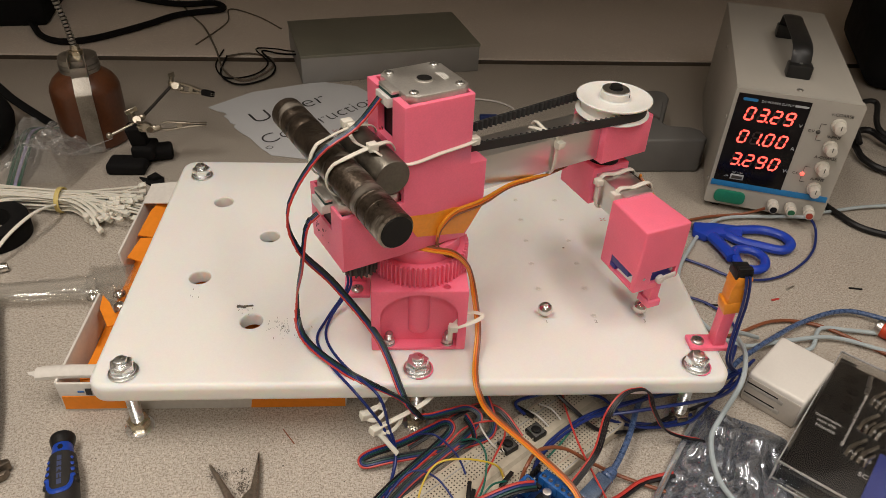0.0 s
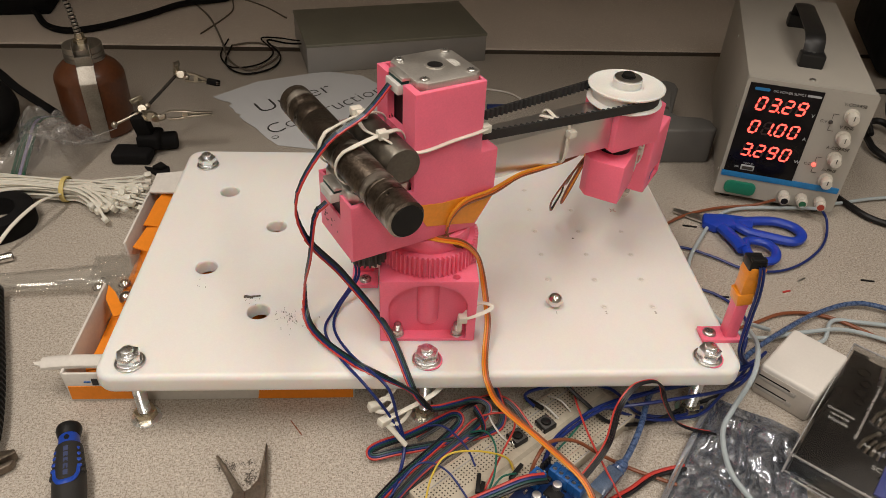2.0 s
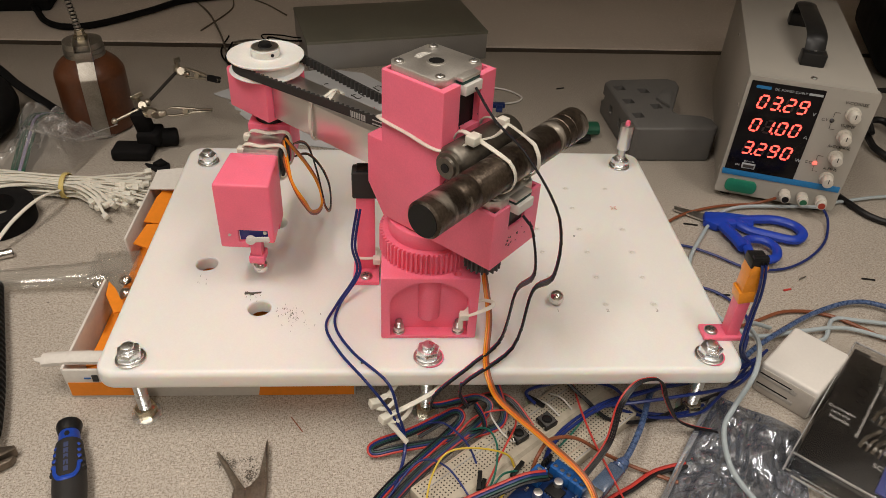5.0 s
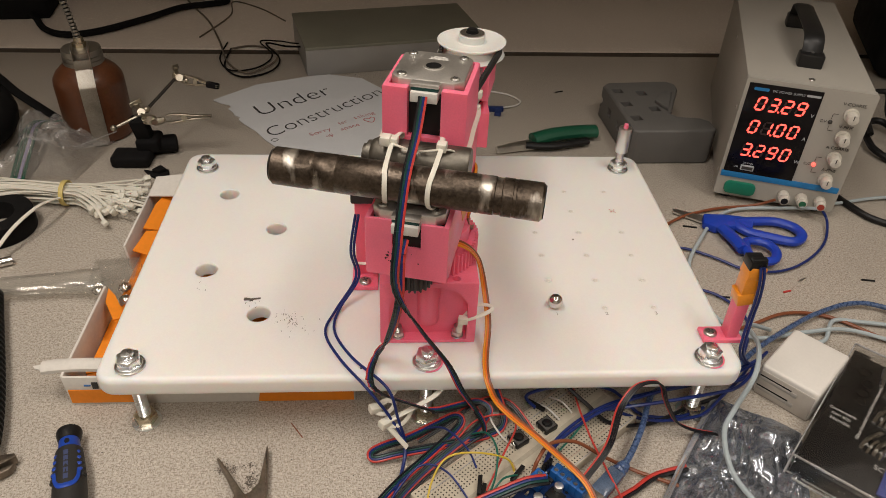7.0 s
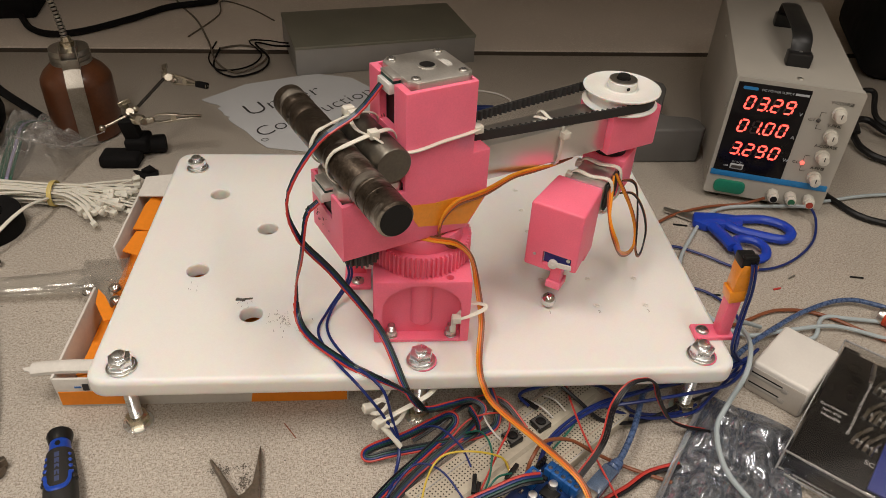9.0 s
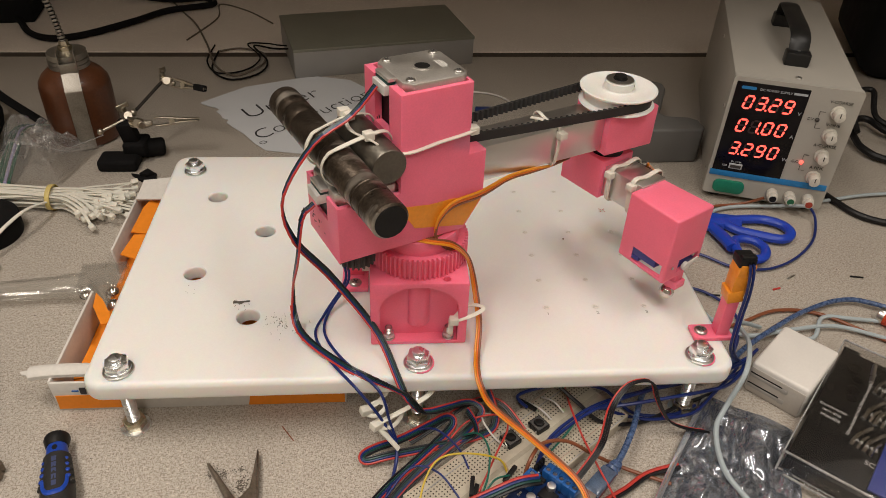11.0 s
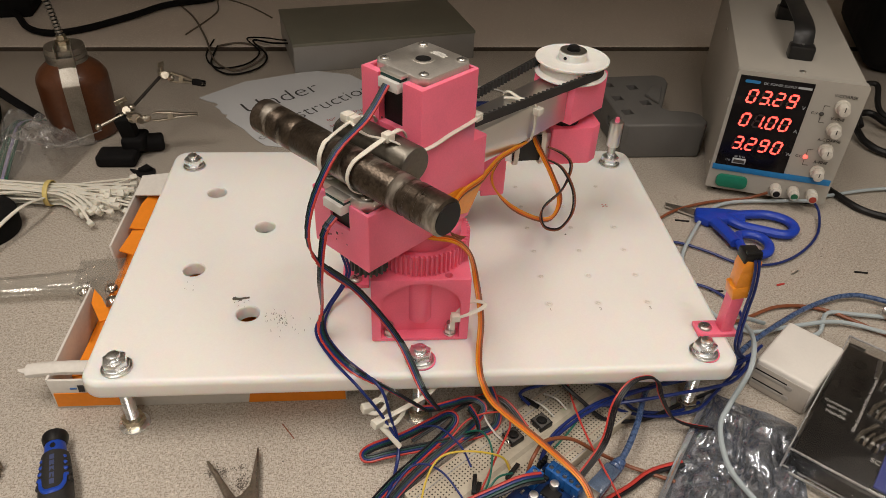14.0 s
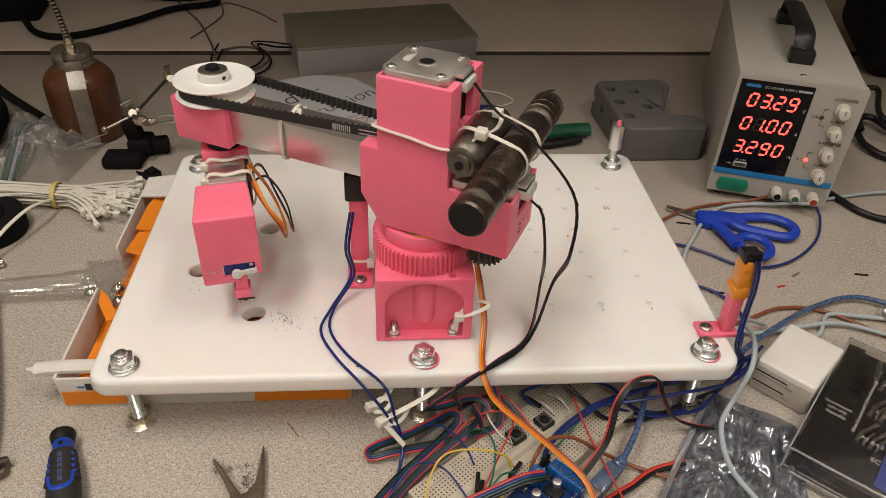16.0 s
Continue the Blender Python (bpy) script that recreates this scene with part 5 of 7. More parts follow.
for s in (-1, 1):
    for k in range(4):
        x = 0.026 + 0.0058 * k
        r = 0.0124 + 0.0013 * k * 0.7
        a = radians(90 + 46 * s)
        part("grip_pad", ball(0.0024, seg=12), blue_p, drv, "blue grip dash", pose(x, (r - 0.0006) * math.cos(a), (r - 0.0006) * math.sin(a)) @ Matrix.Diagonal((0.75, 1.35, 0.55, 1)))
        for b in (62, 74):
            a = radians(90 + b * s)
            part("grip_rib", ball(0.0019, seg=10), RUBBER, drv, m=pose(x + 0.0029, (r - 0.0003) * math.cos(a), (r - 0.0003) * math.sin(a)))
band = [(0.044, -0.0098, 0.0104), (0.050, -0.0094, 0.0113), (0.0555, -0.0062, 0.0135), (0.0570, 0.0, 0.0148), (0.0555, 0.0062, 0.0135), (0.050, 0.0094, 0.0113), (0.044, 0.0098, 0.0104)]
part("grip_band", sweep(band, 0.0022, 8, 5, flat=0.5, up=(0, 0, 1)), blue_p, drv, "curved blue inlay")
part("print_bar", join(*[block(0.0245 + 0.0056 * k, 0.0288 + 0.0056 * k, -0.0020, 0.0020, 0.0126 + 0.0004 * k, 0.0134 + 0.0004 * k, 0) for k in range(5)]), pbr("grip_print", (0.045, 0.06, 0.14), 0.5), drv)
part("hang_hole", xf(cyl(0.0026, 0.0090, 0.0102, 6), pose(0.0140, 0, 0)), BLACK, drv)

tool = pbr("worn_tool_steel", (0.20, 0.165, 0.13), 0.42, 0.85, vary=0.3, coarse=90, fine=600, bump=0.3)
ply = thing("pliers", "worn dark steel pliers lying open on the bench", "pliers", pose(-0.1195, -0.064, 0))
part("jaw", prism([(-0.0193, 0.0246), (-0.0178, 0.0250), (-0.0100, 0.0150), (-0.0012, 0.0027), (0.0040, -0.0040), (0.0100, -0.050), (0.002, -0.050), (-0.0040, -0.0070), (-0.0032, -0.0027), (-0.0118, 0.0125)], 0.002, 0.0085, 0.0008), tool, ply, "worn tapered jaw")
part("jaw", prism([(0.0118, 0.0355), (0.0128, 0.0335), (0.0150, 0.0150), (0.0163, 0.0018), (0.0168, -0.0074), (0.008, -0.050), (-0.003, -0.050), (-0.0030, -0.0060), (0.0060, -0.0010), (0.0105, 0.0060), (0.0112, 0.0180)], 0.0015, 0.0078, 0.0008), tool, ply, "worn tapered jaw")
part("rivet", cyl(0.0045, 0.0, 0.0095, 20, at=(0.0055, -0.0145), bev=0.0005), tool, ply)
fil = []
for cx, cy, sx, sy, n in ((-0.016, 0.023, 0.0035, 0.004, 80), (-0.010, 0.021, 0.005, 0.004, 70), (0.004, 0.012, 0.004, 0.006, 150), (0.001, 0.024, 0.006, 0.002, 40)):
    for _ in range(n):
        s = rnd.uniform(0.00015, 0.00045)
        fil.append(xf(block(-s, s, -s * 0.6, s * 0.6, 0, s, 0), pose(rnd.gauss(cx, sx * 0.6), rnd.gauss(cy, sy * 0.6), 0.0001, rnd.uniform(0, 50), 0, rnd.uniform(0, 180))))
thing("filings", "grey metal filings on the bench between the jaws", "filings", pose(-0.1195, -0.064, 0), join(*fil), pbr("filing_grey", (0.12, 0.10, 0.08), 0.6, vary=0.4, coarse=900), kind="stuff")
nip = thing("cutter", "worn steel cutter lying at the bench's edge", "cutters", pose(-0.2923, -0.0449, 0, 0, 0, -20))
part("jaw", prism([(0, 0.010), (0.017, 0.020), (0.020, 0.018), (0.010, 0.002), (0.006, -0.03), (-0.01, -0.03)], 0.002, 0.009, 0.0008), tool, nip)
part("jaw", prism([(0, -0.004), (0.016, 0.008), (0.021, 0.015), (0.022, 0.010), (0.012, -0.006), (0.010, -0.03), (-0.01, -0.03)], 0.001, 0.007, 0.0008), tool, nip)

# ---- right of the board ----
bag = pbr("antistatic_film", (0.62, 0.66, 0.73), 0.11, 0.82, vary=0.25, coarse=50, fine=240, bump=0.15, coat=1.0)
def creased_film(name, label, category, nx, ny, corner, amp, mat, seed, dome=0.0):
    """A flat bag whose film folds along sharp, wandering creases with smooth panels between."""
    bm = bmesh.new()
    c = [Vector((*q, 0)) for q in corner]
    rows = []
    for j in range(ny + 1):
        row = []
        for i in range(nx + 1):
            u, v = i / nx, j / ny
            p = c[0].lerp(c[1], u).lerp(c[3].lerp(c[2], u), v)
            w = min(1.0, 6 * min(u, 1 - u, v, 1 - v))
            x, y = p.x + 0.006 * noise.noise((p.x * 40, p.y * 40, 3.0)), p.y + 0.006 * noise.noise((p.x * 40, p.y * 40, 7.0))
            a, b = 0.90 * x - 0.44 * y, 0.44 * x + 0.90 * y
            fold = abs(noise.noise((a * 30 + seed, b * 11, 0.5))) + 0.50 * abs(noise.noise((a * 48, b * 60 + seed, 2.5))) + 0.30 * abs(noise.noise((a * 150, b * 70 + seed, 5.5)))
            p.z = 0.0014 + amp * (0.25 + 0.75 * w) * fold + dome * max(0, math.sin(math.pi * u) * math.sin(math.pi * v)) ** 0.6
            row.append(bm.verts.new(p))
        rows.append(row)
    for a, b in zip(rows, rows[1:]):
        for i in range(nx):
            bm.faces.new((a[i], a[i + 1], b[i + 1], b[i]))
    bmesh.ops.solidify(bm, geom=list(bm.faces), thickness=0.0003)
    ob = thing(name, label, category)
    part("film", bm, mat, ob, angle=28)
    return ob


abag = creased_film("antistatic_bag", "crumpled shiny dark antistatic bag on the bench", "antistatic bag", 90, 110, [(0.2185, 0.0108), (0.2690, -0.0240), (0.2330, -0.125), (0.122, -0.118)], 0.0150, bag, 9)
part("seam", sweep([(0.2165, 0.0085, 0.0046), (0.195, -0.0195, 0.0060), (0.170, -0.0530, 0.0055), (0.146, -0.0860, 0.0060), (0.1255, -0.1130, 0.0046)], 0.0022, 6, 8, flat=0.25), bag, abag, "flat heat-sealed edge")
for k in range(5):
    part("print_bar", block(0, 0.006 - 0.0008 * (k % 3), 0, 0.0008, 0, 0.0002, 0), pbr("pale_print", (0.55, 0.55, 0.53), 0.5) if k == 0 else bpy.data.materials["pale_print"], abag, m=pose(0.150 + 0.0016 * k, -0.098 + 0.0028 * k, 0.0105, 0, 0, 30))
creased_film("clear_bag", "crumpled clear plastic bag on the bench", "plastic bag", 70, 70, [(-0.432, 0.318), (-0.352, 0.316), (-0.336, 0.392), (-0.424, 0.408)], 0.036, BAGGY, 3.0, 0.028)
cbag = [o for o in scene.objects if o.name == "clear_bag"][0]
part("flap", xf(prism([(0, 0), (0.050, 0.004), (0.074, 0.058), (0.034, 0.046), (0.006, 0.050)], 0, 0.0003), pose(-0.404, 0.348, 0.036, -12, 16, -8)), BAGGY, cbag, "flat creased corner of clear film")
for p, q in (((-0.352, 0.345, 0.026), (-0.330, 0.402, 0.014)), ((-0.404, 0.350, 0.036), (-0.352, 0.345, 0.026)), ((-0.330, 0.402, 0.014), (-0.372, 0.397, 0.030))):
    part("crease", sweep([p, q], 0.0005, 5, 2), BAGGY_EDGE, cbag, "bright folded edge")
wht = pbr("charger_white", (0.74, 0.71, 0.66), 0.35, vary=0.03)
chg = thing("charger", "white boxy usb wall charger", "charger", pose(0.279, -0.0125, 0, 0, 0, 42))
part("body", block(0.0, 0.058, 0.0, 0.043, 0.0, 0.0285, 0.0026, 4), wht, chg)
# Greyer plate over the white body: the front side's shade as colour.
part("shaded_front", block(-0.0004, 0.001, 0.0014, 0.0416, 0.0010, 0.0235, 0.0003), pbr("charger_white_shaded", (0.46, 0.42, 0.37), 0.4, vary=0.04), chg, "front side with its shade put into the colour")
slot = pbr("grey_slot", (0.36, 0.34, 0.31), 0.5)
for k in range(2):
    part("folded_pin", block(-0.0008, 0.0006, 0.018, 0.041, 0.0055 + 0.010 * k, 0.0085 + 0.010 * k, 0.0004), slot, chg, "folded plug pin")
    part("pin_gap", block(-0.0006, 0.0007, 0.0175, 0.0415, 0.0086 + 0.010 * k, 0.0098 + 0.010 * k, 0.0001), BLACK, chg, "dark gap over the folded pin")
    part("pin_tip", block(-0.0011, 0.0004, 0.013, 0.018, 0.0050 + 0.010 * k, 0.0090 + 0.010 * k, 0.001), slot, chg)

case = thing("bit_case", "black tool-bit case with a clear hinged lid", "tool case", pose(0.2415, -0.056, 0, 0, 0, 46.5))
blk = pbr("case_black", (0.007, 0.007, 0.008), 0.28, vary=0.3, coarse=60)
lidm = see_through("smoke_clear", (0.95, 0.95, 0.95), 0.03, 1.2, 0.032, 45, 0.4)
wpr = pbr("white_print_ink", (0.70, 0.69, 0.66), 0.6)
L, W, H0 = 0.142, 0.105, 0.022
part("tray", block(0.002, L - 0.002, -W, -0.002, 0.0, 0.0150, 0.002), blk, case, "black moulded insert")
part("lid", carve(block(0, L, -W - 0.002, 0, 0.0015, H0, 0.0018, 2), block(0.0016, L - 0.0016, -W, -0.0016, -0.01, H0 - 0.0016, 0.0)), lidm, case, "clear plastic lid")
# Pale strips paint the reflections along the edges of the clear lid.
edge_glint = pbr("pale_glint", (0.36, 0.355, 0.35), 0.10, coat=1.0, vary=0.6, coarse=70)
for x0, x1, y0, y1 in ((-0.0004, 0.0006, -W, 0.0), (L - 0.0006, L + 0.0004, -W, 0.0), (0.0, L, -0.0006, 0.0004)):
    part("lid_glint", block(x0, x1, y0, y1, H0 - 0.0014, H0 + 0.0003, 0.0003), edge_glint, case, "pale strip for the glint on the clear lid's edge")
part("lid_glint", block(-0.0064, -0.0052, -W, -0.006, 0.0062, 0.0078, 0.0003), edge_glint, case, "pale strip for the glint on the clear lid's edge")
part("front_ledge", block(-0.006, 0.0, -W, -0.006, 0.0, 0.0075, 0.0015), lidm, case)
part("lid_glint", block(-0.0004, 0.0008, -W, 0.0, 0.0040, 0.0050, 0.0003), edge_glint, case, "pale strip for the glint on the clear lid's edge")
part("lid_glint", xf(cyl(0.0009, 0, H0 - 0.002, 10), pose(0.0002, -0.0002, 0.001)), edge_glint, case, "pale strip for the glint on the clear lid's edge")
part("latch", join(block(-0.008, -0.001, -0.064, -0.050, 0.001, 0.015, 0.0015), block(-0.011, -0.007, -0.066, -0.048, 0.001, 0.005, 0.001)), lidm, case, "clear latch")
part("hinge_pin", xf(cyl(0.004, 0, 0.012, 16), pose(L + 0.001, -0.002, 0.010, 90, 0, 0)), blk, case)
for word, s, x, y in (("Comfortable", 0.0036, 0.0672, -0.0143), ("non slip", 0.0042, 0.0622, -0.0146), ("Handle", 0.0048, 0.0564, -0.0152)):
    lettering(word, s, wpr, case, pose(x, y, 0.0154, 0, 0, -90), align="CENTER")
lettering("100mm Extended rod & 130mm Various angle over rod", 0.0034, wpr, case, pose(0.0490, -0.0300, 0.0154, 0, 0, 0))
lettering("SCREW", 0.0058, wpr, case, pose(0.0310, -0.0445, 0.0154, 0, 0, -90))
for x, y, word in ((0.0440, -0.0368, "A4"), (0.0430, -0.0450, "A4.5"), (0.0750, -0.0373, "5"), (0.0740, -0.0450, "5.5"), (0.1060, -0.0370, "M6"), (0.1050, -0.0450, "M5")):
    part("bit", sweep([(x - 0.003, y + 0.0035, 0.0156), (x + 0.006, y + 0.0025, 0.0172), (x + 0.014, y - 0.0008, 0.0176), (x + 0.021, y - 0.0040, 0.0168)], 0.0017, 10, 5), BRIGHT, case, "bright steel socket bit")
    part("bit", sweep([(x - 0.004, y - 0.0008, 0.0156), (x + 0.004, y - 0.0015, 0.0170), (x + 0.011, y - 0.0040, 0.0172)], 0.0013, 10, 5), BRIGHT, case, "bright steel socket bit")
    lettering(word, 0.0046, wpr, case, pose(x, y, 0.0186, 0, 0, -90), align="CENTER")
part("extension_rod", sweep([(0.1125, -0.0285, 0.0162), (0.134, -0.0262, 0.0162)], 0.0018, 10, 2), STEEL, case, "steel extension rod")
part("blue_insert", block(0.010, 0.060, -0.100, -0.0515, 0.0150, 0.0170, 0.0006), pbr("insert_blue", (0.05, 0.07, 0.30), 0.35), case, "blue printed insert")
well = pbr("well_black", (0.004, 0.004, 0.005), 0.25)
part("handle", sweep([(0.030, -0.0100, 0.0089), (0.045, -0.0105, 0.0089), (0.080, -0.0095, 0.0089), (0.118, -0.0085, 0.0089)], 0.0062, 14, 5), well, case, "black handle in its recess")
for x, y, r in ((0.098, -0.0200, 0.0050), (0.110, -0.0200, 0.0045), (0.122, -0.0150, 0.0050), (0.088, -0.0215, 0.0040)):
    part("socket_well", lathe([(r, 0.0148), (r, 0.0160), (r * 0.75, 0.0160), (r * 0.7, 0.0151), (0.0002, 0.0151)], 24), well, case, m=pose(x, y, 0))

sc = thing("scissors", "scissors with bright blue plastic handles on the bench", "scissors")
sblue = pbr("scissor_blue", (0.012, 0.05, 0.42), 0.35)
part("blade", prism([(0.2653, 0.2643), (0.2923, 0.2508), (0.2877, 0.2393), (0.2634, 0.2583)], 0.002, 0.0040), STEEL, sc, "steel blade")
part("handle", join(prism([(0.2899, 0.2476), (0.3121, 0.2461), (0.3389, 0.2403), (0.3318, 0.2223), (0.3177, 0.2262), (0.2945, 0.2229), (0.2845, 0.2323)], 0.001, 0.0095, 0.002), sweep([(0.3209, 0.2344, 0.006), (0.3557, 0.2377, 0.006), (0.3749, 0.2283, 0.006), (0.3783, 0.2134, 0.006), (0.3653, 0.2028, 0.006), (0.3438, 0.2104, 0.006), (0.3252, 0.2205, 0.006)], 0.0050, 10, 6, closed=True, flat=0.9)), sblue, sc, "long blue finger loop")
part("handle", join(sweep([(0.3, 0.2221, 0.009), (0.3051, 0.2022, 0.009), (0.3073, 0.1865, 0.009)], 0.0062, 10, 6, flat=0.8), sweep([(0.3143, 0.1985, 0.009), (0.3312, 0.1982, 0.009), (0.3381, 0.1859, 0.009), (0.3323, 0.1719, 0.009), (0.3202, 0.1679, 0.009), (0.3104, 0.1763, 0.009)], 0.0045, 10, 6, closed=True, flat=0.9)), sblue, sc, "blue thumb loop")

capc = thing("capacitor", "red and grey cylindrical part lying on the bench", "component", pose(0.402, 0.088, 0.007, 90, 0, 40))
part("can", cyl(0.0068, 0, 0.016, 24, bev=0.001), pbr("red_can", (0.55, 0.06, 0.02), 0.4), capc)
part("end", cyl(0.0070, -0.005, 0.0005, 24, bev=0.0008), STEEL, capc)
blackbag = thing("black_case", "black padded case behind the power supply", "case", pose(0.74, 0.62, 0, 0, 0, -20))
part("body", block(-0.07, 0.16, -0.05, 0.20, 0, 0.16, 0.03, 4), MATTE_BLACK, blackbag)
dev = thing("dark_device", "dark instrument with a green edge at the back of the bench", "instrument", pose(-0.60, 0.80, 0, 0, 0, 8))
part("body", block(-0.12, 0.055, -0.02, 0.12, 0, 0.06, 0.006, 3), MATTE_BLACK, dev)
part("label_edge", block(0.0, 0.05, -0.021, -0.0195, 0.045, 0.056, 0.0005), pbr("dull_green", (0.05, 0.12, 0.08), 0.5), dev)


# ---- sensor posts ----
def sensor_post(x, y, rot, label, sensor_mat, taped, rise=0.0, wide=0.0072):
    p = thing("sensor_post", label, "sensor post", pose(x, y, Z, 0, 0, rot))
    part("flange", block(-0.020, 0.008, -wide, wide, 0.0, 0.0035, 0.0006), PINK, p)
    part("post", block(-0.0040, 0.0048, -0.68 * wide, 0.68 * wide, 0.003, 0.066 + rise, 0.0007), PINK, p)
    part("sensor", join(block(-0.0052, 0.0062, -0.0060, 0.0060, 0.0645, 0.0715, 0.0007), block(-0.0045, 0.0055, -0.0060, -0.002, 0.0715, 0.0735, 0.0003), block(0.0010, 0.0016, -0.0075, -0.0058, 0.066, 0.070, 0), block(0.0040, 0.0046, -0.0075, -0.0058, 0.066, 0.070, 0)), sensor_mat, p, "black micro switch", pose(0, 0, rise + (0.015 if rise else 0)))
    if rise:
        part("tape_wrap", block(-0.0068, 0.0068, -0.0092, 0.0092, 0.0685, 0.0900, 0.0016), RUBBER, p, "black tape wrap")
    machine_screw(p, pose(-0.0135, 0.0, 0.0034), 0.0048)
    if taped:
        part("tape_wrap", block(-0.0049, 0.0059, -0.0060, 0.0059, 0.039, 0.0660, 0.0012), TAPE, p, "orange tape wrap")
        part("tape_end", xf(block(-0.0051, 0.0062, -0.0064, 0.0062, 0.0, 0.010, 0.0010), pose(0.0001, 0, 0.0345, 0, -10, 0)), TAPE, p, "loose end of the tape")
        part("tape_end", xf(block(-0.0052, 0.0064, -0.0064, 0.0062, 0.0, 0.010, 0.0010), pose(0.0, 0, 0.0565, 0, 7, 3)), TAPE, p)
    else:
        tie([(-0.006, -0.0075, 0.016), (0.0065, -0.0075, 0.015), (0.0065, 0.0075, 0.015), (-0.006, 0.0075, 0.016)], p, (-0.010, -0.008, 0.016))
    return p


sensor_post(0.2165, 0.0215, 0, "pink printed post with a switch wrapped in orange tape", BLACK, True)
sensor_post(-0.0437, 0.0952, 90, "pink printed post with a taped black switch behind the arm", BLACK, False, 0.0045, 0.0098)

# ---- cables ----
AMBER_W = wire_mat("amber_wire", (0.72, 0.27, 0.015))

def cable(label, points, r, mat, name="cable", sub=8, category="cable"):
    c = thing(name, label, category)
    part("sheath", sweep(points, r, 8, sub), mat, c)
    return c


def ribbon(label, points, mats, r=0.0008, name="ribbon_cable", up=None):
    c = thing(name, label, "cable")
    n = len(mats)
    for k, m in enumerate(mats):
        part("wire", sweep(points, r, 6, 8, side=(k - (n - 1) / 2) * r * 1.85, up=up), m, c)
    return c


FOUR = (RED_W, BLUE_W, GREEN_W, BLACK_W)
cable("thick black cable looping across the rear of the bench", [(-0.62, 0.84, 0.02), (-0.567, 0.787, 0.008), (-0.529, 0.730, 0.007), (-0.491, 0.709, 0.007), (-0.450, 0.726, 0.007), (-0.396, 0.779, 0.008), (-0.355, 0.831, 0.008), (-0.293, 0.863, 0.008), (-0.311, 0.893, 0.008), (-0.346, 0.878, 0.010), (-0.385, 0.881, 0.010), (-0.441, 0.905, 0.010), (-0.50, 0.95, 0.01)], 0.0048, MATTE_BLACK)
cord = pbr("grey_brown_cord", (0.13, 0.105, 0.08), 0.8, vary=0.3)
cable("thin twisted cord across the bench's rear", [(-0.40, 0.960, 0.003), (-0.376, 0.917, 0.003), (-0.341, 0.849, 0.003), (-0.306, 0.787, 0.003), (-0.273, 0.700, 0.004), (-0.248, 0.625, 0.003), (-0.216, 0.592, 0.003), (-0.187, 0.628, 0.003), (-0.188, 0.669, 0.003), (-0.223, 0.688, 0.003), (-0.253, 0.676, 0.003)], 0.0014, cord, "cord")
cable("dark thin leads looped beside the metal box", [(-0.253, 0.676, 0.003), (-0.250, 0.612, 0.003), (-0.221, 0.579, 0.003), (-0.187, 0.599, 0.003), (-0.180, 0.640, 0.004), (-0.205, 0.690, 0.006), (-0.178, 0.672, 0.010), (-0.165, 0.655, 0.016), (-0.141, 0.640, 0.022)], 0.0013, MATTE_BLACK, "lead")
cable("dark thin leads looped beside the metal box", [(-0.262, 0.700, 0.003), (-0.262, 0.640, 0.003), (-0.240, 0.600, 0.003), (-0.205, 0.612, 0.003), (-0.192, 0.655, 0.003), (-0.215, 0.700, 0.005), (-0.186, 0.690, 0.010), (-0.165, 0.668, 0.016), (-0.143, 0.650, 0.022)], 0.0011, MATTE_BLACK, "lead")
cable("thin dark cord with a cut end", [(-0.190, 0.795, 0.002), (-0.235, 0.850, 0.002), (-0.284, 0.881, 0.002), (-0.278, 0.815, 0.002), (-0.306, 0.721, 0.002)], 0.0012, cord, "cord")
cable("pale grey lead running off from the power supply", [(0.392, 0.250, 0.016), (0.401, 0.262, 0.010), (0.443, 0.274, 0.004), (0.504, 0.286, 0.004), (0.60, 0.29, 0.004)], 0.0018, PALE_W)
cable("pale grey lead looping round the board's corner", [(0.405, 0.246, 0.016), (0.387, 0.262, 0.006), (0.319, 0.258, 0.004), (0.268, 0.200, 0.004), (0.246, 0.155, 0.004), (0.249, 0.101, 0.004), (0.272, 0.072, 0.005), (0.314, 0.076, 0.006), (0.356, 0.080, 0.005), (0.400, 0.062, 0.004), (0.45, 0.05, 0.004)], 0.0018, PALE_W)
cable("pale grey lead crossing over the antistatic bag", [(0.290, 0.082, 0.004), (0.255, 0.060, 0.030), (0.241, 0.019, 0.048), (0.228, -0.008, 0.046), (0.217, -0.017, 0.022), (0.205, -0.033, 0.016), (0.199, -0.064, 0.015), (0.207, -0.090, 0.014), (0.22, -0.12, 0.012)], 0.0018, PALE_W)
cable("pale grey lead folded behind the charger", [(0.300, 0.062, 0.006), (0.330, 0.068, 0.004), (0.350, 0.092, 0.004), (0.375, 0.090, 0.004), (0.44, 0.078, 0.004)], 0.0018, PALE_W)
cable("dark blue lead from the power supply's post", [(0.410, 0.246, 0.016), (0.416, 0.238, 0.006), (0.398, 0.205, 0.003), (0.366, 0.176, 0.003), (0.333, 0.161, 0.003), (0.302, 0.164, 0.003), (0.277, 0.184, 0.003), (0.248, 0.198, 0.003), (0.20, 0.19, 0.003)], 0.0013, BLUE_W)
cable("dark blue lead under the board's side", [(0.200, 0.150, 0.004), (0.232, 0.142, 0.003), (0.262, 0.128, 0.003), (0.276, 0.100, 0.003), (0.266, 0.070, 0.004), (0.250, 0.045, 0.008)], 0.0013, BLUE_W)
cable("brown lead curving over the bench", [(0.225, 0.110, 0.004), (0.260, 0.085, 0.003), (0.312, 0.103, 0.003), (0.350, 0.098, 0.003), (0.384, 0.070, 0.003), (0.43, 0.03, 0.003)], 0.0016, BROWN_W)
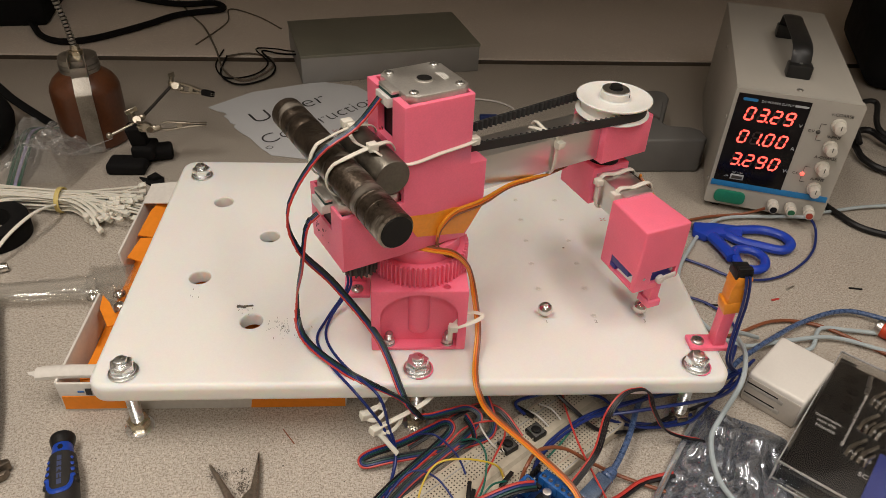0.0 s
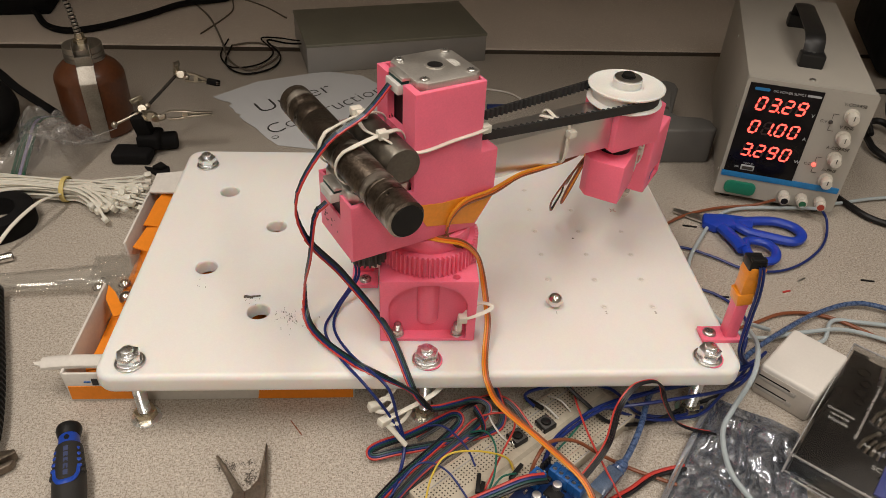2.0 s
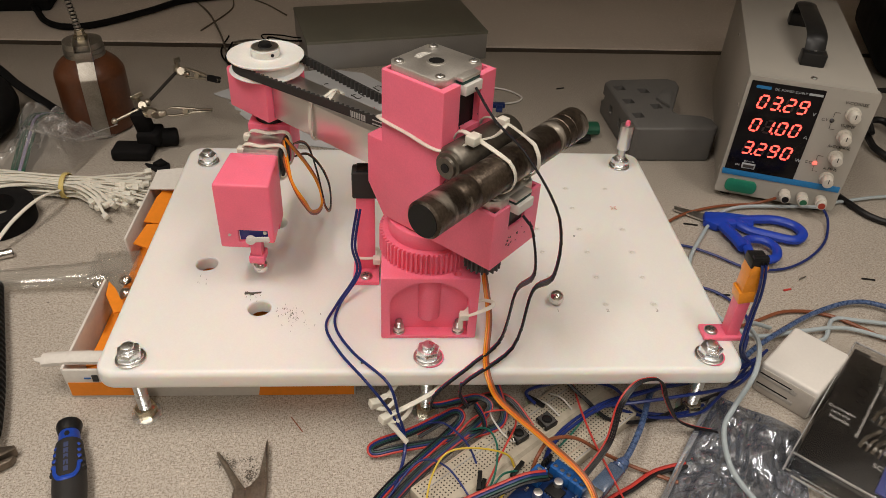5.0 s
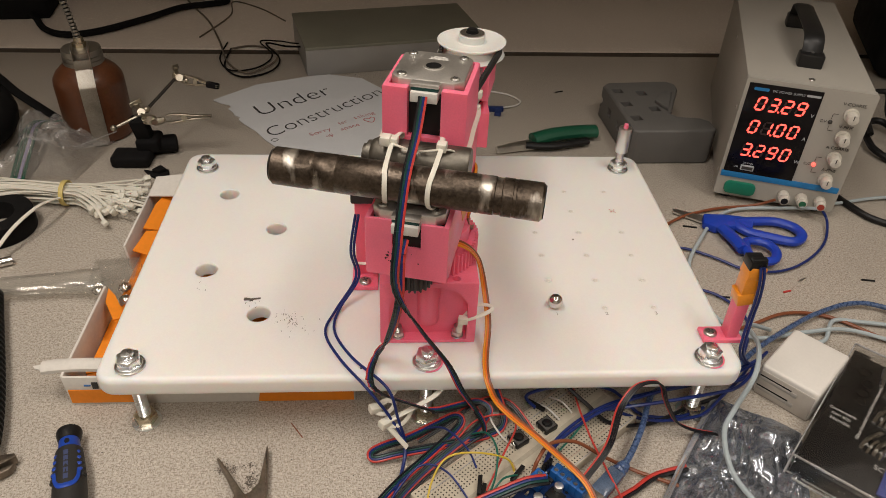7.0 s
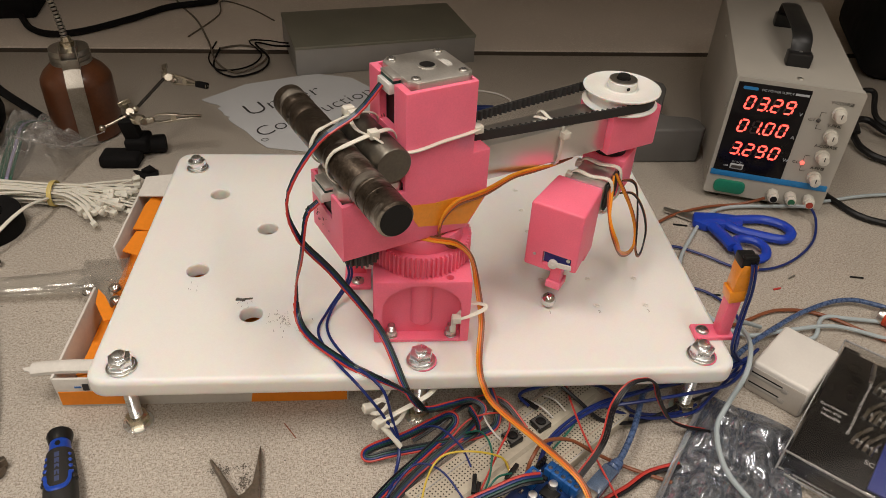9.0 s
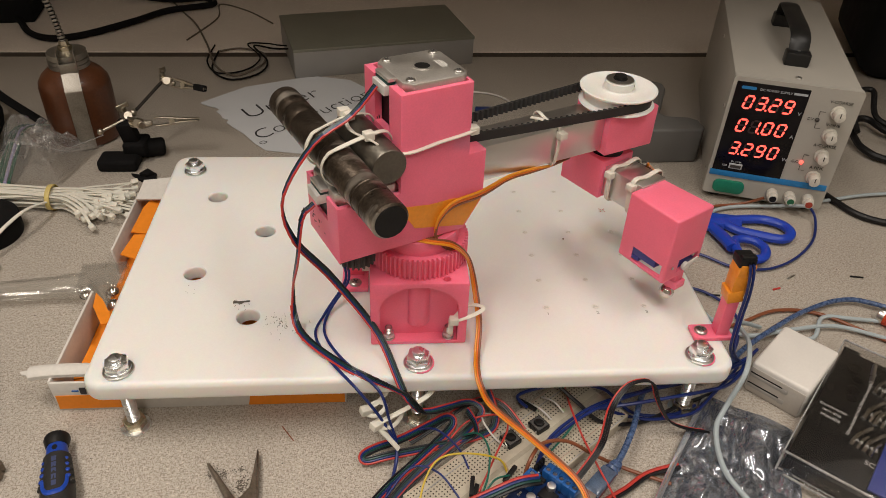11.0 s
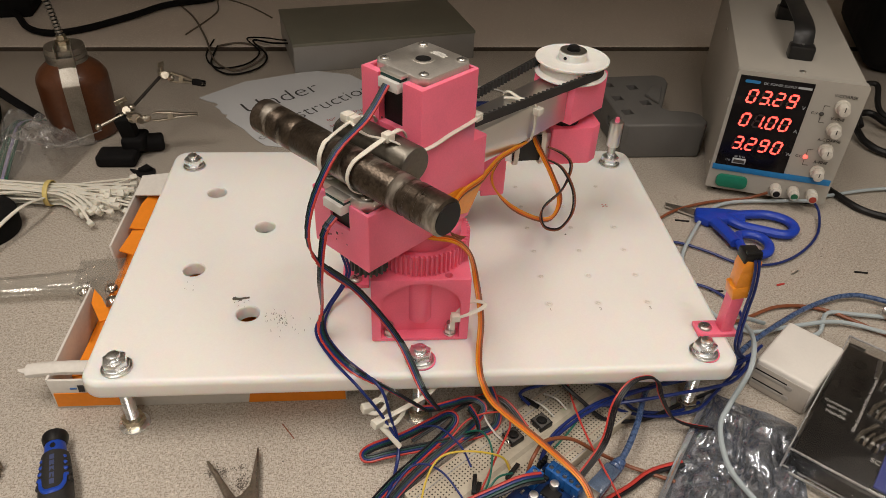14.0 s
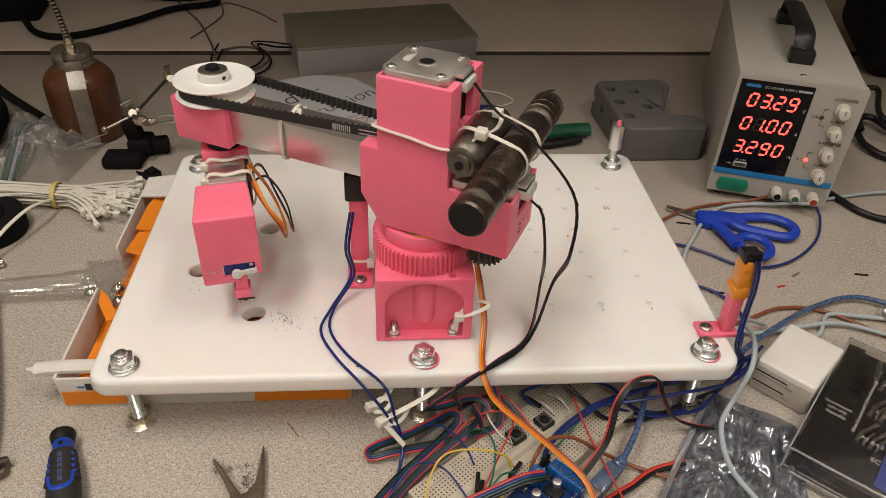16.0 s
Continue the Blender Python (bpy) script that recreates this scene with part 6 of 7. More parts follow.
cable("brown lead by the scissors", [(0.369, 0.262, 0.016), (0.352, 0.270, 0.004), (0.310, 0.265, 0.003), (0.270, 0.250, 0.003), (0.235, 0.225, 0.003)], 0.0015, BROWN_W)
cable("translucent blue usb cable", [(0.240, 0.030, 0.010), (0.259, 0.048, 0.012), (0.306, 0.080, 0.009), (0.340, 0.100, 0.006), (0.376, 0.112, 0.006), (0.404, 0.106, 0.006), (0.46, 0.07, 0.006)], 0.0022, USB_BLUE, "usb_cable")
cable("translucent blue usb cable", [(0.124, -0.0605, 0.0125), (0.1337, -0.0505, 0.015), (0.147, -0.030, 0.018), (0.161, -0.002, 0.015), (0.171, 0.011, 0.010), (0.189, 0.016, 0.009), (0.215, 0.022, 0.009), (0.240, 0.030, 0.010)], 0.0022, USB_BLUE, "usb_cable")
plug = thing("usb_plug", "translucent blue usb plug at the circuit board", "usb plug", pose(0.1215, -0.0628, 0.0125, 0, 0, 43) @ Matrix.Diagonal((0.9, 0.9, 0.9, 1)))
CLEAR_BLUE = pbr("clear_blue_shell", (0.075, 0.110, 0.175), 0.16, vary=0.45, coarse=160, fine=900, coat=0.6)
part("shell", block(-0.024, 0.003, -0.0062, 0.0062, -0.0046, 0.0046, 0.0018, 2), CLEAR_BLUE, plug)
part("strain_relief", xf(lathe([(0.0046, 0.003), (0.0056, 0.005), (0.0044, 0.007), (0.0050, 0.009), (0.0036, 0.014)], 20), pose(0, 0, 0, 0, 90, 0)), USB_BLUE, plug)
part("tongue", block(-0.036, -0.023, -0.0052, 0.0052, -0.004, 0.004, 0.0005), STEEL, plug)
ribbon("black and red flat cable arching over the bench", [(0.205, -0.026, 0.006), (0.1881, -0.0235, 0.008), (0.1764, -0.0212, 0.013), (0.1690, -0.0200, 0.024), (0.1630, -0.0190, 0.036), (0.1593, -0.0172, 0.046), (0.1525, -0.0170, 0.0505), (0.1398, -0.0200, 0.049), (0.1267, -0.0328, 0.042), (0.1164, -0.0528, 0.030), (0.0991, -0.0696, 0.020), (0.092, -0.0755, 0.018)], (BLACK_W, BLACK_W, BLACK_W, RED_W), 0.0007, up=(0.3, 0.5, 1))
for dz in (0.0, 0.0032):
    cable("dark blue lead under the board's front edge", [(0.262, 0.036, 0.024), (0.245, 0.024, 0.022 + dz), (0.214, 0.014, 0.018 + dz), (0.162, 0.000 - dz, 0.021 + dz), (0.122, -0.013 - dz, 0.021), (0.089, -0.034 - dz, 0.016), (0.074, -0.059, 0.015)], 0.0012, BLUE_W)
cable("dark blue lead passing before the corner bolt", [(0.2553, 0.0342, 0.0160), (0.2412, 0.0162, 0.0180), (0.2244, 0.0019, 0.0220), (0.2056, -0.0060, 0.0260), (0.1825, -0.0118, 0.0280), (0.1579, -0.0144, 0.0260), (0.1366, -0.0142, 0.0220), (0.1187, -0.0149, 0.0200)], 0.0013, BLUE_W)
cable("dark blue lead curling round the corner bolt", [(0.2508, 0.0342, 0.0100), (0.2386, 0.0216, 0.0100), (0.2198, 0.0062, 0.0090), (0.2025, -0.0076, 0.0070), (0.1879, -0.0115, 0.0060), (0.1666, -0.0133, 0.0060), (0.1483, -0.0108, 0.0080), (0.1332, -0.0092, 0.0140)], 0.0012, BLUE_W)
cable("dark blue lead looping out from the board", [(0.205, 0.000, 0.004), (0.184, -0.008, 0.004), (0.156, -0.006, 0.005), (0.134, 0.004, 0.020), (0.103, 0.000, 0.030), (0.080, -0.003, 0.029), (0.071, -0.001, 0.020), (0.078, -0.004, 0.012)], 0.0012, BLUE_W)
cable("dark blue lead looping out from the board", [(0.100, -0.001, 0.029), (0.112, -0.010, 0.022), (0.130, -0.018, 0.010), (0.160, -0.014, 0.004), (0.190, -0.002, 0.005), (0.225, 0.012, 0.004)], 0.0015, BLACK_W)
cable("red lead over the breadboard", [(0.110, 0.018, 0.010), (0.106, -0.011, 0.022), (0.109, -0.041, 0.022), (0.117, -0.069, 0.017), (0.127, -0.090, 0.006)], 0.0007, RED_W)
cable("brown lead over the breadboard", [(0.066, -0.064, 0.014), (0.070, -0.058, 0.024), (0.080, -0.047, 0.026), (0.098, -0.043, 0.022), (0.118, -0.046, 0.010), (0.138, -0.053, 0.004), (0.165, -0.066, 0.004)], 0.0013, BROWN_W)
ribbon("red and black twin lead", [(0.100, -0.094, 0.006), (0.115, -0.080, 0.005), (0.134, -0.069, 0.004), (0.152, -0.058, 0.004), (0.175, -0.052, 0.004)], (RED_W, BLACK_W), 0.0014)
cable("dark power cord behind the power supply", [(0.475, 0.400, 0.004), (0.452, 0.310, 0.004), (0.458, 0.268, 0.004), (0.478, 0.238, 0.004), (0.54, 0.215, 0.004)], 0.0034, BLACK)
cable("dark power cord beside the power supply", [(0.545, 0.400, 0.02), (0.560, 0.455, 0.040), (0.590, 0.462, 0.045), (0.575, 0.410, 0.030), (0.64, 0.37, 0.02)], 0.0034, BLACK)
cable("black power cord coiled behind the power supply", [(0.548, 0.425, 0.008), (0.566, 0.446, 0.010), (0.588, 0.450, 0.012), (0.606, 0.418, 0.008), (0.66, 0.40, 0.006)], 0.0042, BLACK)
cable("black power cord coiled behind the power supply", [(0.552, 0.440, 0.016), (0.548, 0.405, 0.010), (0.546, 0.382, 0.008), (0.562, 0.358, 0.006), (0.62, 0.335, 0.006)], 0.0042, BLACK)
ribbon("orange, yellow and brown servo cable running over the board's edge", [(-0.006, 0.0330, 0.1356), (0.008, 0.0285, 0.1354), (0.021, 0.0290, 0.1325), (0.0300, 0.0345, 0.122), (0.0360, 0.0400, 0.108), (0.0400, 0.040, 0.090), (0.0425, 0.022, 0.072), (0.0400, 0.004, 0.0605), (0.0385, -0.010, 0.0585), (0.0400, -0.0215, 0.054), (0.0480, -0.030, 0.043), (0.074, -0.052, 0.033), (0.096, -0.077, 0.027), (0.102, -0.096, 0.020)], (BROWN_W, ORANGE_W, AMBER_W), 0.00082, up=(0.25, -0.4, 0.6))
for k, o in ((0, 0.0), (1, 0.0022)):
    cable("dark blue switch lead hanging over the board's edge", [(-0.049 + o, 0.078, 0.122), (-0.053 + o, 0.072, 0.095), (-0.050 + o, 0.070, 0.072), (-0.064 + o, 0.050, 0.058), (-0.070 + 3 * o, 0.028, 0.0570), (-0.059 + 4 * o, 0.003, 0.0568), (-0.040 + 6 * o, -0.022, 0.054), (-0.024 + 2 * o, -0.028, 0.030), (-0.015, -0.037 + o, 0.012), (-0.019, -0.058, 0.006), (-0.030, -0.09, 0.005)], 0.0010, BLUE_W)
for k, o in ((0, 0.0), (1, 0.0025)):
    cable("dark blue switch lead from the taped post", [(0.2178 + o, 0.0145, 0.1235), (0.2192 + o, 0.0125, 0.114), (0.2215 + o, 0.0130, 0.098), (0.2222 + o, 0.0135, 0.082), (0.2212 + o, 0.0105, 0.064), (0.2232 + o, 0.0105, 0.050), (0.236 + o, 0.020, 0.030), (0.250 + o, 0.030, 0.016), (0.246, 0.022 + o, 0.012), (0.222, 0.010, 0.018)], 0.0010, BLUE_W)

# static folded run of the motor ribbons on the bench
ribbon("red, blue, green and black motor ribbon folded on the bench", [(0.047, -0.002, 0.034), (0.0515, -0.010, 0.024), (0.0535, -0.018, 0.016), (0.046, -0.0255, 0.012), (0.015, -0.0330, 0.010), (-0.020, -0.0385, 0.008), (-0.0350, -0.0405, 0.006), (-0.0375, -0.0375, 0.008), (-0.0300, -0.0345, 0.011), (-0.012, -0.0290, 0.013), (0.008, -0.0200, 0.016), (0.0195, -0.0155, 0.018), (0.0240, -0.0180, 0.016), (0.0190, -0.0250, 0.013), (0.000, -0.0420, 0.009), (-0.020, -0.0600, 0.006), (-0.036, -0.080, 0.005), (-0.045, -0.10, 0.005)], FOUR)
ribbon("red, blue, green and black motor ribbon folded on the bench", [(0.032, -0.024, 0.034), (0.0375, -0.0265, 0.024), (0.0385, -0.0295, 0.015), (0.0300, -0.0330, 0.011), (0.012, -0.0460, 0.009), (-0.008, -0.0640, 0.007), (-0.028, -0.088, 0.005), (-0.04, -0.11, 0.005)], FOUR)
ribbon("red, blue, green and black motor ribbon folded on the bench", [(0.002, -0.024, 0.034), (0.010, -0.0200, 0.030), (0.022, -0.0130, 0.026), (0.036, -0.0080, 0.024), (0.0440, -0.0130, 0.020), (0.034, -0.0240, 0.014), (0.014, -0.0400, 0.011), (-0.006, -0.0570, 0.008), (-0.024, -0.078, 0.006), (-0.04, -0.10, 0.005)], FOUR)
ribbon("dark red and black flat cable under the board's edge", [(-0.006, -0.030, 0.010), (0.012, -0.020, 0.014), (0.030, -0.008, 0.018), (0.046, -0.002, 0.020), (0.060, -0.008, 0.020), (0.072, -0.026, 0.014)], (RED_W, BLACK_W, BLACK_W))
ribbon("red, blue, green and black motor ribbon running to the driver board", [(-0.010, -0.098, 0.010), (0.016, -0.088, 0.014), (0.042, -0.080, 0.020), (0.060, -0.075, 0.024), (0.074, -0.0715, 0.022)], FOUR, 0.0011)
for pts, m, lab in (([(-0.004, -0.090, 0.010), (0.001, -0.070, 0.020), (0.011, -0.058, 0.028), (0.029, -0.056, 0.030), (0.050, -0.055, 0.022), (0.056, -0.058, 0.012)], YELLOW_W, "yellow"),
                    ([(-0.028, -0.078, 0.006), (-0.007, -0.057, 0.018), (0.011, -0.061, 0.018), (0.025, -0.078, 0.010)], BLUE_W, "blue"),
                    ([(0.028, -0.026, 0.010), (0.039, -0.034, 0.022), (0.044, -0.050, 0.026), (0.042, -0.066, 0.020), (0.036, -0.078, 0.011)], GREEN_W, "green"),
                    ([(-0.005, -0.018, 0.006), (0.010, -0.034, 0.028), (0.024, -0.050, 0.028), (0.030, -0.062, 0.022)], BLUE_W, "dark blue"),
                    ([(0.058, -0.010, 0.010), (0.046, -0.012, 0.016), (0.044, -0.022, 0.020), (0.050, -0.033, 0.017), (0.057, -0.037, 0.012)], WHITE_W, "white"),
                    ([(0.081, 0.002, 0.010), (0.086, -0.010, 0.017), (0.094, -0.014, 0.010)], WHITE_W, "white"),
                    ([(0.091, 0.007, 0.010), (0.097, -0.004, 0.017), (0.104, -0.008, 0.010)], WHITE_W, "white"),
                    ([(0.016, -0.036, 0.010), (0.033, -0.022, 0.020), (0.054, -0.022, 0.026), (0.059, -0.032, 0.025), (0.049, -0.050, 0.020), (0.036, -0.072, 0.012)], RED_W, "red"),
                    ([(0.036, -0.078, 0.011), (0.046, -0.068, 0.018), (0.057, -0.062, 0.014)], GREEN_W, "green"),
                    ([(0.040, -0.085, 0.011), (0.050, -0.078, 0.020), (0.058, -0.073, 0.014)], YELLOW_W, "yellow"),
                    ([(0.085, -0.045, 0.011), (0.100, -0.032, 0.016), (0.112, -0.018, 0.018), (0.118, -0.006, 0.010)], GREEN_W, "green"),
                    ([(-0.030, -0.086, 0.006), (-0.010, -0.079, 0.009), (0.014, -0.081, 0.012), (0.032, -0.079, 0.013)], BLACK_W, "black")):
    cable(f"{lab} jumper wire plugged into the breadboard", pts, 0.00068, TEAL_W if m is GREEN_W else m, "jumper_wire")
for x, y, z, rz in ((0.0318, -0.069, 0.014, 80), (0.0575, -0.060, 0.013, 50), (0.0330, -0.074, 0.013, 70), (0.079, -0.002, 0.012, -40)):
    s = thing("jumper_sleeve", "black sleeve at a jumper wire's end", "jumper", pose(x, y, z, 0, 0, rz), block(-0.007, 0.007, -0.0014, 0.0014, -0.0014, 0.0014, 0.0003), BLACK)
for loop, tail, head, turn in (([(-0.036, -0.019, 0.029), (-0.029, -0.015, 0.034), (-0.022, -0.016, 0.032), (-0.028, -0.021, 0.028)], [(-0.034, -0.0175, 0.031), (-0.026, -0.0135, 0.034), (-0.019, -0.0060, 0.040)], (-0.0350, -0.0182, 0.030), 25),
                               ([(-0.030, -0.030, 0.027), (-0.020, -0.026, 0.032), (-0.011, -0.022, 0.031), (-0.018, -0.029, 0.026)], [(-0.028, -0.0290, 0.029), (-0.012, -0.0235, 0.034), (0.004, -0.0150, 0.037), (0.011, -0.0072, 0.038)], (-0.0282, -0.0294, 0.028), 40)):
    z = thing("cable_tie", "white nylon tie gathering the leads at the board's edge", "cable tie")
    part("strap", sweep(loop, 0.0016, 6, 6, closed=True, flat=0.4), NYLON, z)
    part("tail", sweep(tail, 0.0021, 6, 6, flat=0.35), NYLON, z)
    part("head", xf(block(-0.0042, 0.0042, -0.0030, 0.0030, -0.0026, 0.0026, 0.0008), pose(*head, 0, 12, turn)), NYLON, z)
z = thing("cable_tie", "white nylon tie tail by the leads", "cable tie")
part("strap", sweep([(-0.0275, -0.0300, 0.027), (-0.0215, -0.0330, 0.021), (-0.0137, -0.0376, 0.013)], 0.0021, 6, 5, flat=0.4), NYLON, z)

# ---- breadboard and circuit board ----
bread = thing("breadboard", "cream solderless breadboard full of jumper wires", "breadboard", pose(0.050, -0.056, 0, 0, 0, 38))
cream = pbr("cream_plastic", (0.50, 0.45, 0.355), 0.5, vary=0.10)
part("body", block(-0.058, 0.107, -0.027, 0.0275, 0, 0.0092, 0.0008), cream, bread)
part("channel", block(-0.056, 0.105, -0.0016, 0.0016, 0.0092, 0.00935, 0), pbr("channel_shade", (0.40, 0.36, 0.28), 0.6), bread)
hole = pbr("hole_dark", (0.07, 0.055, 0.042), 0.8)
bms = bmesh.new()
for i in range(62):
    for j in list(range(-8, -2)) + list(range(3, 9)) + [-10, -9, 9, 10]:
        if abs(j) >= 9 and i % 6 == 5:
            continue
        x, y, s = -0.0555 + i * 0.00262, j * 0.00238 + (0.0008 if j > 0 else -0.0008), 0.0005
        bms.faces.new([bms.verts.new((x + a * s, y + b * s, 0.0093)) for a, b in ((-1, -1), (1, -1), (1, 1), (-1, 1))])
tagged(part("contact_hole", bms, hole, bread, "rows of square contact holes"), kind="stuff")
faded_red, faded_blue = pbr("faded_red_print", (0.46, 0.34, 0.27), 0.5, vary=0.2), pbr("faded_blue_print", (0.34, 0.34, 0.34), 0.5, vary=0.2)
for y, m in ((0.0262, faded_red), (0.0200, faded_blue), (-0.0258, faded_blue), (-0.0200, faded_red)):
    part("rail_line", block(-0.054, 0.103, y - 0.0003, y + 0.0003, 0.0092, 0.0094, 0), m, bread)
button_grey = pbr("button_grey", (0.10, 0.095, 0.09), 0.4, 0.3, vary=0.2)
for x, y in ((0.0622, -0.0312), (0.0838, -0.0197)):
    b = thing("push_button", "black square push button on the breadboard", "button", pose(x, y, 0.0092, 0, 0, 33))
    part("case", block(-0.0055, 0.0055, -0.0055, 0.0055, 0, 0.0042, 0.0005), BLACK, b)
    part("cap", cyl(0.0029, 0.0040, 0.0054, 24, bev=0.0004), BLACK, b)
    part("frame", carve(block(-0.0047, 0.0047, -0.0047, 0.0047, 0.0041, 0.0046, 0.0002), cyl(0.0038, 0, 0.01, 24)), button_grey, b, "grey top plate")
    for sx in (-1, 1):
        for sy in (-1, 1):
            part("leg", block(sx * 0.0059 - 0.0004, sx * 0.0059 + 0.0004, sy * 0.0035 - 0.0004, sy * 0.0035 + 0.0004, 0, 0.003, 0), STEEL, b)
for x, y in ((0.0225, 0.013), (0.0060, -0.0030)):
    r = thing("resistor", "small banded resistor on the breadboard", "resistor", pose(0.049, -0.056, 0, 0, 0, 41) @ pose(x, y, 0.0125, 0, 0, 60))
    part("body", xf(cyl(0.0012, -0.003, 0.003, 12, bev=0.0004), pose(0, 0, 0, 0, 90, 0)), pbr("resistor_tan", (0.45, 0.30, 0.16), 0.5), r)
    part("lead", sweep([(-0.006, 0, -0.003), (-0.005, 0, 0), (0.005, 0, 0), (0.006, 0, -0.003)], 0.0003, 5, 4), STEEL, r)

pcbm = pbr("blue_solder_mask", (0.010, 0.032, 0.115), 0.3, vary=0.35, coarse=220, fine=900)
tblue = pbr("terminal_blue", (0.012, 0.10, 0.34), 0.4)
white = pbr("silk_white", (0.65, 0.65, 0.62), 0.6)
SEAT = pose(0.0793, -0.0522, 0, 0, 0, -47)
pcb = thing("driver_board", "blue motor driver circuit board with screw terminals", "circuit board", SEAT @ pose(0, 0, 0.012))
part("board", block(0.0, 0.066, -0.054, 0.0, 0.0, 0.0016, 0.0002), pcbm, pcb)


def terminals(x, y, n, rz):
    block_m = pose(x, y, 0, 0, 0, rz)
    for k in range(n):
        t = part("terminal_block", carve(block(-0.00248, 0.00248, -0.0042, 0.0042, 0.0016, 0.0105, 0.0004), cyl(0.0017, 0.0088, 0.02, 16, at=(0, 0.0008)), block(-0.0015, 0.0015, -0.006, -0.0034, 0.003, 0.0065, 0)), tblue, pcb, "blue screw terminal", block_m @ pose(0.005 * (k - (n - 1) / 2), 0, 0))
        part("terminal_screw", cyl(0.0016, 0.0070, 0.0094, 14, at=(0, 0.0008)), STEEL, t)


terminals(0.0050, -0.0190, 2, 90)
terminals(0.0200, -0.0062, 5, 180)
for x, y, sx, sy in ((0.0085, -0.0085, 0.0030, 0.0042), (0.0190, -0.0185, 0.0055, 0.0042), (0.0340, -0.0200, 0.0052, 0.0042), (0.0300, -0.036, 0.006, 0.005)):
    part("chip", block(x - sx, x + sx, y - sy, y + sy, 0.0016, 0.0040, 0.0003), BLACK, pcb, "black chip")
    for k in range(5):
        for s in (-1, 1):
            part("chip_leg", block(x - sx * 0.8 + k * sx * 0.4 - 0.0003, x - sx * 0.8 + k * sx * 0.4 + 0.0003, y + s * sy - 0.0006, y + s * sy + 0.0006, 0.0016, 0.0024, 0), STEEL, pcb)
part("capacitor", cyl(0.0030, 0.0016, 0.0075, 22, at=(0.0175, -0.0135), bev=0.0005), ALU, pcb)
part("capacitor", cyl(0.0030, 0.0016, 0.0075, 22, at=(0.0130, -0.0290), bev=0.0005), ALU, pcb)
part("header", join(*[block(0.0008, 0.0030, -0.0020 - 0.0026 * k, -0.0004 - 0.0026 * k, 0.0016, 0.008, 0) for k in range(4)]), BLACK, pcb)
rnd = random.Random(3)
for k in range(30):
    part("silk_bar", block(0, rnd.uniform(0.0014, 0.0040), 0, 0.0006, 0.0016, 0.0018, 0), white, pcb, m=pose(rnd.uniform(0.002, 0.058), rnd.uniform(-0.050, -0.003), 0, 0, 0, rnd.choice((0, 90))))
for k in range(34):
    part("small_part", block(-0.0009, 0.0009, -0.0005, 0.0005, 0.0016, 0.0025, 0), rnd.choice((STEEL, cream, BLACK, STEEL)), pcb, m=pose(rnd.uniform(0.003, 0.060), rnd.uniform(-0.050, -0.003), 0, 0, 0, rnd.choice((0, 90))))
main = thing("controller_board", "controller circuit board under the driver board", "circuit board", SEAT @ pose(0, 0, 0.001))
part("board", block(0.002, 0.068, -0.056, -0.002, 0.002, 0.0036, 0.0002), pcbm, main)
part("header", block(0.006, 0.056, -0.0046, -0.0020, 0.0036, 0.0105, 0.0002), BLACK, main)

# ---- crumbs ----
for x, y, z, l, w, rz, m, lab in ((0.199, 0.550, 0, 0.006, 0.0008, 20, BLACK, "black"), (0.351, 0.151, 0, 0.005, 0.0008, 30, STEEL, "shiny"), (0.330, 0.135, 0, 0.004, 0.0008, 15, RED_W, "red"), (0.414, 0.150, 0, 0.006, 0.0008, -10, BLACK, "black"), (-0.090, -0.011, 0, 0.008, 0.0004, -55, BROWN_W, "brown"), (0.274, 0.236, 0, 0.007, 0.0008, -12, BLACK, "black"), (0.268, 0.128, 0, 0.006, 0.0008, -8, BLACK, "black"), (0.38, 0.33, 0, 0.003, 0.0008, 10, BLACK, "black"), (-0.10, 0.71, 0.001, 0.006, 0.0008, 20, BLACK, "black")):
    thing("crumb", f"tiny {lab} scrap on the bench", "scrap", pose(x, y, z, 0, 0, rz), block(-l, l, -w, w, 0, 1.6 * w, 0.0002), m)
rnd = random.Random(21)
specks = bmesh.new()
for _ in range(420):
    x, y = rnd.uniform(-0.40, 0.42), rnd.uniform(-0.09, 0.62)
    s = rnd.uniform(0.0002, 0.0007)
    if -0.225 < x < 0.225 and -0.02 < y < 0.29:
        continue
    a = rnd.uniform(0, 3.1)
    vs = [specks.verts.new((x + s * math.cos(a + q) * (1.6 if k % 2 else 1), y + s * math.sin(a + q), 0.0004)) for k, q in enumerate((0, 1.5, 3.1, 4.7))]
    specks.faces.new(vs)
thing("grit", "scattered dark grit on the bench", "grit", bm=specks, mat=pbr("grit_dark", (0.07, 0.055, 0.045), 0.8), kind="stuff")


# ---- moving motor ribbons, in short stiff links ----
LINKS = 40


def ribbon_links(label):
    c = thing("motor_ribbon", label, "cable")
    out = []
    for i in range(LINKS):
        q = new("ribbon_link")
        q.parent = c
        q.empty_display_size = 0.002
        for k, m in enumerate(FOUR):
            y = (k - 1.5) * 0.0013
            part("wire", sweep([(-0.0045, y, 0), (0.0045, y, 0)], 0.00075, 6, 1), m, q)
        out.append(q)
    return out


links_top = ribbon_links("red, blue, green and black ribbon hanging from the upper motor")
links_low = ribbon_links("red, blue, green and black ribbon hanging from the lower motor")

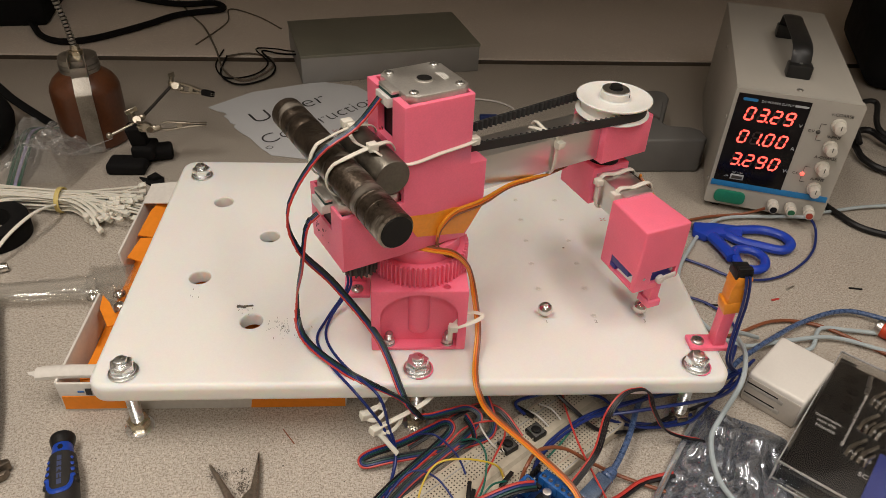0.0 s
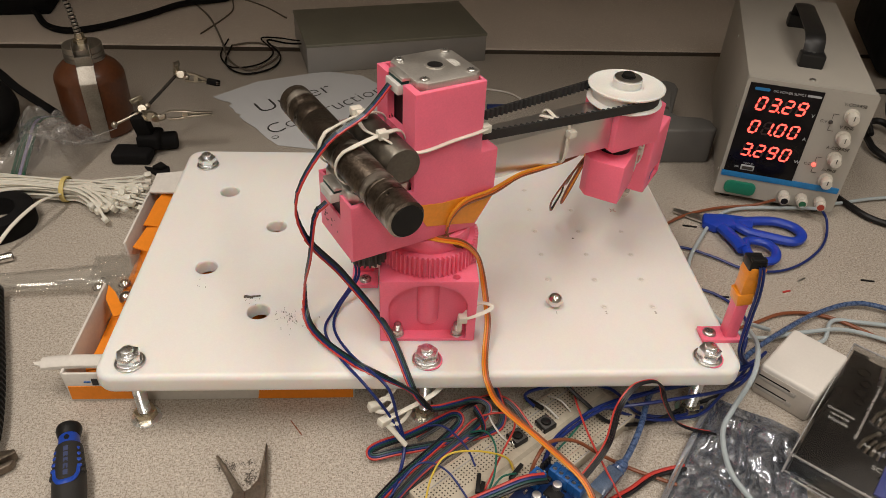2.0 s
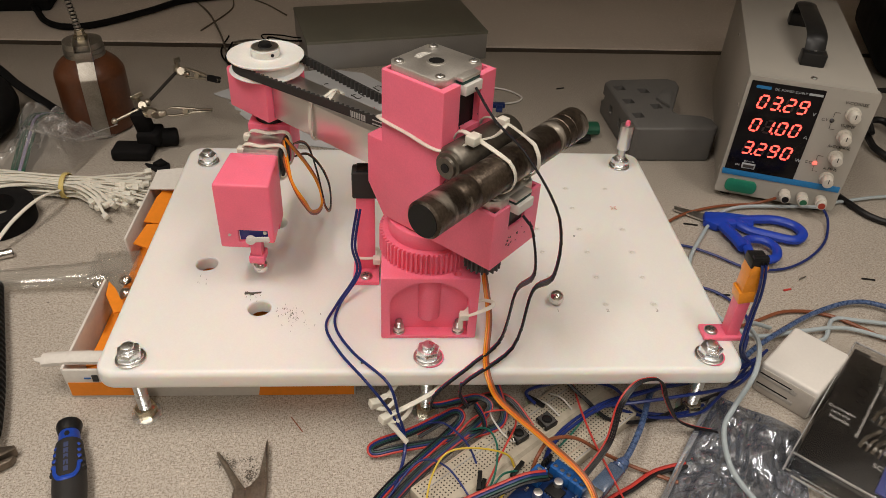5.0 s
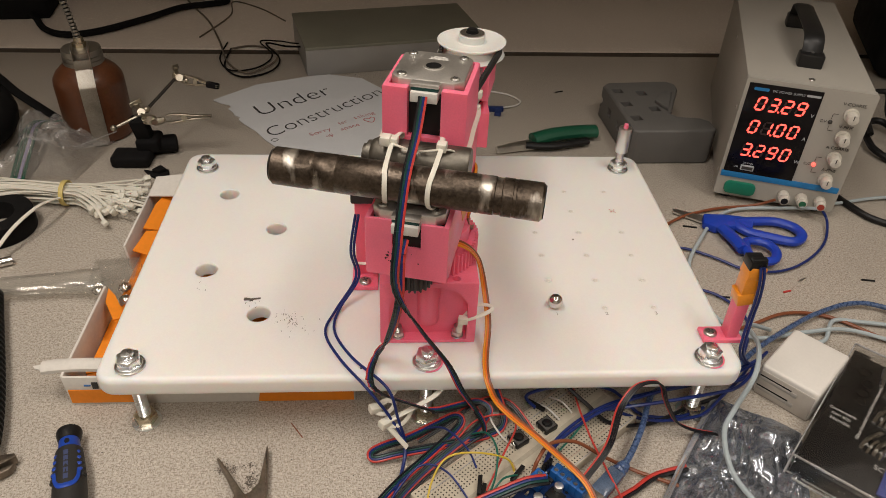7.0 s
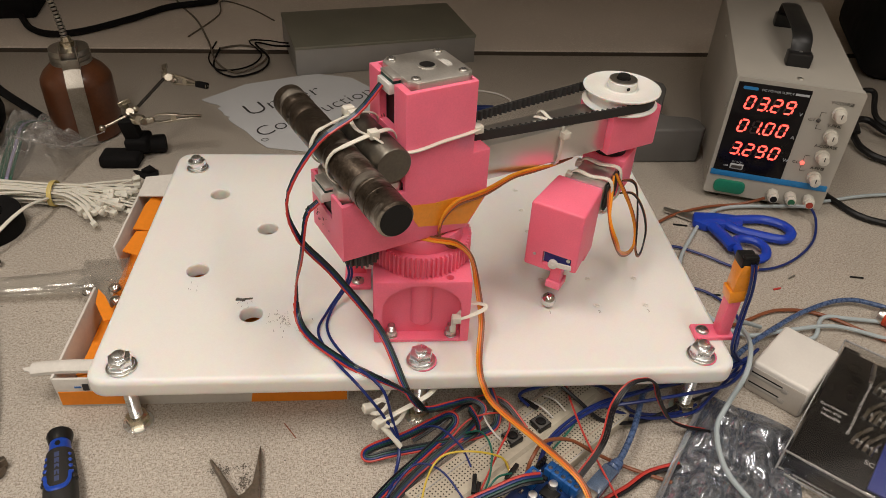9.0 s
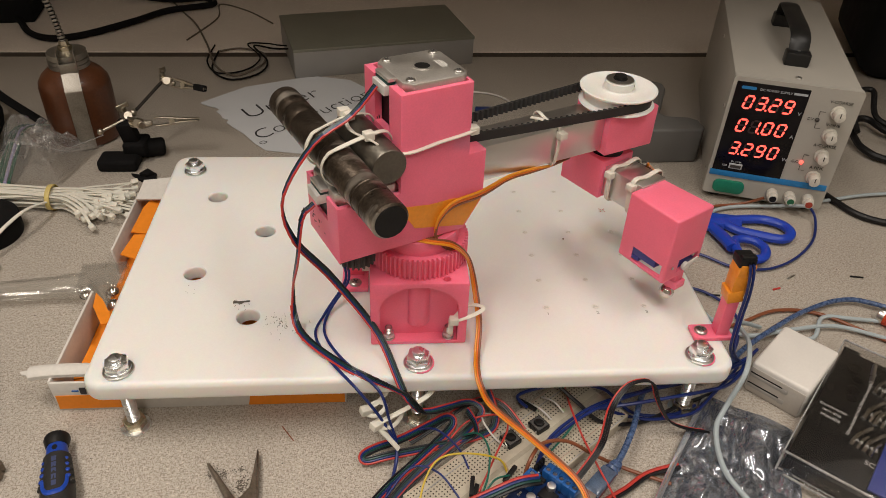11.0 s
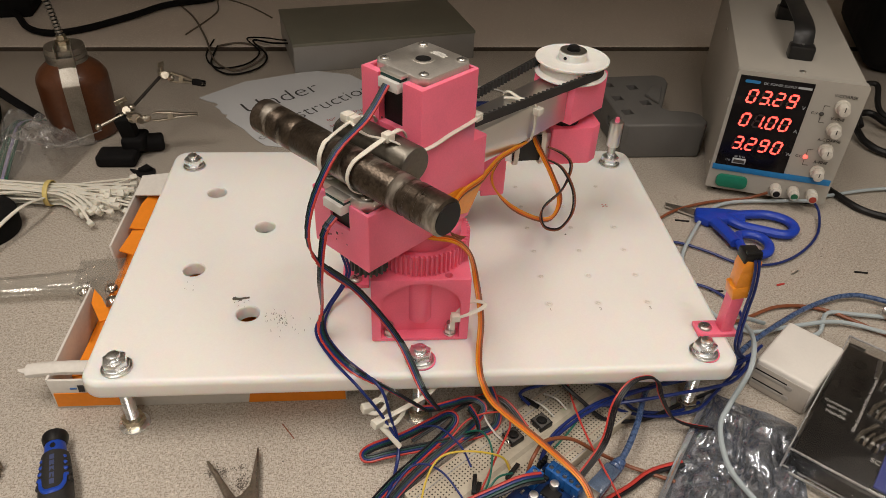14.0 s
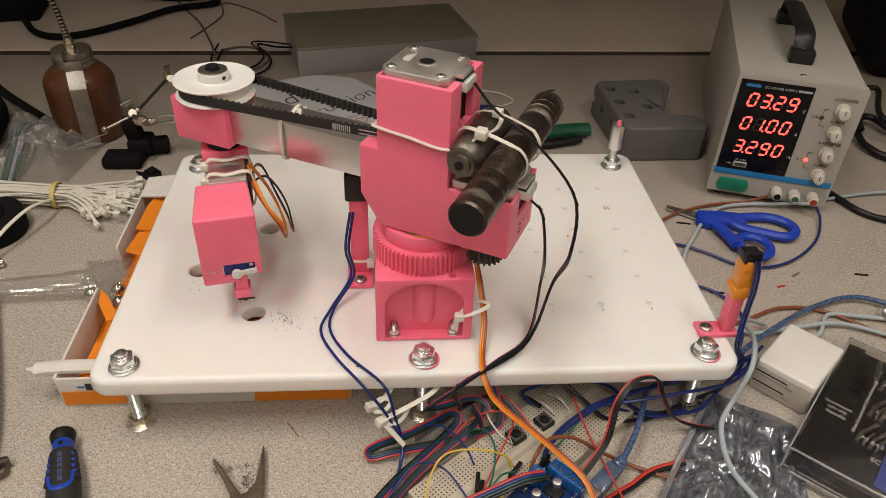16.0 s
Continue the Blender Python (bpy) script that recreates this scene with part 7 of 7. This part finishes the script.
# ---- what moves ----
THETA = [(0, 27.0), (3.5, 26.9), (3.62, 28.6), (3.7, 32.0), (3.9, 40.2), (4.03, 48.2), (4.13, 54.9), (4.23, 63.4), (4.33, 72.4), (4.43, 84.4), (4.53, 96.9), (4.63, 108.2), (4.73, 117.4), (4.83, 125.5), (4.93, 132.9), (5.03, 139.7), (5.13, 145.1), (5.23, 149.1), (5.33, 151.8), (5.45, 153.2), (5.8, 153.2), (5.9, 151.4), (6.0, 146.4), (6.15, 136.9), (6.3, 125.6), (6.5, 112.1), (6.7, 97.9), (7, 75.9), (7.2, 61.2), (7.5, 40.7), (7.7, 32.5), (8, 25.8), (8.2, 25.3), (13.58, 25.2), (13.7, 26.8), (13.8, 32.7), (14, 42.5), (14.1, 48.4), (14.2, 54.9), (14.3, 62.7), (14.4, 71.3), (14.5, 83.5), (14.6, 95.8), (14.7, 107.5), (14.8, 117.2), (14.9, 125.7), (15, 133.5), (15.1, 140.1), (15.2, 145.2), (15.3, 149.0), (15.4, 151.4), (15.52, 152.6), (16, 152.6)]
ELBOW = [(0, -95.8), (0.55, -95.8), (0.7, -92.8), (0.85, -87.0), (1, -79.2), (1.2, -62.8), (1.5, -26.7), (1.7, -6.1), (2, 32.5), (2.2, 58.6), (2.5, 93.8), (2.7, 118.0), (3, 140.5), (3.25, 149.2), (3.5, 151.5), (3.7, 150.0), (4.6, 128.2), (5.45, 128.9), (5.85, 129.0), (6.0, 112.4), (6.15, 94.4), (6.3, 80.3), (6.5, 59.3), (6.7, 36.6), (7, 11.7), (7.2, 1.0), (7.5, -13.2), (7.7, -27.6), (8, -66.6), (8.2, -88.9), (8.35, -102.0), (8.5, -120.4), (8.7, -136.4), (8.85, -145.3), (9, -148.5), (10.05, -148.5), (10.25, -144.2), (10.45, -133.8), (10.65, -119.2), (10.85, -100.8), (11.05, -77.2), (11.3, -44.3), (11.5, -25.7), (11.7, -0.4), (12, 33.5), (12.2, 59.4), (12.5, 94.2), (12.7, 117.5), (13, 143.0), (13.2, 148.4), (13.5, 150.5), (13.7, 149.0), (14.65, 128.2), (15.5, 128.9), (16, 129.0)]
SLIDE = [(0, -0.0055), (0.12, -0.0055), (0.42, 0), (9.0, 0), (9.15, -0.0055), (9.4, -0.0055), (9.7, 0), (16, 0)]


def level(table, t):
    return float(np.interp(t, [r[0] for r in table], [r[1] for r in table]))


def eased(table, t):
    return (level(table, t - 0.04) + 2 * level(table, t) + level(table, t + 0.04)) / 4


def forearm_pose(t):
    th = eased(THETA, t)
    return pose(REACH * math.cos(radians(th)), REACH * math.sin(radians(th)), 0, 0, 0, th + eased(ELBOW, t))


def tip_at(t):
    p = pose(AX, AY, 0) @ forearm_pose(t) @ Vector((TIP, 0, 0.0733 - BR + level(SLIDE, t)))
    return p


TIMES = [i / 10 for i in range(161)]


def ball_rows(start, pick, drop, rest):
    rows = []
    for t in TIMES:
        if t < pick:
            p = Vector(start)
        elif t < pick + 0.3:
            p = Vector(start).lerp(tip_at(t), (t - pick) / 0.3)
        elif t <= drop:
            p = tip_at(t)
        else:
            d = t - drop
            p = tip_at(drop)
            p.x, p.y = HOLES[3]
            p.z = max(p.z - 4.9 * d * d - 0.02 * d, rest[2])
            if d > 0.25:
                k = min((d - 0.25) / 0.6, 1)
                p = p.lerp(Vector(rest), k)
        rows.append((t, pose(*p)))
    return rows


# path of each ribbon by the turret's angle: distance behind the axis, sideways, height; then the fixed run over the board's edge
def back_of(th, d, s, z):
    a = radians(th)
    return Vector((AX - d * math.cos(a) - s * math.sin(a), AY - d * math.sin(a) + s * math.cos(a), z))


def ribbon_path(th, low):
    k = min(max((th - 26) / 128, 0), 1)
    x = lambda a, b, c: a + (b - a) * min(k / 0.39, 1) if k < 0.39 else b + (c - b) * (k - 0.39) / 0.61
    if low:
        pts = [back_of(th, 0.0730, 0.0, 0.166), back_of(th, 0.0800, 0, 0.158), back_of(th, 0.0850, 0, 0.130), Vector((x(-0.084, -0.026, 0.086), x(0.040, -0.010, 0.044), 0.086)), Vector((x(-0.080, -0.034, 0.0743), x(0.026, 0.000, 0.0130), 0.0625)), Vector((x(-0.050, -0.038, 0.0486), x(-0.003, -0.016, -0.0072), 0.0578)), Vector((x(-0.012, -0.030, 0.0161), x(-0.0215, -0.0215, -0.0294), x(0.050, 0.048, 0.053))), Vector((0.002, -0.024, 0.034))]
    else:
        pts = [back_of(th, 0.0300, 0.0, 0.2345), back_of(th, 0.0450, 0, 0.2200), back_of(th, 0.0700, 0, 0.2060), back_of(th, x(0.090, 0.088, 0.098), 0, 0.176), back_of(th, x(0.086, 0.090, 0.101), 0, x(0.145, 0.145, 0.135)), Vector((x(-0.056, -0.006, 0.092), x(0.030, -0.022, 0.036), x(0.105, 0.105, 0.090))), Vector((x(-0.027, 0.012, 0.0703), x(0.014, -0.014, 0.0070), x(0.070, 0.068, 0.060))), Vector((x(-0.010, 0.022, 0.0221), x(-0.0215, -0.0215, -0.0254), x(0.050, 0.050, 0.056))), Vector((x(0.000, 0.032, 0.024), -0.024, 0.034))]
    path = smooth_path(pts, 12)
    run = [0.0]
    for a, b in zip(path, path[1:]):
        run.append(run[-1] + (b - a).length)
    out = []
    for i in range(LINKS):
        s = run[-1] * (i + 0.5) / LINKS
        j = min(next((q for q in range(1, len(run)) if run[q] >= s), len(run) - 1), len(run) - 1)
        f = (s - run[j - 1]) / max(run[j] - run[j - 1], 1e-9)
        d = (path[j] - path[j - 1]).normalized()
        p = path[j - 1].lerp(path[j], f)
        wide = Vector((-math.sin(radians(th)), math.cos(radians(th)), 0)).lerp(Vector((0.8, -0.5, 0.1)), i / LINKS)
        turned = min(max((th - 95) / 45, 0), 1)
        wide = wide.lerp(Vector((-0.12, -0.88, 0.45)), turned)
        yv = (wide - d * wide.dot(d)).normalized()
        zv = d.cross(yv)
        out.append(Matrix(((d.x, yv.x, zv.x, p.x), (d.y, yv.y, zv.y, p.y), (d.z, yv.z, zv.z, p.z), (0, 0, 0, 1))))
    return out


def motions():
    steps = sorted({0.0, 3.4, 5.5, 5.8, 8.3, 13.5, 15.6, 16.0} | {round(3.4 + 0.15 * i, 2) for i in range(15)} | {round(5.8 + 0.15 * i, 2) for i in range(17)} | {round(13.5 + 0.15 * i, 2) for i in range(15)})
    for links, low in ((links_top, False), (links_low, True)):
        table = [(t, ribbon_path(eased(THETA, t), low)) for t in steps]
        for i, q in enumerate(links):
            walk(q, [(t, p[i]) for t, p in table])
    walk(turret, [(t, pose(0, 0, 0, 0, 0, eased(THETA, t))) for t in TIMES])
    walk(forearm, [(t, forearm_pose(t)) for t in TIMES])
    walk(slider, [(t, pose(0, 0, level(SLIDE, t))) for t in TIMES])
    walk(ball_a, ball_rows((0.170, 0.0568, Z + BR), 0.1, 5.69, (-0.2385, 0.117, 0.0085)))
    walk(ball_b, ball_rows((0.0970, 0.0550, Z + BR), 9.3, 15.74, (-0.119, 0.05, 0.0076)))


motions()
